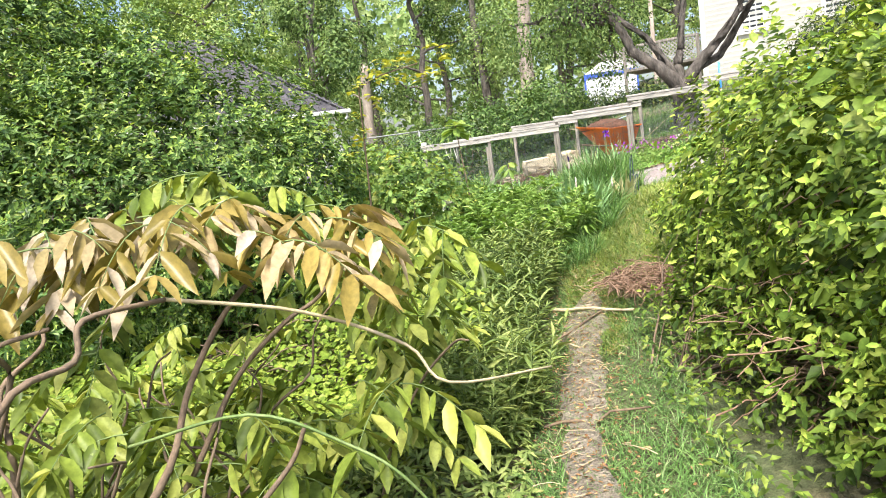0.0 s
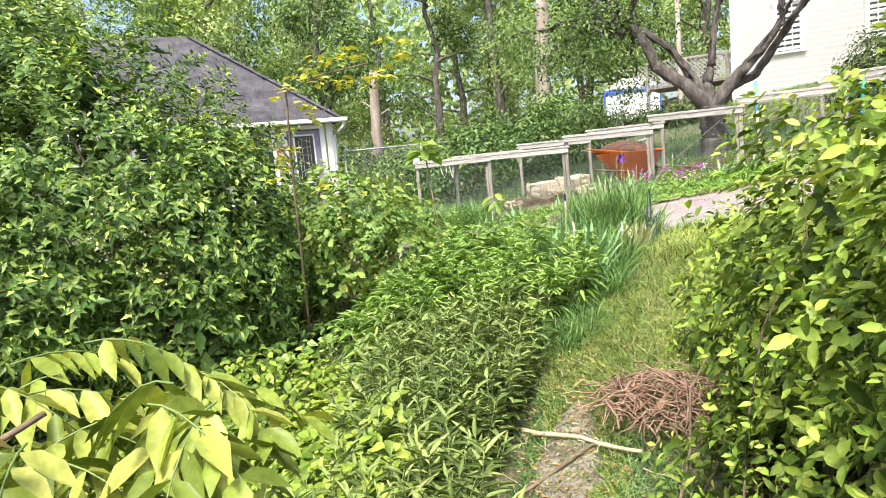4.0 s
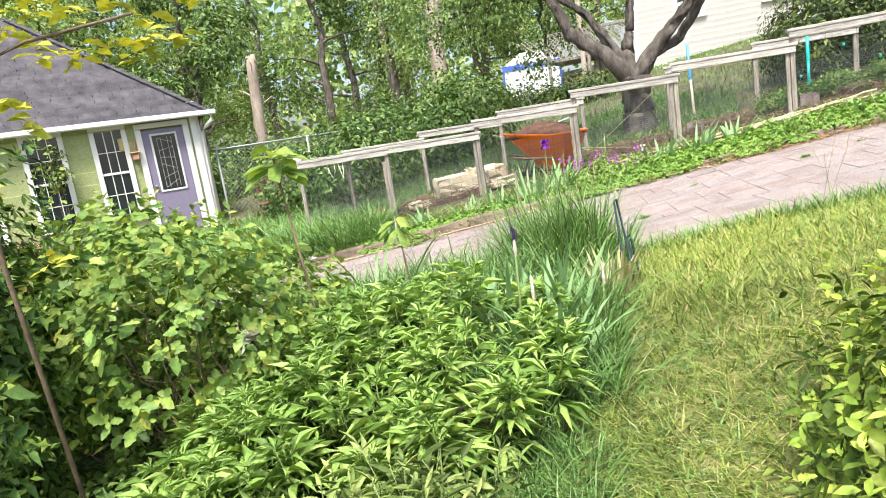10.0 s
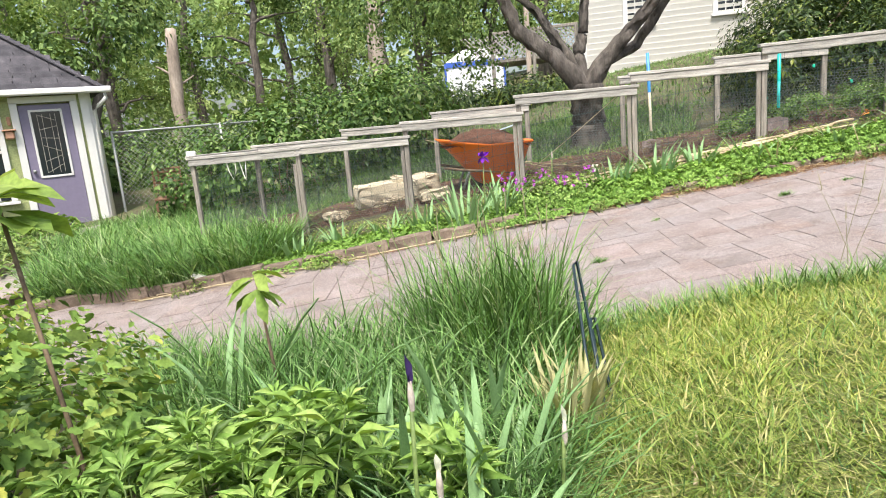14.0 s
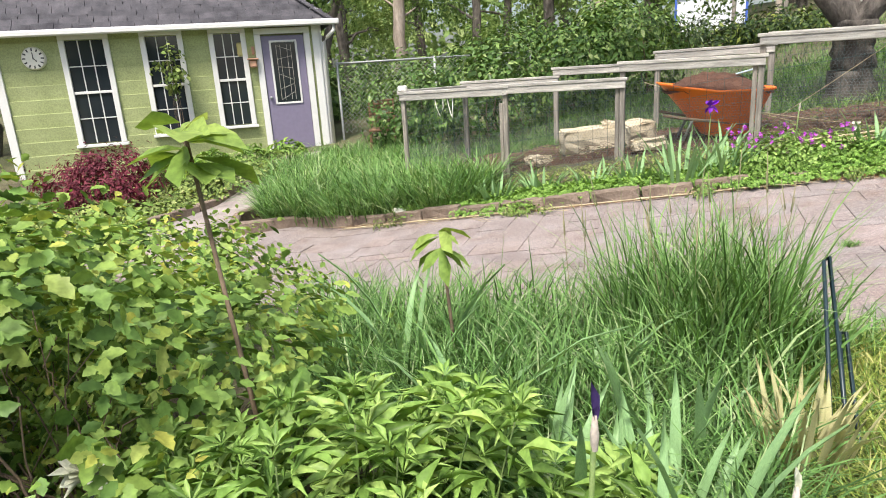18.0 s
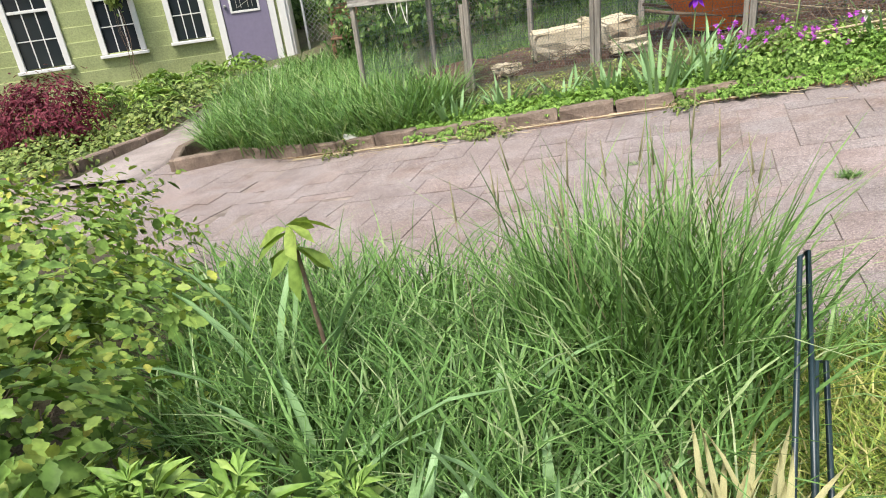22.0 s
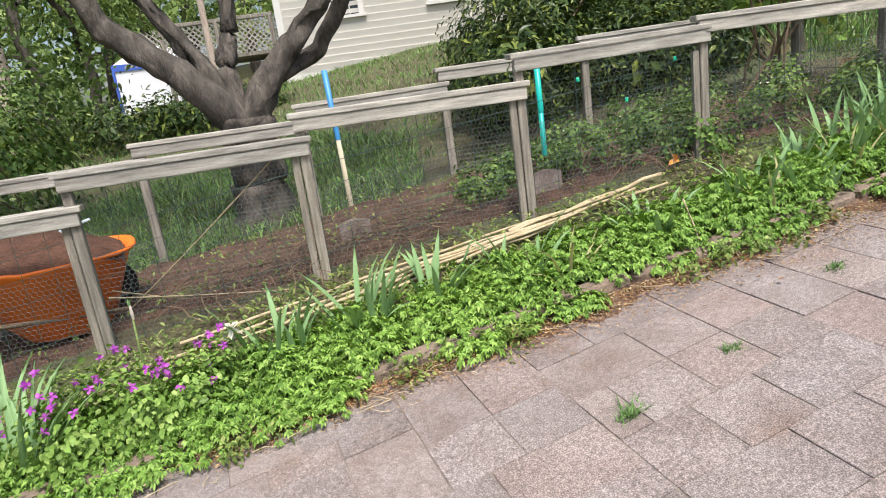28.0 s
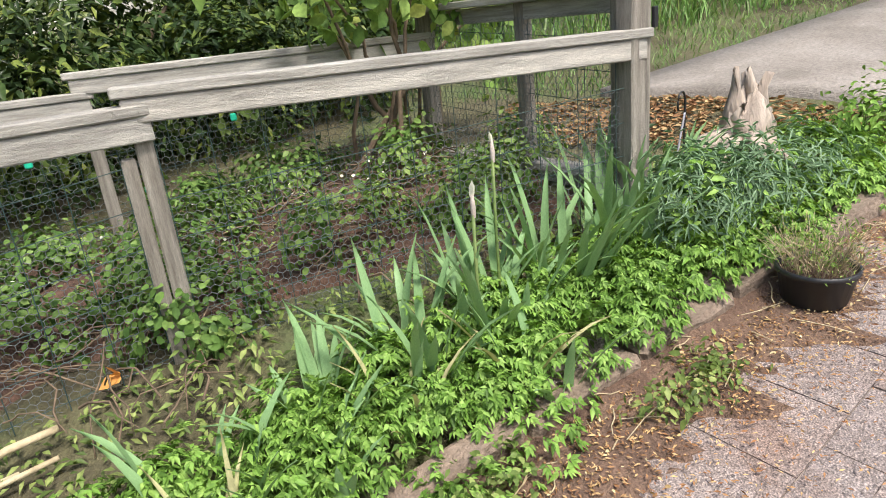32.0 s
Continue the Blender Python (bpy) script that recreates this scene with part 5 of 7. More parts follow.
def palmate(name, label, place, radius, height, count, leaf, mat, fingers=5, category="perennial"):
    """A mound of long-stalked fingered leaves."""
    x, y = place
    e = plant(name, place, label, category)
    z = g(x, y)
    lines, P, Wd, F = [], [], [], []
    for _ in range(count):
        a, s = rng.uniform(0, 2 * np.pi), rng.random() ** 0.6
        p = np.array((x + np.cos(a) * radius * s, y + np.sin(a) * radius * s, z + height * (1.05 - 0.55 * s * s) * rng.uniform(0.75, 1.08)))
        lines.append((bent((x + np.cos(a) * 0.1, y + np.sin(a) * 0.1, z), p, -0.05, 4), (0.004, 0.0025)))
        face = unit(np.array((np.cos(a) * s * 0.7, np.sin(a) * s * 0.7, 1.0)) + rng.normal(0, 0.42, 3))
        ref = unit(np.cross(face, (0.3, 0.8, 0.1)))
        oth = np.cross(face, ref)
        for k in range(fingers):
            an = (k - (fingers - 1) / 2) * (3.4 / fingers) + a
            P.append(p), Wd.append(np.cos(an) * ref + np.sin(an) * oth + np.array((0, 0, 0.55))), F.append(face)
    seat([tagged(tubes("stalk", lines, M_STALK, sides=4), kind="stuff"), array_mesh("foliage", *leaf_arrays(np.array(P), np.array(Wd), leaf, leaf * 0.21, CUT, 0.45, np.array(F)), mat)], e)


def shoot_clump(name, label, place, radius, height, shoots, leaf, mat):
    """A mound of upright shoots whose leaves are cut into three or five pointed fingers."""
    x, y = place
    e = plant(name, place, label, "perennial")
    lines, P, W, F = [], [], [], []
    for _ in range(shoots):
        a, r = rng.uniform(0, 2 * np.pi), radius * math.sqrt(rng.random())
        b = np.array((x + math.cos(a) * r, y + math.sin(a) * r, 0.0))
        b[2] = g(b[0], b[1]) - 0.02
        h = height * (1.08 - 0.5 * (r / radius) ** 2) * rng.uniform(0.75, 1.12)
        tip = b + np.array((math.cos(a) * r * 0.35 + rng.normal(0, 0.03), math.sin(a) * r * 0.35 + rng.normal(0, 0.03), h))
        lines.append((bent(b, tip, 0, 5, 0.006), (0.004, 0.002)))
        turn = rng.uniform(0, 6.3)
        for s, size in ((0.45, 1.0), (0.6, 1.1), (0.72, 1.15), (0.82, 1.1), (0.9, 0.95), (0.96, 0.75), (1.0, 0.55)):
            c = b + (tip - b) * s
            for q in (0, math.pi):
                turn += 0.9
                an = turn + q
                out = unit(np.array((math.cos(an), math.sin(an), 0.05 + 1.5 * max(0, s - 0.6) / 0.4)))
                side = unit(np.cross(out, (0, 0, 1)))
                up = np.cross(side, out)
                stalk = c + out * leaf * 0.3
                for f, ln in ((0, 1.0), (-0.5, 0.8), (0.5, 0.8), (-1.05, 0.52), (1.05, 0.52)):
                    P.append(stalk), W.append((out * math.cos(f) + side * math.sin(f)) * ln * size), F.append(up + rng.normal(0, 0.18, 3))
    W = np.array(W)
    ln = np.linalg.norm(W, axis=1)
    meshes = []
    for lo, hi, k in ((0, 0.6, 0.5), (0.6, 0.85, 0.75), (0.85, 2, 1.05)):
        m = (ln >= lo) & (ln < hi)
        meshes.append(leaf_arrays(np.array(P)[m], W[m], leaf * k, leaf * k * 0.2, CUT, 0.4, np.array(F)[m], 0.15))
    v, t = merge(meshes)
    seat([tagged(tubes("stalk", lines, M_STALK, sides=4), kind="stuff"), array_mesh("foliage", v, t, mat)], e)


shoot_clump("anemone_clump", "lush mound of cut-leaved light green shoots beside the path", (0.48, 5.5), 0.56, 0.5, 92, 0.135, M_BIG)
shoot_clump("anemone_clump", "smaller clump of cut-leaved light green shoots", (-0.1, 5.3), 0.33, 0.4, 28, 0.135, M_BIG)


BLADES = {}


def blade_mesh(mat, k, bend):
    """One sword leaf of unit height, bent a little more for each k."""
    if (mat.name, k, bend) not in BLADES:
        n = 6
        s = np.linspace(0, 1, n)
        c = np.column_stack([s * 0.12 + bend * (0.4 + 0.3 * k) * s ** 2.5, np.zeros(n), s - 0.4 * bend * (0.4 + 0.3 * k) * s ** 3])
        w = np.array((0.8, 1.0, 1.0, 0.9, 0.6, 0.03))[:, None]
        rows = [c - [0, 0.5, 0] * w, c + [0.012, 0, 0.0], c + [0, 0.5, 0] * w]
        v = np.stack(rows, 1).reshape(-1, 3)
        t = []
        for i in range(n - 1):
            for q in (i * 3, i * 3 + 1):
                t += [(q, q + 1, q + 4), (q, q + 4, q + 3)]
        o = array_mesh("blade", v, np.array(t), mat)
        BLADES[mat.name, k, bend] = o.data
        bpy.data.objects.remove(o)
    return BLADES[mat.name, k, bend]


def sword_clump(x, y, n, height, width, radius, mat=M_IRIS, label="clump of grey-green iris blades", name="iris_clump", group="irises", lean=0.18, bend=0.28, category="iris"):
    e = empty(name, (x, y, g(x, y)), label, category, group)
    for _ in range(n):
        a, r = rng.uniform(0, 2 * np.pi), radius * math.sqrt(rng.random())
        px, py = x + math.cos(a) * r, y + math.sin(a) * r
        h = height * float(np.clip(rng.normal(1, 0.22), 0.5, 1.5))
        o = new("blade", blade_mesh(mat, int(rng.integers(0, 4)), bend))
        o.matrix_world = pose(px, py, g(px, py) - 0.01, 0, math.degrees(lean) * rng.uniform(0.1, 1.3), math.degrees(a + rng.normal(0, 0.5))) @ pose(0, 0, 0, 0, 0, rng.normal(0, 30)) @ Matrix.Diagonal((h, width, h, 1))
        seat([o], e)
    return e


for x, y, n, h in ((1.15, 5.45, 34, 0.36), (1.25, 5.75, 26, 0.38), (1.0, 5.95, 12, 0.38), (1.3, 6.1, 12, 0.36), (0.72, 6.3, 12, 0.42), (0.5, 6.75, 12, 0.5), (1.15, 6.5, 8, 0.36)):
    sword_clump(x, y, n, h, 0.029, 0.13)
sword_clump(1.63, 6.03, 60, 0.25, 0.017, 0.09, M_STRAW, "withered straw-coloured iris leaves", "withered_iris", "", 0.16, 0.22)
sword_clump(1.35, 5.35, 6, 0.14, 0.02, 0.1, M_STRAW, "withered straw-coloured iris leaves", "withered_iris", "", 0.7, 0.6)


def grass_field(name, label, poly, n, height, width, mat, lean=0.25, bend=0.4, category="grass"):
    q = scatter_in(poly, n)
    v, t = blade_arrays(on_ground(q, -0.01), height, width, lean, bend, ((0, 0.9), (0.5, 0.95))) if height < 0.1 else blade_arrays(on_ground(q, -0.01), height, width, lean, bend)
    return tagged(array_mesh(name, v, t, mat), label, category, "", "stuff")


grass_field("tall_grass", "tall dense clump of dark green grass at the drive's edge", ring(1.58, 6.78, 0.3), 1700, 0.47, 0.007, M_GRASS, 0.15, 0.28)
grass_field("tall_grass", "long arching grass along the drive's edge", [(0.1, 6.6), (0.9, 6.2), (1.6, 6.2), (2.0, 6.6), (2.0, 6.85), (1.5, 7.05), (0.5, 7.6), (-0.2, 7.9)], 5200, 0.32, 0.0075, M_GRASS, 0.2, 0.4)
grass_field("tall_grass", "long grass at the foot of the irises", [(0.95, 5.1), (1.3, 5.15), (1.65, 6.1), (1.1, 6.4), (0.7, 6.2)], 3200, 0.22, 0.006, M_GRASS, 0.35, 0.5)
grass_field("tall_grass", "tufts of grass along the lawn's edge by the drive", [(2.0, 6.65), (3.0, 6.6), (3.6, 6.25), (5.2, 5.2), (5.3, 5.45), (3.6, 6.5), (3.0, 6.8), (2.1, 6.88)], 4200, 0.12, 0.005, M_GRASS, 0.3, 0.4)
grass_field("lawn", "short yellowish trodden lawn between path and drive", [(0.98, 4.0), (1.25, 3.9), (1.7, 4.4), (2.9, 4.7), (4.2, 4.0), (4.6, 5.7), (3.6, 6.45), (3.0, 6.75), (2.0, 6.8), (1.65, 6.3), (1.35, 5.3), (1.0, 4.8)], 70000, 0.075, 0.0046, M_LAWN, 0.5, 0.6)
grass_field("lawn", "short yellowish lawn further along the drive", [(4.2, 4.0), (7.2, 2.5), (8.5, 2.6), (5.0, 5.6), (4.6, 5.7)], 9000, 0.06, 0.006, M_LAWN, 0.5, 0.6)
grass_field("tall_grass", "scattered longer green tufts in the lawn", LAWN, 12000, 0.09, 0.005, M_GRASS, 0.35, 0.5)
grass_field("lawn", "short grass along the sides of the soil path", [(0.05, 0.0), (0.75, 0.5), (0.95, 2.6), (1.25, 4.1), (1.4, 5.0), (0.85, 5.0), (0.5, 3.6), (0.2, 2.4)], 22000, 0.065, 0.0035, M_GRASS, 0.5, 0.6)

grass_field("tall_grass", "grass between the herbs and the lawn", ring(0.82, 4.9, 0.3), 1800, 0.13, 0.005, M_GRASS, 0.35, 0.5)

M_SEED = rough_mat("grass_seed", (0.16, 0.17, 0.08), (0.32, 0.28, 0.15), 12, 0.9, 60)


def seed_heads():
    lines, heads = [], []
    for k in range(22):
        x, y = (1.58 + rng.normal(0, 0.24), 6.82 + rng.normal(0, 0.1)) if k < 18 else (rng.uniform(3.2, 3.4), rng.uniform(6.68, 6.78))
        b = np.array((x, y, g(x, y)))
        t = b + [rng.normal(0, 0.12), rng.normal(0, 0.1), rng.uniform(0.5, 0.72) if k < 18 else rng.uniform(0.3, 0.5)]
        p = bent(b, t, -0.02, 5)
        lines.append((p, (0.0018, 0.0012)))
        heads.append((np.array([p[-2] * 0.4 + p[-1] * 0.6, p[-1] * 0.5 + p[-2] * 0.5 + [0, 0, 0.02], p[-1] + [0, 0, 0.06]]), (0.0012, 0.003, 0.001)))
    return tagged(tubes("grass_seed_stalk", lines + heads, M_SEED, sides=4), "thin brownish flowering grass stalks", "grass", "", "stuff")


seed_heads()


def plant_stake(points, r=0.006):
    e = empty("plant_stake", points[0], "dark green metal plant support stake in the grass", "stake")
    seat([tubes("rod", [(np.array(points), (r, r))], plain_mat("dark_enamel", (0.015, 0.03, 0.035), 0.35), sides=7)], e)


plant_stake([(1.67, 5.93, 0.66), (1.77, 6.25, 0.94), (1.87, 6.55, 1.12), (1.89, 6.56, 1.13), (1.8, 6.24, 0.92), (1.71, 5.91, 0.66)])
plant_stake([(1.73, 5.98, 0.67), (1.8, 6.2, 0.83), (1.87, 6.41, 0.94), (1.89, 6.41, 0.94), (1.76, 5.96, 0.67)])
plant_stake([(0.06, 5.62, g(0.06, 5.62) - 0.03), (0.02, 5.63, 0.7), (-0.04, 5.65, 0.99)], 0.008)


def sapling(name, label, stem, leaf_places, length, width, mat, per=7, stalk=M_TWIG):
    e = empty(name, stem[0], label, "sapling")
    P, Wd = [], []
    for c, spread in leaf_places:
        for k in range(per):
            a = k * 2.4 + rng.uniform(0, 0.6)
            P.append(np.array(c) + rng.normal(0, 0.012, 3))
            Wd.append((np.cos(a), np.sin(a), spread + rng.normal(0, 0.15)))
    seat([tubes("stem", [(np.array(stem, float), (0.009, 0.005))], stalk, sides=6), array_mesh("foliage", *leaf_arrays(np.array(P), np.array(Wd), length, width, ((0.35, 0.3, 0.04), (0.68, 0.48, 0.05)), 0.35), mat)], e)


sapling("magnolia_sapling", "young magnolia sapling with large glossy light green leaves", [(0.22, 6.05, g(0.22, 6.05) - 0.03), (0.2, 6.02, 0.9), (0.14, 6.0, 1.66)], [((0.14, 6.0, 1.66), 0.45), ((0.14, 6.0, 1.63), 0.15), ((0.14, 6.0, 1.59), 0.0)], 0.145, 0.085, M_MAGNOLIA, 6)
sapling("magnolia_sapling", "small magnolia sapling with drooping green leaves", [(0.68, 6.74, g(0.68, 6.74) - 0.03), (0.67, 6.73, 0.85), (0.65, 6.72, 1.2)], [((0.65, 6.72, 1.2), -0.2), ((0.655, 6.72, 1.16), -0.6)], 0.11, 0.05, M_MAGNOLIA, 6)
sapling("elder_sapling", "thin sapling with yellow-green spring leaves", [(-0.72, 5.5, g(-0.72, 5.5) - 0.03), (-0.62, 5.2, 1.44), (-0.59, 5.17, 2.02), (-0.4, 5.22, 2.1), (-0.1, 5.3, 2.16)],
        [((-0.59 + rng.normal(0, 0.1), 5.17 + rng.normal(0, 0.06), z), 0.3) for z in np.linspace(1.45, 2.1, 12)] + [((x, 5.25 + rng.normal(0, 0.1), 2.12 + rng.normal(0, 0.07)), 0.2) for x in np.linspace(-0.5, 0.15, 22)], 0.06, 0.032, M_YELLOW, 7)


def iris_flower(place, height, petal_mat, label, name="iris_flower", open_petals=True, size=0.06):
    x, y = place
    z = g(x, y)
    e = empty(name, (x, y, z), label, "flower")
    top = np.array((x + 0.01, y, z + height))
    n = 9 if open_petals else 3
    a = np.arange(n) * 2.1
    Wd = np.column_stack([np.cos(a), np.sin(a), np.where(np.arange(n) % 2 == 0, 0.9, -0.8) if open_petals else np.full(n, 10.0)])
    seat([tubes("stalk", [(np.array([(x, y, z - 0.02), (x, y, z + height * 0.5), top]), (0.006, 0.005))], M_STALK, sides=6),
          array_mesh("petal", *leaf_arrays(np.tile(top, (n, 1)), Wd, size, size * (0.7 if open_petals else 0.28), OVATE, 0.2), petal_mat),
          tubes("sheath", [(np.array([top - [0, 0, 0.05], top - [0, 0, 0.02], top + [0, 0, 0.015]]), (0.006, 0.008, 0.004))], M_SHEATH, sides=7)], e)


iris_flower((1.04, 5.48), 0.6, M_BUD, "purple iris bud on a pale stalk", open_petals=False, size=0.058)
iris_flower((1.07, 5.4), 0.44, M_WHITEP, "withered pale iris bud", open_petals=False, size=0.05)
iris_flower((1.42, 5.6), 0.3, M_WHITEP, "withered pale iris bud", open_petals=False, size=0.05)


def white_bloom():
    e = empty("white_bloom", (-0.02, 5.64, g(-0.02, 5.64)), "single white double flower among the leaves", "flower")
    n = 40
    c = np.array((-0.02, 5.64, g(-0.02, 5.64) + 0.56))
    seat([array_mesh("petal", *leaf_arrays(np.tile(c, (n, 1)), unit(rng.normal(size=(n, 3)) + [0, 0, 0.3]), 0.055, 0.045, OVATE, 0.1), M_WHITEP), tubes("stalk", [(bent((-0.02, 5.64, g(-0.02, 5.64)), c), (0.004, 0.003))], M_STALK, sides=5)], e)


white_bloom()


def twig_heap(x, y, n, r, h, mat, label, name="brush_heap", thick=0.004, reach=0.3):
    z = g(x, y)
    lines = []
    for _ in range(n):
        a = rng.uniform(0, 2 * np.pi)
        s = math.sqrt(rng.random()) * r
        c = np.array((x + math.cos(a) * s, y + math.sin(a) * s, z + 0.02 + rng.random() * h * (1 - s / r * 0.7)))
        d = unit(np.array((rng.normal(), rng.normal(), rng.normal(0, 0.25)))) * reach * rng.uniform(0.5, 1)
        p = bent(c - d / 2, c + d / 2, -0.04, 6, 0.012)
        p[:, 2] = np.maximum(p[:, 2], gz(p[:, 0], p[:, 1]) + 0.008)
        lines.append((p, (thick * rng.uniform(0.5, 1.2), thick * 0.5)))
    return tagged(tubes(name, lines, mat, sides=4), label, "brush", "", "stuff")


M_RUST = rough_mat("dead_vine", (0.16, 0.09, 0.055), (0.36, 0.24, 0.16), 9, 0.95, 50)
twig_heap(1.15, 3.85, 230, 0.24, 0.2, M_RUST, "tangled heap of reddish dead vines at the hedge foot")
twig_heap(1.4, 2.3, 130, 0.4, 0.9, M_RUST, "bare reddish vine stems inside the hedge", reach=0.5)
twig_heap(-1.6, 4.6, 90, 0.7, 0.35, M_TWIG, "dark dead twigs below the large shrub", thick=0.007, reach=0.7)


def stick(a, b, r, label, mat=M_CANE, name="stick"):
    a, b = [np.array((*p, g(*p) + r + 0.035)) for p in (a, b)]
    tagged(tubes(name, [(bent(a, b, 0, 7, 0.01), (r, r * 0.7))], mat, sides=7), label, "stick", "sticks on the path")


stick((0.58, 3.97), (1.0, 3.62), 0.011, "pale barkless stick lying across the path")
stick((0.42, 3.5), (0.85, 3.75), 0.008, "thin grey twig lying on the path", M_TWIG)
stick((0.35, 3.65), (0.62, 3.4), 0.007, "thin pale twig lying on the path")
stick((0.3, 2.62), (0.75, 2.55), 0.007, "thin grey twig lying on the path", M_TWIG)
stick((1.75, 5.55), (1.88, 5.75), 0.006, "short straw-coloured stick on the lawn")

# litter and twigs on the trodden path
n = 2600
q = np.column_stack([rng.normal(0, 0.16, n), rng.uniform(0.4, 4.6, n)])
q[:, 0] += np.interp(q[:, 1], [p[1] for p in PATH_LINE], [p[0] for p in PATH_LINE])
tagged(array_mesh("leaf_litter", *leaf_arrays(on_ground(q, 0.042), rng.normal(size=(n, 3)) * [1, 1, 0.15], 0.022, 0.008, SIMPLE, 0.05), M_DEADLEAF), "dry leaf crumbs and chaff on the trodden path", "leaf litter", "", "stuff")
lines = []
for _ in range(90):
    y = rng.uniform(1.2, 4.4)
    x = np.interp(y, [p[1] for p in PATH_LINE], [p[0] for p in PATH_LINE]) + rng.normal(0, 0.14)
    a = rng.uniform(0, 6.3)
    r = rng.uniform(0.04, 0.16)
    lines.append((bent((x, y, g(x, y) + 0.045), (x + math.cos(a) * r, y + math.sin(a) * r, g(x, y) + 0.05), 0, 4, 0.006), (0.0025, 0.0015)))
tagged(tubes("dry_twig", lines, M_CANE, sides=4), "dry straw and twigs strewn over the path", "twigs", "", "stuff")
grass_field("lawn", "trodden grass growing over the end of the path", [(0.55, 3.2), (0.85, 3.3), (1.05, 4.0), (1.4, 5.0), (1.35, 5.3), (0.85, 4.95), (0.7, 4.1)], 9000, 0.06, 0.0042, M_LAWN, 0.55, 0.6)
grass_field("tall_grass", "greener grass around the plant stakes", [(1.6, 5.6), (1.9, 5.4), (2.4, 6.1), (2.9, 6.5), (2.9, 6.75), (2.0, 6.8), (1.7, 6.4)], 4000, 0.1, 0.005, M_LAWN, 0.35, 0.5)

# ---- bed between kerb and fence ----
BED = [(x, y + 0.12) for x, y in KERB] + [(8.7, 8.5), (8.18, 8.75), (6.48, 9.45), (5.4, 9.9), (4.25, 10.4), (3.14, 10.8), (1.97, 11.2), (0.8, 11.55), (-0.4, 11.95), (-1.6, 12.3)]
LOWBED = [(x, y + (0.1 if x < 2.5 else 0.07)) for x, y in KERB[1:]] + [(8.7, 8.2), (7.7, 8.55), (7.0, 8.85), (6.2, 9.1), (5.4, 9.4), (4.25, 9.85), (3.14, 10.2), (1.6, 10.65), (-0.2, 11.2)]


def lobed_cover(name, label, poly, n, mat, length, low, high):
    """Leafy tufts side by side: leaves open outwards from each tuft, cut into five pointed lobes."""
    m = max(6, n // 26)
    c = scatter_in(poly, m)
    big = rng.uniform(0.5, 1.3, m)
    k = rng.integers(0, m, n)
    a = rng.uniform(0, 2 * np.pi, n)
    r = 0.1 * big[k] * rng.random(n) ** 0.6
    out = np.column_stack([np.cos(a), np.sin(a)])
    h = low + (high - low) * big[k] * (1 - 0.75 * (r / 0.13) ** 1.5) * rng.uniform(0.55, 1, n)
    p = on_ground(c[k] + out * r[:, None]) + np.column_stack([np.zeros((n, 2)), np.maximum(h, 0.01)])
    flat = np.column_stack([out, np.zeros(n)])
    face = unit(flat * (0.3 + 4 * r[:, None]) + [0, 0, 1] + rng.normal(0, 0.3, (n, 3)))
    w = flat + rng.normal(0, 0.45, (n, 3))
    w = unit(w - face * (w * face).sum(1, keepdims=True))
    side = np.cross(face, w)
    P, W, F = [], [], []
    for an, ahead in ((-1.2, 0.2), (1.2, 0.2), (-0.65, 0.45), (0.65, 0.45), (0.0, 0.6)):
        P.append(p + w * length * ahead), W.append(w * math.cos(an) + side * math.sin(an)), F.append(face)
    return tagged(array_mesh(name, *leaf_arrays(np.concatenate(P), np.concatenate(W), length, length * 0.5, SIMPLE, 0.3, np.concatenate(F)), mat), label, "groundcover", "", "stuff")


lobed_cover("bed_herbs", "thick low carpet of green lobed herb leaves along the kerb", LOWBED, 30000, M_PARSLEY, 0.024, 0.03, 0.17)
for a, b, n in ((0.3, 1.3, 300), (2.4, 3.9, 1500), (4.3, 4.95, 600), (5.3, 6.1, 450), (6.4, 6.9, 200)):
    xs = np.linspace(a, b, 8)
    lobed_cover("bed_herbs", "bright green herb leaves spilling over the kerb", [(x, float(along(KERB, x)) + 0.06) for x in xs] + [(x, float(along(KERB, x)) - 0.1 - 0.05 * math.sin(x * 9)) for x in xs[::-1]], n, M_PARSLEY, 0.024, 0.02, 0.11)
ground_cover("bed_herbs", "mixed weeds along the fence foot", BED, 13000, M_HERB, 0.036, 0.015, 0.02, 0.1, SIMPLE, bumps=3.0)
for x, y, n, h in ((0.7, 10.75, 40, 0.34), (1.15, 10.75, 40, 0.32), (1.6, 10.65, 36, 0.3), (2.0, 10.45, 34, 0.36), (2.3, 10.15, 36, 0.46), (2.62, 10.12, 40, 0.48), (3.75, 9.95, 30, 0.34), (4.15, 9.85, 34, 0.36), (4.5, 9.72, 22, 0.3), (4.85, 9.45, 16, 0.32), (5.55, 9.25, 18, 0.3),
                   (6.1, 9.0, 22, 0.36), (6.45, 8.95, 26, 0.36), (6.75, 8.85, 34, 0.42), (7.05, 8.78, 40, 0.46), (7.35, 8.7, 46, 0.5), (7.65, 8.62, 46, 0.5), (7.9, 8.55, 36, 0.48), (6.95, 8.55, 16, 0.34), (6.3, 8.85, 14, 0.3)):
    sword_clump(x, y, int(n * 0.8), h * (0.95 if x < 5 else 0.74), 0.03, 0.13, lean=0.3, bend=0.24, label="clump of grey-green iris blades in the bed")
for x, y in ((6.05, 8.85), (6.6, 8.75), (5.0, 9.3), (6.9, 8.62)):
    sword_clump(x, y, 8, 0.26, 0.016, 0.08, M_STRAW, "yellowed dying iris leaves in the bed", "withered_iris", "", 0.35, 0.3)
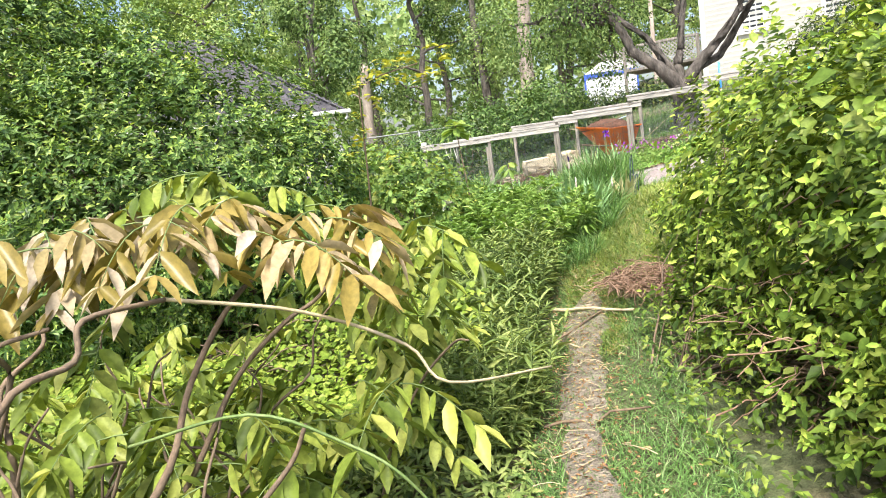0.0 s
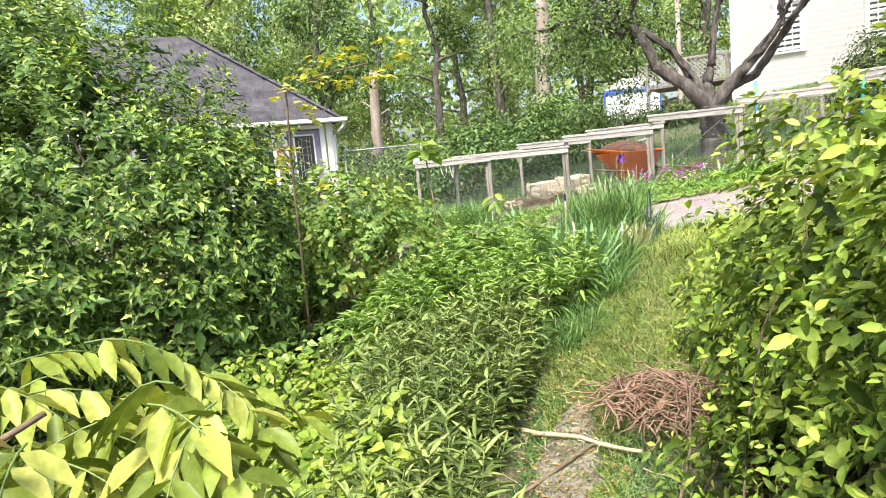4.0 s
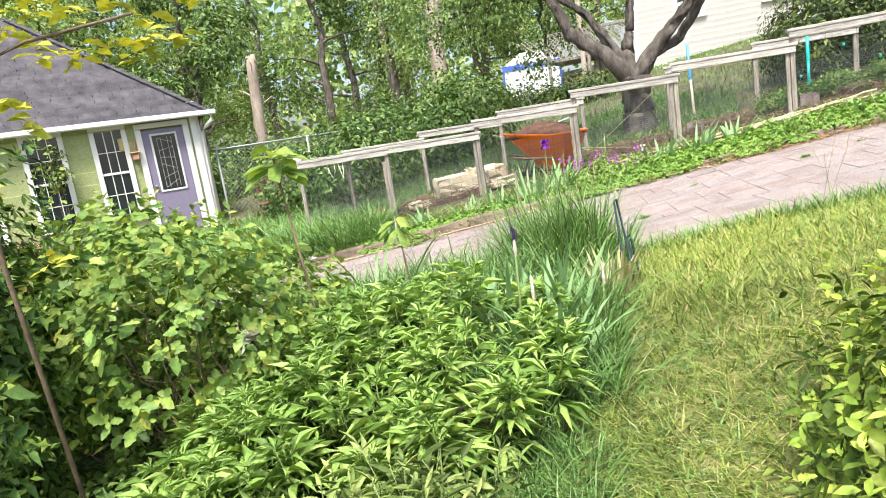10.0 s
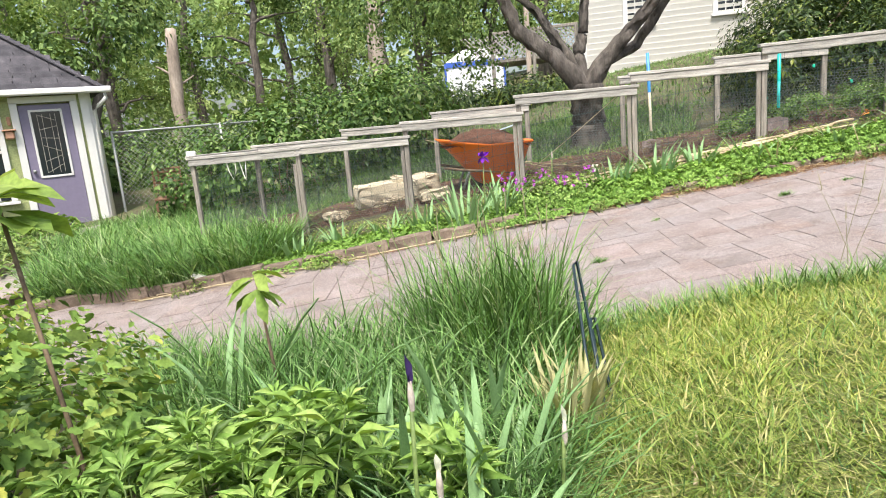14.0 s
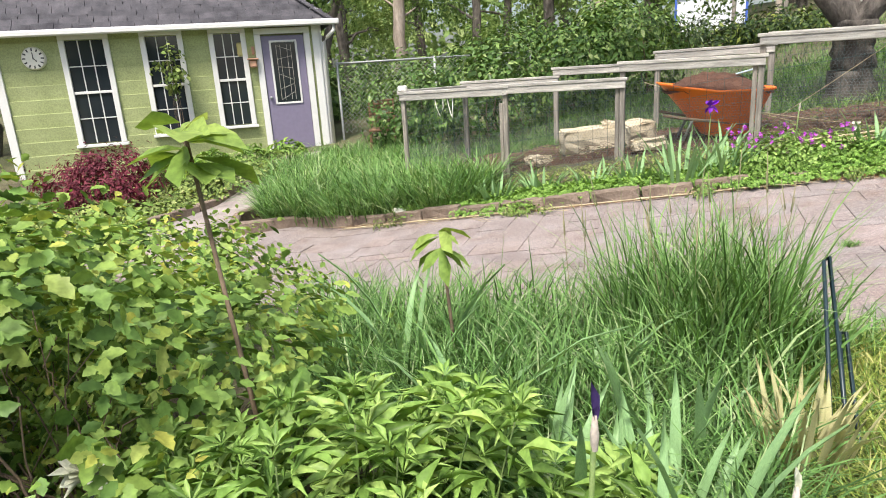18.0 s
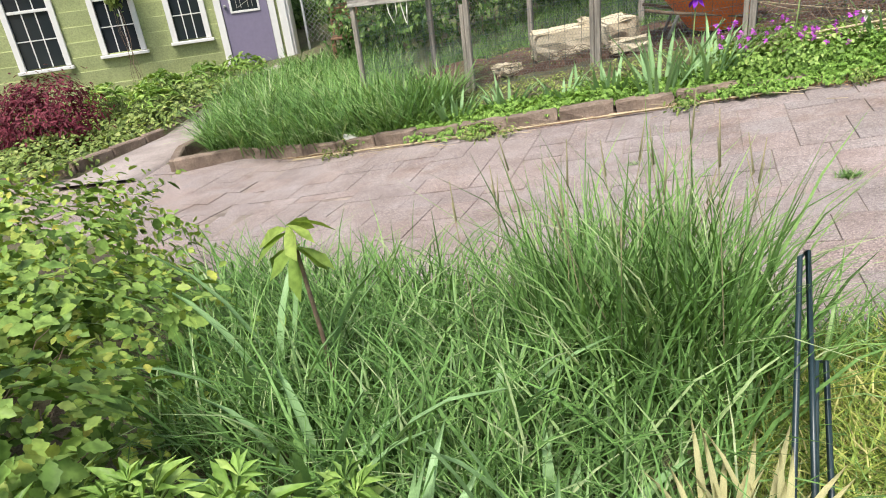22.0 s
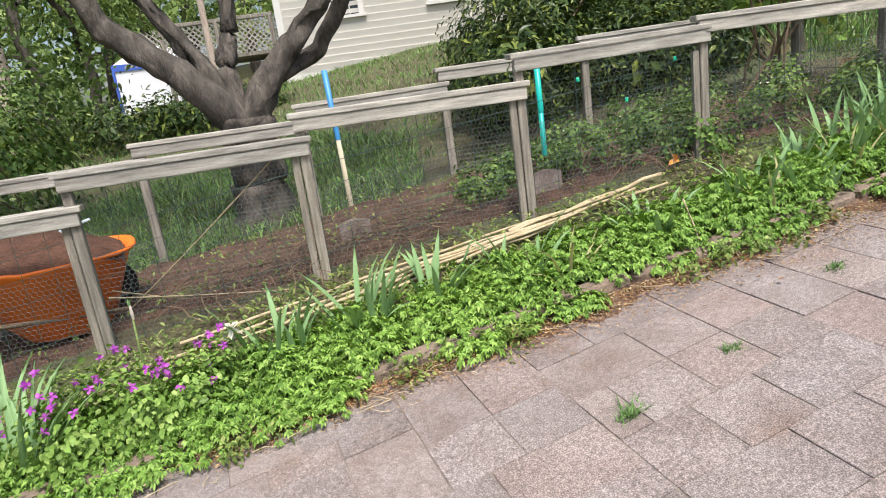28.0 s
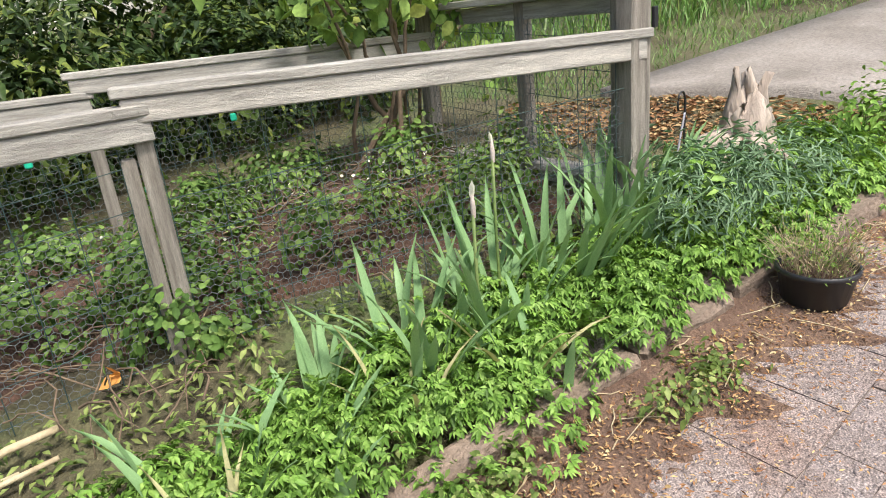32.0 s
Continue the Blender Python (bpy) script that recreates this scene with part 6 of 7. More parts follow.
grass_field("tall_grass", "tall lush grass and daylily leaves beside the fence corner", [(-2.0, 11.4), (-0.4, 10.85), (0.4, 10.7), (0.7, 11.4), (-0.3, 11.9), (-1.8, 12.6), (-2.3, 12.2)], 6500, 0.44, 0.012, M_GRASS, 0.28, 0.5)
grass_field("tall_grass", "lush green lawn grass between shed and fence", [(-2.4, 12.3), (-0.5, 12.0), (0.0, 13.2), (-1.0, 15.5), (-2.6, 15.8), (-3.0, 14.0)], 5000, 0.3, 0.012, M_GRASS, 0.3, 0.5)
grass_field("tall_grass", "rough grass behind the vegetable bed", [(0.3, 13.3), (3.8, 12.0), (5.6, 11.4), (6.2, 12.5), (6.0, 14.5), (2.0, 15.0), (0.0, 14.5)], 16000, 0.13, 0.008, M_GRASS, 0.35, 0.45)

grass_field("tall_grass", "rough grass rising towards the house and wood", [(3.5, 12.6), (6.0, 11.9), (9.0, 12.5), (13.5, 15.5), (11.0, 19.0), (5.0, 24.0), (-1.5, 22.0), (0.5, 15.5)], 20000, 0.09, 0.012, M_GRASS, 0.3, 0.4)
for x, y, h in ((1.4, 18.4, 1.2), (2.8, 18.9, 1.1), (4.7, 18.2, 0.5), (5.9, 17.6, 0.4)):
    shrub("evergreen_shrub", "dark evergreen bush on the bank behind the garden", (x, y), [(0, 0, h * 0.5, 0.9, 0.7, h * 0.55), (0.5, 0.2, h * 0.4, 0.6, 0.6, h * 0.45)], 3600, M_RHODO, 0.09, 0.045, 120, 0.14, 0.5, stems=6, group="bushes on the bank")


def geranium():
    x, y = 2.98, 10.05
    e = plant("geranium_clump", (x, y), "leafy cranesbill clump dotted with magenta flowers", "flower")
    z = g(x, y)
    lob = [(x, y, z + 0.16, 0.36, 0.22, 0.2), (x + 0.35, y - 0.08, z + 0.14, 0.3, 0.2, 0.18)]
    parts = [foliage("foliage", None, M_BIG, 4200, lob, 0.028, 0.024, 110, 0.05, 0.4, OVATE)]
    P, Wd = [], []
    for _ in range(40):
        c = np.array((x + rng.uniform(-0.35, 0.6), y + rng.uniform(-0.26, 0.16), z + rng.uniform(0.26, 0.42)))
        f = unit(np.array((0, -0.9, 0.5)) + rng.normal(0, 0.3, 3))
        r = unit(np.cross(f, (1, 0.2, 0.1)))
        o = np.cross(f, r)
        for k in range(5):
            an = k * 2 * np.pi / 5
            P.append(c), Wd.append(np.cos(an) * r + np.sin(an) * o)
    parts.append(tagged(array_mesh("petal", *leaf_arrays(np.array(P), np.array(Wd), 0.023, 0.021, OVATE, 0.1, spread=0.1), M_PETAL), kind="stuff"))
    seat(parts, e)


geranium()
iris_flower((2.52, 10.19), 0.66, M_VIOLET, "open deep purple bearded iris", size=0.085)
iris_flower((3.55, 9.95), 0.3, M_WHITEP, "faded white iris head", size=0.05)
iris_flower((3.2, 10.15), 0.5, M_IRIS, "green iris stalk not yet open", open_petals=False)
iris_flower((6.9, 8.72), 0.5, M_WHITEP, "pale iris bud on a tall stalk", open_petals=False, size=0.05)
iris_flower((7.1, 8.78), 0.55, M_WHITEP, "pale iris bud on a tall stalk", open_petals=False, size=0.05)

# ---- vegetable bed ----
ground_cover("bed_herbs", "thin weeds sprouting in the vegetable bed", [(0.5, 11.9), (3.2, 11.0), (5.4, 10.1), (8.2, 9.1), (8.3, 10.4), (6.9, 11.0), (4.6, 11.6), (1.0, 12.8)], 2200, M_HERB, 0.034, 0.016, 0.03, 0.16, SIMPLE, bumps=3.0)


def soil_bed():
    u = np.linspace(0, 1, 46)
    f = np.array([p[:2] for p in FRONT])
    b = np.array([p[:2] for p in BACK])
    s = np.linspace(0, 7, 46)
    F = np.column_stack([np.interp(s, range(8), f[:, k]) for k in (0, 1)])
    B = np.column_stack([np.interp(s, range(8), b[:, k]) for k in (0, 1)])
    k = np.linspace(0.06, 0.98, 12)
    X = F[:, None] + (B - F)[:, None] * k[None, :, None]
    Z = gz(X[..., 0], X[..., 1]) + 0.03 + 0.035 * np.sin(X[..., 0] * 9) * np.sin(X[..., 1] * 11) + rng.normal(0, 0.012, X.shape[:2])
    Z[:, 0] -= 0.09
    Z[:, -1] -= 0.09
    v = np.column_stack([X.reshape(-1, 2), Z.ravel()])
    i = (np.arange(45)[:, None] * 12 + np.arange(11)[None]).ravel()
    t = np.concatenate([np.column_stack([i, i + 12, i + 13]), np.column_stack([i, i + 13, i + 1])])
    tagged(array_mesh("soil_bed", v, t, M_SOIL), "dug dark brown soil of the vegetable bed", "soil", "", "structure")


soil_bed()
for x, y, n in ((3.9, 10.9, 60), (5.0, 10.55, 70), (1.2, 11.9, 60), (4.5, 10.65, 60), (2.0, 11.6, 50), (6.3, 9.8, 50), (7.2, 9.5, 40), (7.7, 9.9, 60), (8.1, 10.1, 60), (7.2, 10.4, 50)):
    twig_heap(x, y, n, 0.5, 0.06, M_TWIG, "dry twigs and stalks scattered on the soil", "brush_litter", 0.004, 0.4)
for x, y, r in ((6.2, 10.15, 0.42), (6.7, 10.0, 0.4), (5.85, 10.5, 0.3), (7.2, 9.55, 0.4), (6.9, 10.2, 0.35), (6.55, 9.62, 0.3), (7.6, 9.2, 0.3), (5.6, 10.6, 0.3), (7.55, 10.3, 0.35), (7.9, 9.8, 0.3), (6.5, 10.7, 0.35), (8.05, 9.3, 0.25), (7.1, 10.6, 0.3)):
    shrub("strawberry_patch", "low patch of strawberry plants with white flowers", (x, y), [(0, 0, 0.08, r * 0.85, r * 0.65, 0.15)], 1500, M_STRAWBERRY, 0.03, 0.026, 60, 0.04, 0.5, OVATE, stems=16, radius=0.003, category="strawberries", group="strawberries")
n = 70
q = scatter_in([(5.6, 10.5), (6.6, 9.7), (7.8, 9.2), (7.6, 9.8), (6.3, 10.5)], n)
tagged(array_mesh("strawberry_flower", *leaf_arrays(on_ground(q, 0.24), rng.normal(size=(n, 3)) + [0, 0, 0.3], 0.013, 0.015, OVATE), M_WHITEP), "tiny white strawberry blossoms above the leaves", "flower", "", "stuff")


def bamboo(a, b, r, ha=0.05, hb=0.05):
    a, b = np.array((*a, g(*a) + ha)), np.array((*b, g(*b) + hb))
    tagged(tubes("bamboo_pole", [(bent(a, b, 0, 9, 0.005), (r, r * 0.7))], M_CANE, sides=8), "dry straw-coloured bamboo pole lying along the fence", "pole", "bamboo poles")


for k in range(9):
    o = rng.normal(0, 0.04)
    bamboo((3.2 + 0.22 * k, 10.46 - 0.085 * k + o), (5.1 + 0.1 * k, 9.82 - 0.04 * k + o * 0.6), rng.uniform(0.007, 0.011), 0.035 + 0.014 * (k % 3), 0.035 + 0.014 * (k % 4))
bamboo((5.1, 9.84), (6.02, 9.52), 0.016, 0.05, 0.07)
bamboo((4.3, 10.1), (5.98, 9.45), 0.011, 0.07, 0.05)
bamboo((-0.9, 10.87), (2.3, 9.84), 0.008, 0.03, 0.03)
bamboo((1.9, 9.98), (3.1, 9.6), 0.008, 0.03, 0.03)


def wheelbarrow():
    x, y = 2.9, 11.45
    z = g(x, y) + 0.02
    e = empty("wheelbarrow", (x, y, z), "orange plastic wheelbarrow heaped with brown soil", "wheelbarrow", turn=-8)
    orange = plain_mat("orange_plastic", (0.85, 0.19, 0.02), 0.45, 0, 0.08)
    bm = bmesh.new()
    low, high = 0.03, 0.47
    rings = []
    for zz, lx, ly, sh in ((low, 0.19, 0.17, 0.13), (low + 0.02, 0.23, 0.2, 0.12), (high - 0.02, 0.52, 0.36, 0.0), (high, 0.56, 0.39, 0.0), (high + 0.015, 0.55, 0.38, 0.0), (high - 0.01, 0.5, 0.34, 0.0), (high - 0.09, 0.46, 0.31, 0.01)):
        r = []
        for k in range(28):
            a = 2 * math.pi * k / 28
            c, s = math.cos(a), math.sin(a)
            q = (abs(c) ** 3.2 + abs(s) ** 3.2) ** (-1 / 3.2)
            r.append(bm.verts.new((c * q * lx + sh, s * q * ly, zz + (0.1 * max(0, -c) if zz > 0.3 else 0))))
        rings.append(r)
    for a, b in zip(rings, rings[1:]):
        for k in range(28):
            bm.faces.new((a[k], a[(k + 1) % 28], b[(k + 1) % 28], b[k]))
    bm.faces.new(rings[0][::-1])
    part("tray", bm, orange, e, "orange plastic tray", True)
    n = 24
    v, t = [], []
    for i in range(n):
        for j in range(n):
            a, b = i / (n - 1) * 2 - 1, j / (n - 1) * 2 - 1
            h = 0.45 + 0.19 * (1 - a * a) * (1 - b * b) + rng.normal(0, 0.008) + 0.06 * max(0, -a) * 0.5
            v.append((a * 0.49, b * 0.33, h))
    for i in range(n - 1):
        for j in range(n - 1):
            k = i * n + j
            t += [(k, k + n, k + n + 1), (k, k + n + 1, k + 1)]
    array_mesh("soil_mound", np.array(v), np.array(t), rough_mat("heaped_red_soil", (0.09, 0.045, 0.03), (0.2, 0.1, 0.065), 12, 1.0, 80, 1.0, 0.03), e, "heaped reddish brown soil")
    for sy in (-1, 1):
        tubes("handle", [(np.array([(0.45, sy * 0.2, 0.12), (-0.3, sy * 0.27, 0.22), (-0.5, sy * 0.28, 0.26)]), (0.015, 0.015))], M_TWIG, e, sides=8)
        tubes("leg", [(np.array([(-0.22, sy * 0.26, 0.2), (-0.3, sy * 0.26, 0.0)]), (0.014, 0.014))], M_WIRE, e, sides=8)
    w = bmesh.new()
    bmesh.ops.create_cone(w, cap_ends=True, segments=24, radius1=0.17, radius2=0.17, depth=0.08)
    bmesh.ops.rotate(w, verts=w.verts, matrix=Matrix.Rotation(radians(90), 3, "X"))
    bmesh.ops.bevel(w, geom=[ed for ed in w.edges if len(ed.link_faces) == 2 and ed.calc_face_angle(0) > 1], offset=0.025, segments=2, affect="EDGES")
    wheel = part("wheel", w, plain_mat("black_rubber", (0.02, 0.02, 0.02), 0.8), e)
    wheel.matrix_local = pose(0.34, 0.3, 0.17)


wheelbarrow()


def stone(x, y, sx, sy, sz, turn, label="pale yellowish cut stone block resting on the soil"):
    bm = bmesh.new()
    box(bm, (sx, sy, sz), (0, 0, sz / 2), 0.02)
    bmesh.ops.subdivide_edges(bm, edges=bm.edges[:], cuts=2, use_grid_fill=True)
    for v in bm.verts:
        v.co += Vector(rng.normal(0, 0.012, 3))
    o = part("stone_block", bm, M_STONE)
    o.matrix_world = pose(x, y, g(x, y) + 0.01, rng.normal(0, 4), rng.normal(0, 4), turn)
    tagged(o, label, "stone", "stone blocks")


M_STONE = rough_mat("sandstone", (0.48, 0.41, 0.28), (0.66, 0.58, 0.43), 5, 0.95, 50, 0.6, 0.005)
stone(1.72, 12.0, 0.6, 0.32, 0.27, 8)
stone(2.22, 11.85, 0.34, 0.28, 0.26, 24)
stone(2.28, 11.42, 0.34, 0.22, 0.12, -12)
stone(1.15, 11.75, 0.25, 0.2, 0.1, 20)
stone(1.95, 12.05, 0.2, 0.2, 0.3, 5)


def shovel(x, y, lean, shaft, grip, label, length=1.0):
    z = g(x, y)
    e = empty("shovel", (x, y, z), label, "shovel")
    d = unit(np.array((lean[0], lean[1], 1.0)))
    b = np.array((x, y, z))
    seat([tubes("shaft", [(np.array([b + d * 0.24, b + d * (0.24 + (length - 0.24) * 0.5)]), (0.016, 0.016))], shaft, sides=8),
          tubes("grip", [(np.array([b + d * (0.24 + (length - 0.24) * 0.5), b + d * length]), (0.018, 0.018))], grip, sides=8)], e)
    bm = bmesh.new()
    outline = ((-0.1, 0.26), (-0.1, 0.1), (-0.06, 0.0), (0, -0.05), (0.06, 0.0), (0.1, 0.1), (0.1, 0.26), (0.02, 0.28), (-0.02, 0.28))
    fr = [bm.verts.new((a, 0.02 * (1 - abs(a) * 10) + 0.006, c)) for a, c in outline]
    bk = [bm.verts.new((a, 0.02 * (1 - abs(a) * 10), c)) for a, c in outline]
    bm.faces.new(fr), bm.faces.new(bk[::-1])
    for k in range(9):
        bm.faces.new((fr[k], bk[k], bk[(k + 1) % 9], fr[(k + 1) % 9]))
    bl = part("blade", bm, rough_mat("worn_steel_blade", (0.22, 0.16, 0.14), (0.42, 0.35, 0.32), 10, 0.7, 60, 0.3, 0.002, metal=0.2), None, "worn grey steel blade")
    bl.matrix_world = pose(x, y, z - 0.13, 0, math.degrees(math.atan(lean[0])), -20)
    seat([bl], e)


M_BLUE = plain_mat("blue_grip", (0.05, 0.25, 0.55), 0.4)
M_YGRIP = plain_mat("worn_yellow_shaft", (0.46, 0.4, 0.29), 0.6, 0, 0.3)
M_TEAL = plain_mat("teal_enamel", (0.01, 0.48, 0.42), 0.35)
shovel(4.66, 10.83, (-0.03, 0.0), M_YGRIP, M_BLUE, "upright shovel with blue and yellow shaft stuck in the soil", 1.08)
shovel(5.71, 10.15, (0.0, 0.0), M_TEAL, M_TEAL, "upright shovel with bright teal shaft stuck in the soil", 0.78)


def plant_pot():
    x, y = 7.64, 7.98
    z = g(x, y)
    e = empty("plant_pot", (x, y, z), "low black plastic pot of straggly dry herbs", "plant pot")
    e.scale = (0.76, 0.76, 0.76)
    bm = bmesh.new()
    prof = ((0.095, 0.0), (0.12, 0.02), (0.145, 0.14), (0.155, 0.145), (0.155, 0.165), (0.143, 0.165), (0.138, 0.12))
    rings = [[bm.verts.new((r * math.cos(a), r * math.sin(a), zz)) for a in np.linspace(0, 2 * math.pi, 28, endpoint=False)] for r, zz in prof]
    for a, b in zip(rings, rings[1:]):
        for k in range(28):
            bm.faces.new((a[k], a[(k + 1) % 28], b[(k + 1) % 28], b[k]))
    bm.faces.new(rings[0][::-1])
    part("pot", bm, plain_mat("black_plastic", (0.02, 0.02, 0.022), 0.45), e, "black plastic pot", True)
    so = bmesh.new()
    bmesh.ops.create_circle(so, cap_ends=True, segments=20, radius=0.14, matrix=Matrix.Translation((0, 0, 0.135)))
    part("potting_soil", so, M_SOIL, e)
    lines = []
    for _ in range(150):
        a, s = rng.uniform(0, 6.3), rng.uniform(0.02, 0.12)
        b = np.array((math.cos(a) * s, math.sin(a) * s, 0.13))
        lines.append((bent(b, b + [math.cos(a) * rng.uniform(0, 0.16), math.sin(a) * rng.uniform(0, 0.16), rng.uniform(0.06, 0.22)], -0.02, 5, 0.008), (0.0022, 0.001)))
    tubes("dry_stem", lines, M_CANE, e, sides=3)
    n = 700
    p = np.column_stack([rng.normal(0, 0.09, n), rng.normal(0, 0.09, n), rng.uniform(0.15, 0.34, n)])
    array_mesh("foliage", *leaf_arrays(p, rng.normal(size=(n, 3)) + [0, 0, 0.8], 0.025, 0.006, SIMPLE), M_RASP, e)


plant_pot()
M_LAV = leaf_mat("lavender_leaf", ((0.0, (0.13, 0.22, 0.12)), (1.0, (0.3, 0.42, 0.3))), 0.6, 0.2, 0.5, (1, 1.1, 0.9))
shrub("lavender_clump", "grey-green lavender beside the fence end", (8.1, 8.3), [(0, 0, 0.1, 0.3, 0.16, 0.13), (0.25, -0.12, 0.09, 0.2, 0.14, 0.11), (-0.3, 0.12, 0.1, 0.22, 0.16, 0.13)], 4600, M_LAV, 0.05, 0.008, 70, 0.06, 0.4, stems=30, radius=0.003, category="lavender")
shrub("herb_clump", "bright green bushy herb at the bed end", (8.85, 7.95), [(0, 0, 0.08, 0.3, 0.15, 0.13)], 1500, M_PARSLEY, 0.035, 0.018, 40, 0.06, 0.4, LANCE, stems=8, radius=0.003, category="herbs")
shrub("herb_clump", "green bushy herb beneath the iris row", (7.9, 8.4), [(0, 0, 0.08, 0.25, 0.15, 0.12)], 1500, M_PARSLEY, 0.035, 0.018, 40, 0.06, 0.4, LANCE, stems=8, radius=0.003, category="herbs")


def driftwood():
    x, y = 8.45, 8.4
    z = g(x, y)
    e = empty("tree_stump", (x, y, z), "jagged weathered pale wood stump with roots", "stump")
    v, t = tube_arrays(bent_along([(x, y, z - 0.05), (x + 0.01, y, z + 0.08), (x + 0.03, y, z + 0.17), (x + 0.05, y + 0.01, z + 0.24), (x + 0.05, y + 0.01, z + 0.29)], 4), (0.17, 0.15, 0.13, 0.1, 0.05), 22)
    an = np.arctan2(v[:, 1] - y, v[:, 0] - x)
    ridge = 1 + 0.16 * np.sin(an * 5) + 0.1 * np.sin(an * 11 + v[:, 2] * 9) + rng.normal(0, 0.03, len(v))
    v[:, :2] = (v[:, :2] - (x, y)) * ridge[:, None] * (1.0, 0.7) + (x, y)
    v[:, 2] += 0.05 * np.sin(an * 3 + 1) * np.clip((v[:, 2] - z) / 0.3, 0, 1)
    seat([array_mesh("stump_body", v, t, M_BARK_PALE)], e)
    for k in range(8):
        a, r = rng.uniform(0, 6.3), rng.uniform(0.04, 0.13)
        bx, by = x + math.cos(a) * r, y + math.sin(a) * r * 0.6
        h = rng.uniform(0.2, 0.4) * (1.2 - 3 * r)
        p = bent((bx, by, z - 0.04), (bx + rng.normal(0, 0.05), by + rng.normal(0, 0.03), z + h), 0, 6, 0.012)
        v, t = tube_arrays(p, (0.05, 0.045, 0.035, 0.02, 0.006), 6)
        seat([array_mesh("splinter", v + rng.normal(0, 0.008, v.shape), t, M_BARK_PALE)], e)
    for k in range(5):
        a = 2.4 + k * 0.4
        v, t = tube_arrays(bent((x, y, z + 0.05), (x + math.cos(a) * 0.35, y + math.sin(a) * 0.3, z + 0.03 + 0.06 * (k % 2)), -0.05, 7, 0.015), (0.055, 0.04, 0.015), 6)
        seat([array_mesh("root", v + rng.normal(0, 0.007, v.shape), t, M_BARK_PALE)], e)


driftwood()


def shepherd_hook():
    x, y = 8.28, 8.6
    z = g(x, y)
    a = np.linspace(0, math.pi * 1.2, 10)
    p = np.concatenate([[(x, y, z - 0.03), (x, y, z + 0.25)], np.column_stack([x - 0.045 + 0.045 * np.cos(a), np.full(10, y), z + 0.27 + 0.045 * np.sin(a)])])
    e = empty("garden_hook", (x, y, z), "small black iron hook holding a tag", "hook")
    seat([tubes("rod", [(p, (0.005, 0.004))], plain_mat("black_iron", (0.02, 0.02, 0.02), 0.5), sides=6)], e)
    o = part("tag", boxed((0.035, 0.006, 0.16), (0, 0, 0), 0.003), plain_mat("grey_lilac_tag", (0.5, 0.48, 0.55), 0.6), e)
    o.matrix_local = pose(-0.1, -0.02, 0.16, 8, 0, 10)


shepherd_hook()
shrub("grapevine", "old grapevine with broad yellow-green leaves on the fence", (7.95, 9.95), [(0, 0, 0.95, 0.5, 0.3, 0.25), (-0.4, 0, 1.05, 0.4, 0.25, 0.22), (0.4, -0.2, 0.8, 0.3, 0.25, 0.35)], 700, M_RASP, 0.075, 0.07, 90, 0.08, 0.5, OVATE, stems=9, radius=0.018, category="vine")
shrub("evergreen_shrub", "dark glossy evergreen branches behind the garden fence", (7.6, 12.0), [(0, 0, 0.6, 1.0, 0.6, 0.75), (1.4, -0.3, 0.6, 0.9, 0.6, 0.75), (1.6, 0.2, 1.4, 1.0, 0.6, 0.6), (0.3, -0.35, 0.25, 0.9, 0.3, 0.35), (-0.6, 0.0, 0.25, 0.6, 0.4, 0.35), (0.4, -0.75, 0.3, 0.7, 0.25, 0.42), (-0.7, -0.5, 0.3, 0.7, 0.25, 0.42), (1.25, -1.0, 0.3, 0.5, 0.25, 0.42)], 30000, M_RHODO, 0.06, 0.026, 520, 0.11, 0.4, SIMPLE, stems=14, radius=0.015, core=6000)

# end of the run
f = empty("garden_fence", (8.2, 9.2, g(8.2, 9.2)), "end panel of the garden run with wire netting", "fence")
for x, y in ((7.86, 8.7), (8.02, 9.2), (8.16, 9.84)):
    post(f, x, y, 2.75, 0.06)
fence_bay(f, (7.86, 8.7), (8.16, 9.84), 2.35, 0.03)
fence_bay(f, (7.86, 8.7), (8.16, 9.84), g(8.0, 9.2) + 0.05, 0.045, 0)
hinge = part("hinge", boxed((0.035, 0.012, 0.07), (7.83, 8.565, 2.27), 0.003), plain_mat("black_hinge", (0.02, 0.02, 0.022), 0.5, 0.5))
seat([hinge], f)

# upper concrete apron and far verge
M_SLAB = rough_mat("pale_concrete", (0.2, 0.175, 0.15), (0.34, 0.305, 0.27), 2.2, 0.95, 50, 0.9, 0.012)


def apron():
    xs, ys = np.linspace(9.2, 11.6, 24), np.linspace(0, 1, 12)
    X = np.repeat(xs[:, None], 12, 1)
    lo = 5.5 - (xs - 9) * 0.5
    hi = 9.4 - (xs - 9.2) * 0.5
    Y = lo[:, None] + (hi - lo)[:, None] * ys[None]
    v = np.column_stack([X.ravel(), Y.ravel(), gz(X, Y).ravel() + 0.05])
    v2 = v.copy()
    v2[:, 2] -= 0.1
    i = (np.arange(23)[:, None] * 12 + np.arange(11)[None]).ravel()
    t = np.concatenate([np.column_stack([i, i + 12, i + 13]), np.column_stack([i, i + 13, i + 1])])
    rim = [(k, k + 1) for k in range(11)] + [(k * 12, (k + 1) * 12) for k in range(23)] + [(k * 12 + 11, (k + 1) * 12 + 11) for k in range(23)]
    s = np.array([q for a, b in rim for q in ((a, b, b + len(v)), (a, b + len(v), a + len(v)))])
    tagged(array_mesh("concrete_apron", np.concatenate([v, v2]), np.concatenate([t, s]), M_SLAB), "pale worn concrete apron at the top of the drive", "concrete", "", "structure")


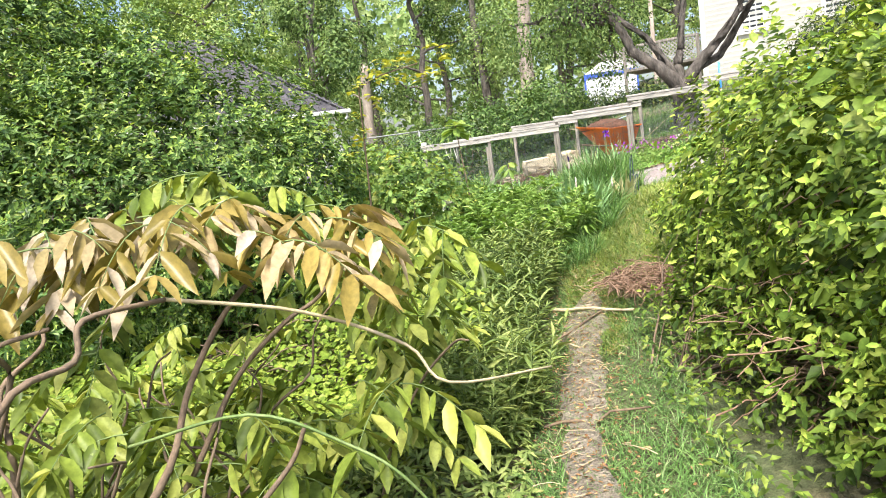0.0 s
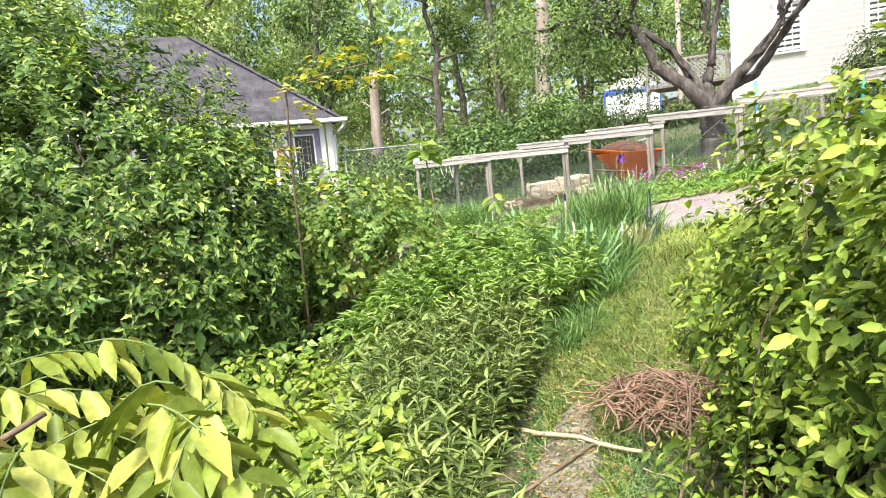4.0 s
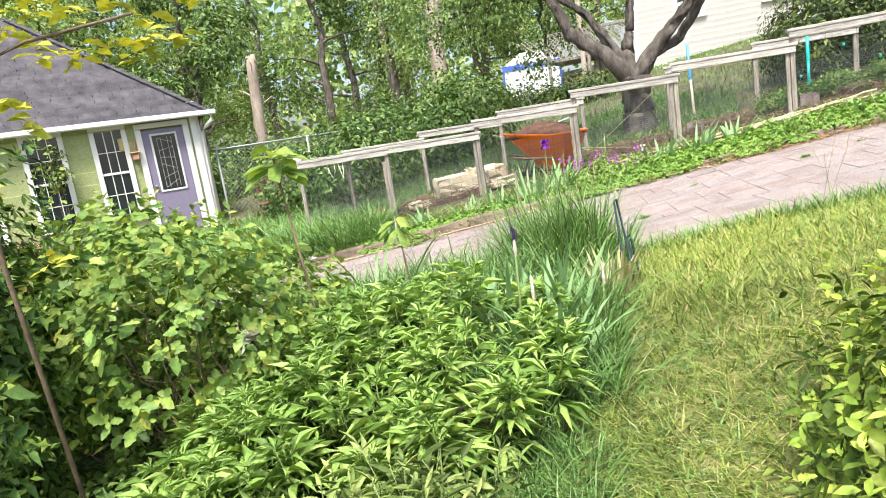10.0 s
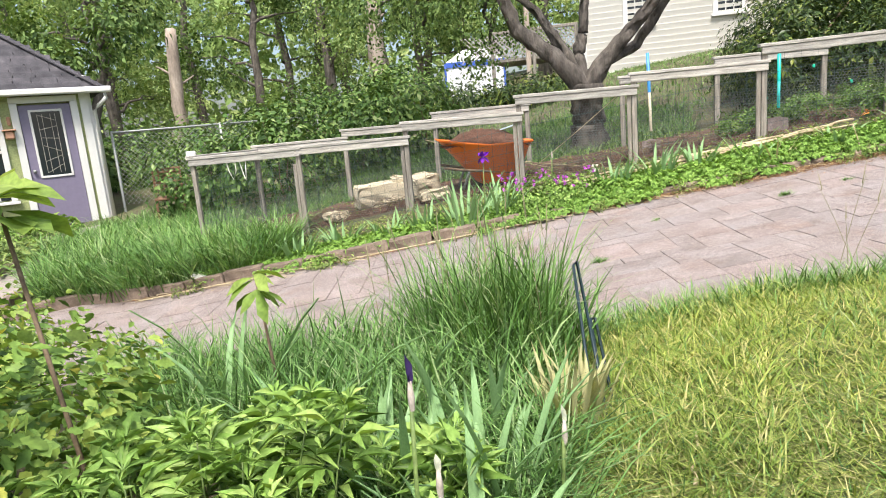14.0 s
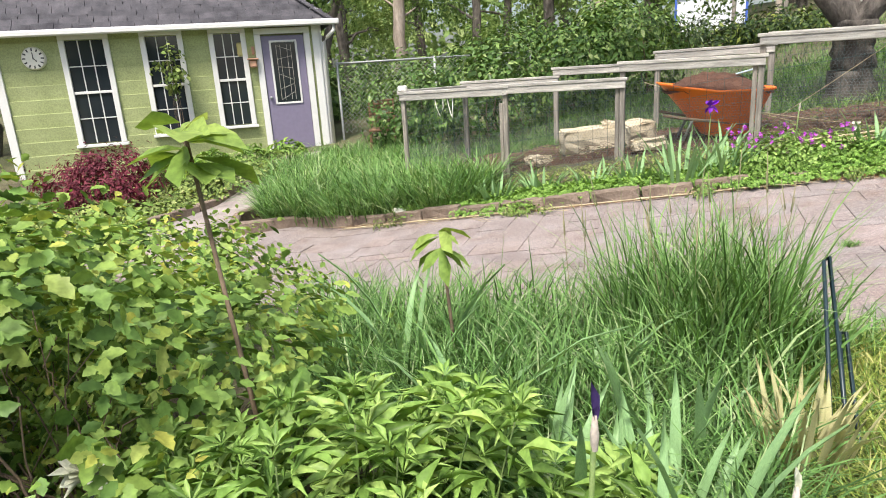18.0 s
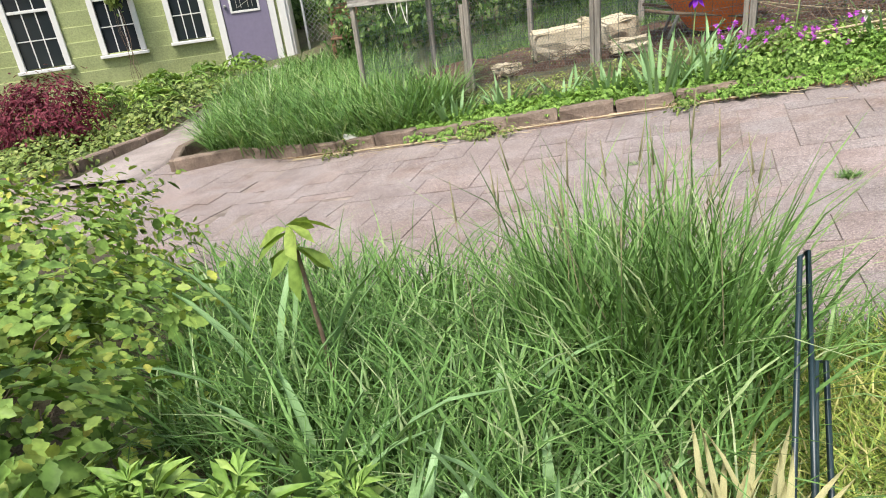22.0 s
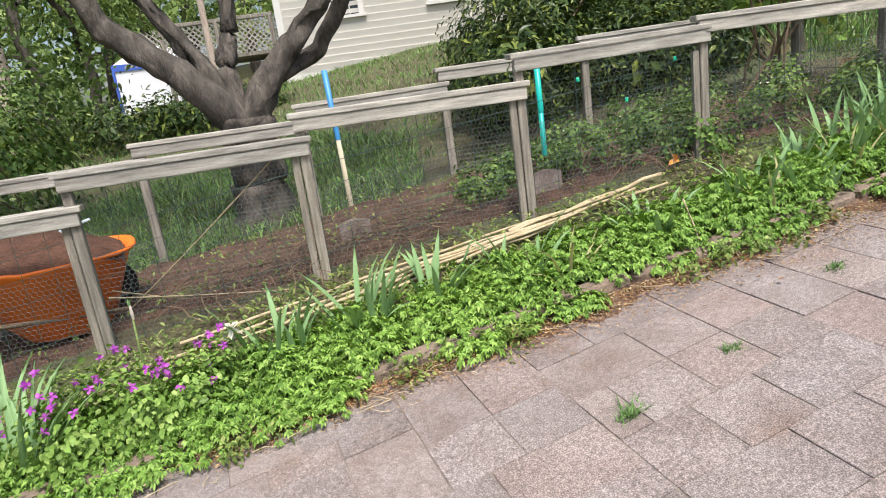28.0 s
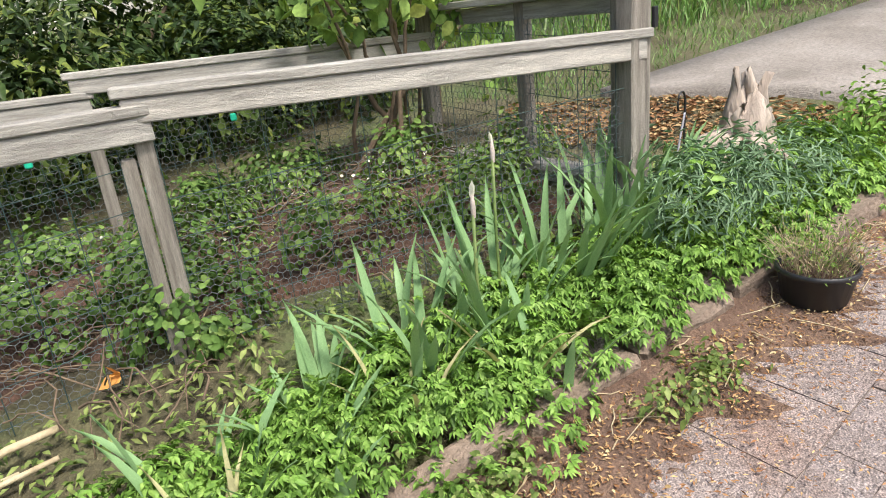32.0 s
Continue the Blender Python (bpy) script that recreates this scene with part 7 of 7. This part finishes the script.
apron()
grass_field("lawn", "thin trodden grass along the far edge of the apron", [(9.2, 9.5), (9.9, 9.15), (11.6, 8.3), (12.4, 5.0), (13.2, 5.2), (12.4, 9.2), (10.4, 10.6), (9.0, 10.4)], 5000, 0.07, 0.006, M_GRASS, 0.4, 0.5)
grass_field("tall_grass", "tall rough grass beyond the concrete apron", [(9.4, 10.2), (11.4, 9.3), (12.4, 5.0), (14.5, 5.0), (15, 13), (10, 13)], 12000, 0.26, 0.011, M_GRASS, 0.25, 0.4)
q = scatter_in([(8.5, 7.7), (9.0, 7.4), (9.2, 9.0), (9.0, 9.9), (8.3, 9.6), (8.5, 8.5)], 3200)
tagged(array_mesh("wood_chips", *leaf_arrays(on_ground(q, 0.015), rng.normal(size=(3200, 3)) * [1, 1, 0.15], 0.04, 0.02, SIMPLE, 0.05), M_DEADLEAF), "orange-brown wood chip mulch at the bed end", "mulch", "", "stuff")


DRIFT_X, DRIFT_W = (-1, 1, 3, 4, 5, 6, 6.5, 7, 8, 8.5), (0.04, 0.05, 0.1, 0.16, 0.24, 0.3, 0.42, 0.54, 0.45, 0.4)


def litter():
    n = 16000
    x = np.where(rng.random(n) < 0.7, rng.uniform(3.2, 8.4, n), rng.uniform(-1, 8.4, n))
    y = along(KERB, x) - 0.04 - np.abs(rng.normal(0, 0.55, n)) * np.interp(x, DRIFT_X, DRIFT_W)
    p = on_ground(np.column_stack([x, y]), 0.022)
    tagged(array_mesh("leaf_litter", *leaf_arrays(p, rng.normal(size=(n, 3)) * [1, 1, 0.12], 0.015, 0.005, SIMPLE, 0.05), M_DEADLEAF), "brown leaf litter and needles swept against the kerb", "leaf litter", "", "stuff")
    k = 1200
    x = rng.uniform(2.2, 8.2, k)
    y = along(KERB, x) - 0.04 - np.abs(rng.normal(0, 0.3, k)) * np.interp(x, DRIFT_X, DRIFT_W)
    tagged(array_mesh("leaf_litter", *leaf_arrays(on_ground(np.column_stack([x, y]), 0.026), rng.normal(size=(k, 3)) * [1, 1, 0.25], 0.014, 0.008, OVATE, 0.2), M_FLAKE), "pale straw-coloured dry leaf flakes along the kerb", "leaf litter", "", "stuff")
    m = 260
    x = rng.uniform(-1, 8.4, m)
    y = along(KERB, x) - 0.02 - np.abs(rng.normal(0, 0.12, m))
    lines = [(bent((a, b, g(a, b) + 0.025), (a + rng.normal(0, 0.1), b + rng.normal(0, 0.05), g(a, b) + 0.03), 0, 4, 0.004), (0.002, 0.0015)) for a, b in zip(x, y)]
    tagged(tubes("dry_stalk", lines, M_CANE, sides=4), "dry straw stalks lying along the kerb", "straw", "", "stuff")


litter()


def dirt_drift():
    """Thin uneven dirt washed against the kerb, feathering out over the pavers."""
    xs = np.linspace(-0.8, 8.5, 320)
    wide = 0.6 * np.interp(xs, DRIFT_X, DRIFT_W) * (1 + 0.3 * np.sin(xs * 2.9) + 0.25 * np.sin(xs * 6.7 + 1) + 0.2 * np.sin(xs * 17.0) + 0.15 * np.sin(xs * 31.0 + 2) + rng.normal(0, 0.1, 320))
    wide = np.clip(wide, 0.03, 0.7)
    s = np.linspace(0, 1, 9)
    X = np.repeat(xs[:, None], 9, 1)
    Y = along(KERB, xs)[:, None] - wide[:, None] * s[None]
    Z = gz(X, Y) + 0.024 - 0.022 * s[None] ** 1.5 + rng.normal(0, 0.0025, X.shape)
    v = np.column_stack([X.ravel(), Y.ravel(), Z.ravel()])
    i = (np.arange(319)[:, None] * 9 + np.arange(8)[None]).ravel()
    t = np.concatenate([np.column_stack([i, i + 1, i + 10]), np.column_stack([i, i + 10, i + 9])])
    tagged(array_mesh("dirt_drift", v, t, rough_mat("washed_dirt", (0.1, 0.058, 0.04), (0.25, 0.16, 0.11), 9, 1.0, 90, 1.0, 0.02)), "brown dirt washed over the pavers along the kerb", "dirt", "", "structure")


dirt_drift()
for x, y, s in ((2.73, 8.15, 1.0), (4.4, 8.45, 1.0), (5.63, 8.38, 0.8), (5.1, 7.75, 0.8), (6.1, 7.5, 0.7), (4.9, 8.4, 0.6), (3.5, 8.75, 0.6), (1.9, 8.9, 0.5)):
    n = int(120 * s)
    q = np.column_stack([x + rng.normal(0, 0.024, n), y + rng.normal(0, 0.016, n)])
    tagged(array_mesh("weed_tuft", *blade_arrays(on_ground(q, 0.0), 0.032 * s, 0.004, 0.7, 0.4), M_GRASS), "small green weed tuft in a paver joint", "weed", "weeds in the drive")
for x in np.concatenate([rng.uniform(3.2, 7.4, 17), rng.uniform(-0.8, 2.5, 7)]):
    y = float(along(KERB, x)) - 0.1 - abs(rng.normal(0, 0.05))
    shrub("weed_clump", "leafy green weed growing at the kerb foot", (x, y), [(0, 0, 0.03, 0.09, 0.06, 0.06)], 170, M_HERB, 0.024, 0.015, 14, 0.03, 0.4, LANCE, stems=0, category="weed", group="weeds at the kerb")

# ---- beside the shed ----
shrub("japanese_maple", "low dark red cut-leaf maple before the shed", (-4.6, 12.6), [(0, 0, 0.45, 0.62, 0.5, 0.42), (-0.5, 0.1, 0.4, 0.55, 0.45, 0.38)], 6500, M_PURPLELEAF, 0.06, 0.025, 110, 0.09, 0.4, LANCE, stems=12, category="maple")
for x, y in ((-3.4, 14.6), (-3.9, 14.2), (-3.0, 15.1), (-4.6, 13.9), (-3.6, 13.4), (-5.0, 13.1)):
    palmate("hosta", "broad blue-green hosta before the shed wall", (x, y), 0.42, 0.42, 60, 0.2, M_BIG, 2)
shrub("climbing_vine", "sparse vine climbing the shed wall", (-5.05, 15.45), [(0, 0, 1.95, 0.25, 0.08, 0.2), (0.1, 0, 1.6, 0.12, 0.06, 0.25)], 260, M_HERB, 0.08, 0.06, 24, 0.06, 0.5, OVATE, stems=5, radius=0.005, category="vine")
ground_cover("bed_herbs", "mixed low plants before the shed", [(-6.5, 11.6), (-4.4, 11.35), (-3.6, 10.95), (-3.4, 12.4), (-2.7, 13.2), (-2.9, 15.9), (-6.5, 14.6)], 8000, M_HERB, 0.08, 0.05, 0.04, 0.35)
M_SIDEPATH = rough_mat("pale_path_concrete", (0.24, 0.2, 0.18), (0.38, 0.33, 0.3), 3, 0.95, 60, 0.5, 0.006)


def side_path():
    c = np.array([(-2.95, 10.85), (-2.9, 11.7), (-2.75, 12.6), (-2.5, 13.5), (-2.65, 14.6), (-3.1, 16.0)])
    s = np.linspace(0, 5, 40)
    p = np.column_stack([np.interp(s, range(6), c[:, k]) for k in (0, 1)])
    w = 0.42
    rows = [on_ground(p + [k * w, 0], 0.045 if abs(k) < 1.01 else -0.05) for k in (-1.02, -1.0, 0.0, 1.0, 1.02)]
    v = np.stack(rows, 1).reshape(-1, 3)
    t = []
    for i in range(39):
        for k in range(4):
            q = i * 5 + k
            t += [(q, q + 1, q + 6), (q, q + 6, q + 5)]
    tagged(array_mesh("side_path", v, np.array(t), M_SIDEPATH), "pale concrete path leading to the shed door", "path", "", "structure")
    e = empty("kerb", (-3.3, 12.4, g(-3.3, 12.4)), "brown kerb blocks edging the shed path", "kerb", "", "structure")
    for line in ([(-5.6, 10.95), (-4.4, 11.2), (-3.65, 11.55), (-3.3, 12.4), (-2.95, 13.5)], [(-1.55, 11.32), (-2.2, 11.05), (-2.4, 11.6), (-2.3, 12.5)]):
        for (ax, ay), (bx, by) in zip(line, line[1:]):
            ln = math.hypot(bx - ax, by - ay)
            m = max(1, int(ln / 0.4))
            for k in range(m):
                f = (k + 0.5) / m
                x, y = ax + (bx - ax) * f, ay + (by - ay) * f
                o = part("kerb_block", boxed((ln / m - 0.01, 0.1, 0.2), (0, 0, 0), 0.014), M_KERB)
                o.matrix_world = pose(x, y, g(x, y) + 0.03, rng.normal(0, 1.5), 0, math.degrees(math.atan2(by - ay, bx - ax)))
                seat([o], e)


side_path()


def wicker_chair():
    x, y = -1.35, 15.3
    e = empty("garden_chair", (x, y, g(x, y)), "brown woven garden chair beside the fence", "chair", turn=10)
    wood = rough_mat("brown_wicker", (0.12, 0.06, 0.035), (0.28, 0.16, 0.09), 10, 0.8, 80)
    part("seat", boxed((0.45, 0.42, 0.04), (0, 0, 0.42), 0.01), wood, e)
    bk = bmesh.new()
    for k in range(8):
        box(bk, (0.45, 0.02, 0.025), (0, 0.2, 0.5 + k * 0.055), 0.004)
    for k in range(6):
        box(bk, (0.025, 0.024, 0.45), (-0.2 + k * 0.08, 0.205, 0.68), 0.004)
    part("backrest", bk, wood, e)
    for sx in (-0.2, 0.2):
        for sy in (-0.18, 0.18):
            part("leg", boxed((0.035, 0.035, 0.42), (sx, sy, 0.21), 0.004), wood, e)


wicker_chair()


def chain_fence():
    e = empty("chain_link_fence", (-2.2, 17.3, g(-2.2, 17.3)), "rusty chain-link fence running behind the shed", "fence")
    a, b = np.array((-2.5, 17.0)), np.array((1.2, 17.6))
    z0 = g(-1, 17.2)
    P0, P1 = [], []
    ln = np.hypot(*(b - a))
    for k in np.arange(-1.3, ln, 0.09):
        for s in (1, -1):
            x0, x1 = (k, k + 1.3) if s > 0 else (k + 1.3, k)
            f0, f1 = np.clip((x0 / ln, x1 / ln), 0, 1)
            h0, h1 = (abs(f0 * ln - x0)), 1.3 - abs(f1 * ln - x1)
            P0.append((*(a + (b - a) * f0), z0 + h0)), P1.append((*(a + (b - a) * f1), z0 + h1))
    net = wires("chain_link", np.array(P0, float), np.array(P1, float), 0.003, M_WIRE)
    parts = [net]
    for f in (0, 0.5, 1.0):
        p = a + (b - a) * f
        parts.append(tubes("post", [(np.array([(*p, z0 - 0.2), (*p, z0 + 1.35)]), (0.025, 0.025))], M_WIRE, sides=8))
    parts.append(tubes("top_rail", [(np.array([(*a, z0 + 1.32), (*b, z0 + 1.32)]), (0.02, 0.02))], M_WIRE, sides=8))
    seat(parts, e)


chain_fence()


def ladder():
    e = empty("ladder", (9.2, 18.55, g(9.2, 18.55)), "white aluminium ladder lying on its side by the house", "ladder")
    a, b = np.array((9.1, 18.6, 2.0)), np.array((10.9, 17.6, 2.2))
    white = plain_mat("white_aluminium", (0.72, 0.73, 0.74), 0.45)
    parts = [tubes("stile", [(np.array([a + [0, 0, h], b + [0, 0, h]]), (0.025, 0.025))], white, sides=6) for h in (0.0, 0.36)]
    for k in range(9):
        p = a + (b - a) * (k + 0.5) / 9
        parts.append(tubes("rung", [(np.array([p, p + [0, 0, 0.36]]), (0.018, 0.018))], white, sides=6))
    seat(parts, e)


ladder()


def utility_pole():
    x, y = 6.9, 20.9
    e = empty("utility_pole", (x, y, g(x, y)), "thin brown wooden pole beyond the garden", "pole")
    seat([tubes("shaft", [(np.array([(x, y, g(x, y) - 0.2), (x, y, 7.5)]), (0.07, 0.055))], M_BARK_PALE, sides=9)], e)


utility_pole()


def bits():
    # string hung on the corner rail, cord ties, post cap, green markers, orange leaf
    white = plain_mat("white_string", (0.7, 0.68, 0.62), 0.8)
    tagged(tubes("string", [(np.array([(0.0, 11.86, 1.49), (0.02, 11.84, 1.36), (0.06, 11.83, 1.26), (0.1, 11.82, 1.36), (0.1, 11.81, 1.5)]), (0.006, 0.006)), (np.array([(0.14, 11.8, 1.5), (0.18, 11.79, 1.3), (0.2, 11.79, 1.24), (0.22, 11.78, 1.5)]), (0.006, 0.006))], white, sides=5), "loops of white string hung over the rail", "string")
    bm = boxed((0.1, 0.1, 0.07), (0, 0, 0.035), 0.015)
    o = part("post_cap", bm, white)
    o.matrix_world = pose(-0.38, 12.0, 1.545)
    tagged(o, "white plastic cap on the corner post", "cap")
    for a, b in (((2.3, 11.9, 1.5), (3.5, 11.0, 1.1)), ((3.2, 10.95, 1.2), (4.2, 10.5, 1.05)), ((4.15, 10.5, 1.85), (3.3, 11.0, 1.1))):
        tagged(tubes("cord", [(bent(a, b, 0.01), (0.004, 0.004))], M_CANE, sides=5), "slack straw-coloured cord tied across the fence", "cord", "cords")
    o = part("paint_stick", boxed((0.42, 0.03, 0.015), (0, 0, 0), 0.003), plain_mat("pale_blue_paint", (0.45, 0.55, 0.62), 0.6))
    o.matrix_world = pose(3.05, 11.4, g(2.9, 11.45) + 0.63, 0, -14, -20)
    tagged(o, "pale blue painted stick lying on the soil heap", "stick")
    n = 5
    p = np.tile(np.array((6.22, 9.55, g(6.22, 9.55) + 0.07)), (n, 1))
    tagged(array_mesh("dry_leaf", *leaf_arrays(p, rng.normal(size=(n, 3)) + [0, 0, 0.2], 0.05, 0.045, OVATE, 0.1), leaf_mat("orange_leaf", ((0.0, (0.6, 0.25, 0.06)), (1.0, (0.72, 0.36, 0.12))), 0.7, 0.2, 0.5, (1, 1, 1))), "curled orange dead leaf beside the fence post", "leaf")
    teal = plain_mat("green_plastic_clip", (0.02, 0.5, 0.3), 0.4)
    for x, y, z in ((6.5, 10.6, 1.95), (7.3, 10.35, 2.0), (6.9, 10.5, 1.75), (6.1, 10.85, 1.65)):
        bm = boxed((0.03, 0.02, 0.035), (0, 0, 0), 0.006)
        o = part("wire_clip", bm, teal)
        o.matrix_world = pose(x, y - 0.02, z)
        tagged(o, "small bright green plastic clip on the netting", "clip", "green clips")
    n = 26
    q = np.column_stack([rng.uniform(5.3, 6.2, n), rng.uniform(8.5, 8.9, n)])
    tagged(array_mesh("fallen_leaf", *leaf_arrays(on_ground(q, 0.03), rng.normal(size=(n, 3)) * [1, 1, 0.2], 0.032, 0.024, OVATE), M_DEADLEAF), "pale curled dead leaves on the drive", "leaf litter", "", "stuff")
    tagged(tubes("stick", [(np.array([(5.5, 8.9, g(5.5, 8.9) + 0.03), (5.58, 9.0, g(5.58, 9.0) + 0.1), (5.56, 9.05, g(5.56, 9.05) + 0.25)]), (0.006, 0.005))], M_CANE, sides=6), "bent pale stick leaning on the kerb", "stick", "sticks on the path")
    o = part("plastic_scrap", boxed((0.16, 0.1, 0.03), (0, 0, 0), 0.012), white)
    o.matrix_world = pose(-0.3, 10.85, g(-0.3, 10.85) + 0.12, 12, 8, 30)
    tagged(o, "crumpled pale plastic scrap in the grass", "scrap")


bits()

# ---- pavers, each a piece of the drive ----


def pavers():
    """Ashlar of square and oblong pavers; those on the walked stretch are single pieces."""
    unit_size, rows, cols = 0.133, 76, 120
    ux, uy = 0.9703, -0.2419
    vx, vy = 0.2419, 0.9703
    kinds = {}
    for w, h in ((2, 2), (2, 3), (3, 2), (3, 3), (1, 1), (1, 2), (2, 1)):
        me = bpy.data.meshes.new("paver")
        bm = boxed((w * unit_size - 0.0022, h * unit_size - 0.0022, 0.06), (0, 0, -0.03), 0.002)
        bm.to_mesh(me)
        bm.free()
        me.materials.append(M_PAVER)
        kinds[w, h] = me
    taken = np.zeros((cols, rows), bool)
    rest = bmesh.new()
    count = 0
    for i in range(cols):
        for j in range(rows):
            if taken[i, j]:
                continue
            order = [(2, 2), (2, 2), (2, 3), (3, 2)]
            rng.shuffle(order)
            if rng.random() < 0.04:
                order = [(1, 2), (2, 1)]
            for w, h in [tuple(k) for k in order] + [(2, 1), (1, 2), (1, 1)]:
                if i + w <= cols and j + h <= rows and not taken[i:i + w, j:j + h].any():
                    break
            taken[i:i + w, j:j + h] = True
            a, b = (i + w / 2 - 36) * unit_size, (j + h / 2 - 12) * unit_size
            x, y = 1.0 + a * ux + b * vx, 6.2 + a * uy + b * vy
            if not (-4.3 < x < 8.9) or y > along(KERB, x) + 0.12 or y < along(NEAR, x) - 0.02:
                continue
            z = g(x, y) + 0.006 + rng.normal(0, 0.0015)
            dx, dy = g(x + 0.1, y) - g(x - 0.1, y), g(x, y + 0.1) - g(x, y - 0.1)
            m = pose(x, y, z, math.degrees(math.atan2(dy, 0.2)), -math.degrees(math.atan2(dx, 0.2)), 0) @ pose(0, 0, 0, rng.normal(0, 0.2), rng.normal(0, 0.2), -14.0)
            if 1.6 < x < 6.2 and y > 7.05 and count < 320:
                o = new("paver", kinds[w, h])
                o.matrix_world = m
                o.parent = DRIVE
                o.matrix_parent_inverse = DRIVE.matrix_world.inverted()
                count += 1
            else:
                bmesh.ops.create_cube(rest, size=1.0, matrix=m @ Matrix.Translation((0, 0, -0.03)) @ Matrix.Diagonal((w * unit_size - 0.0025, h * unit_size - 0.0025, 0.06, 1)))
    o = part("paver_rest", rest, M_PAVER)
    tagged(o, kind="stuff")
    seat([o], DRIVE)


pavers()
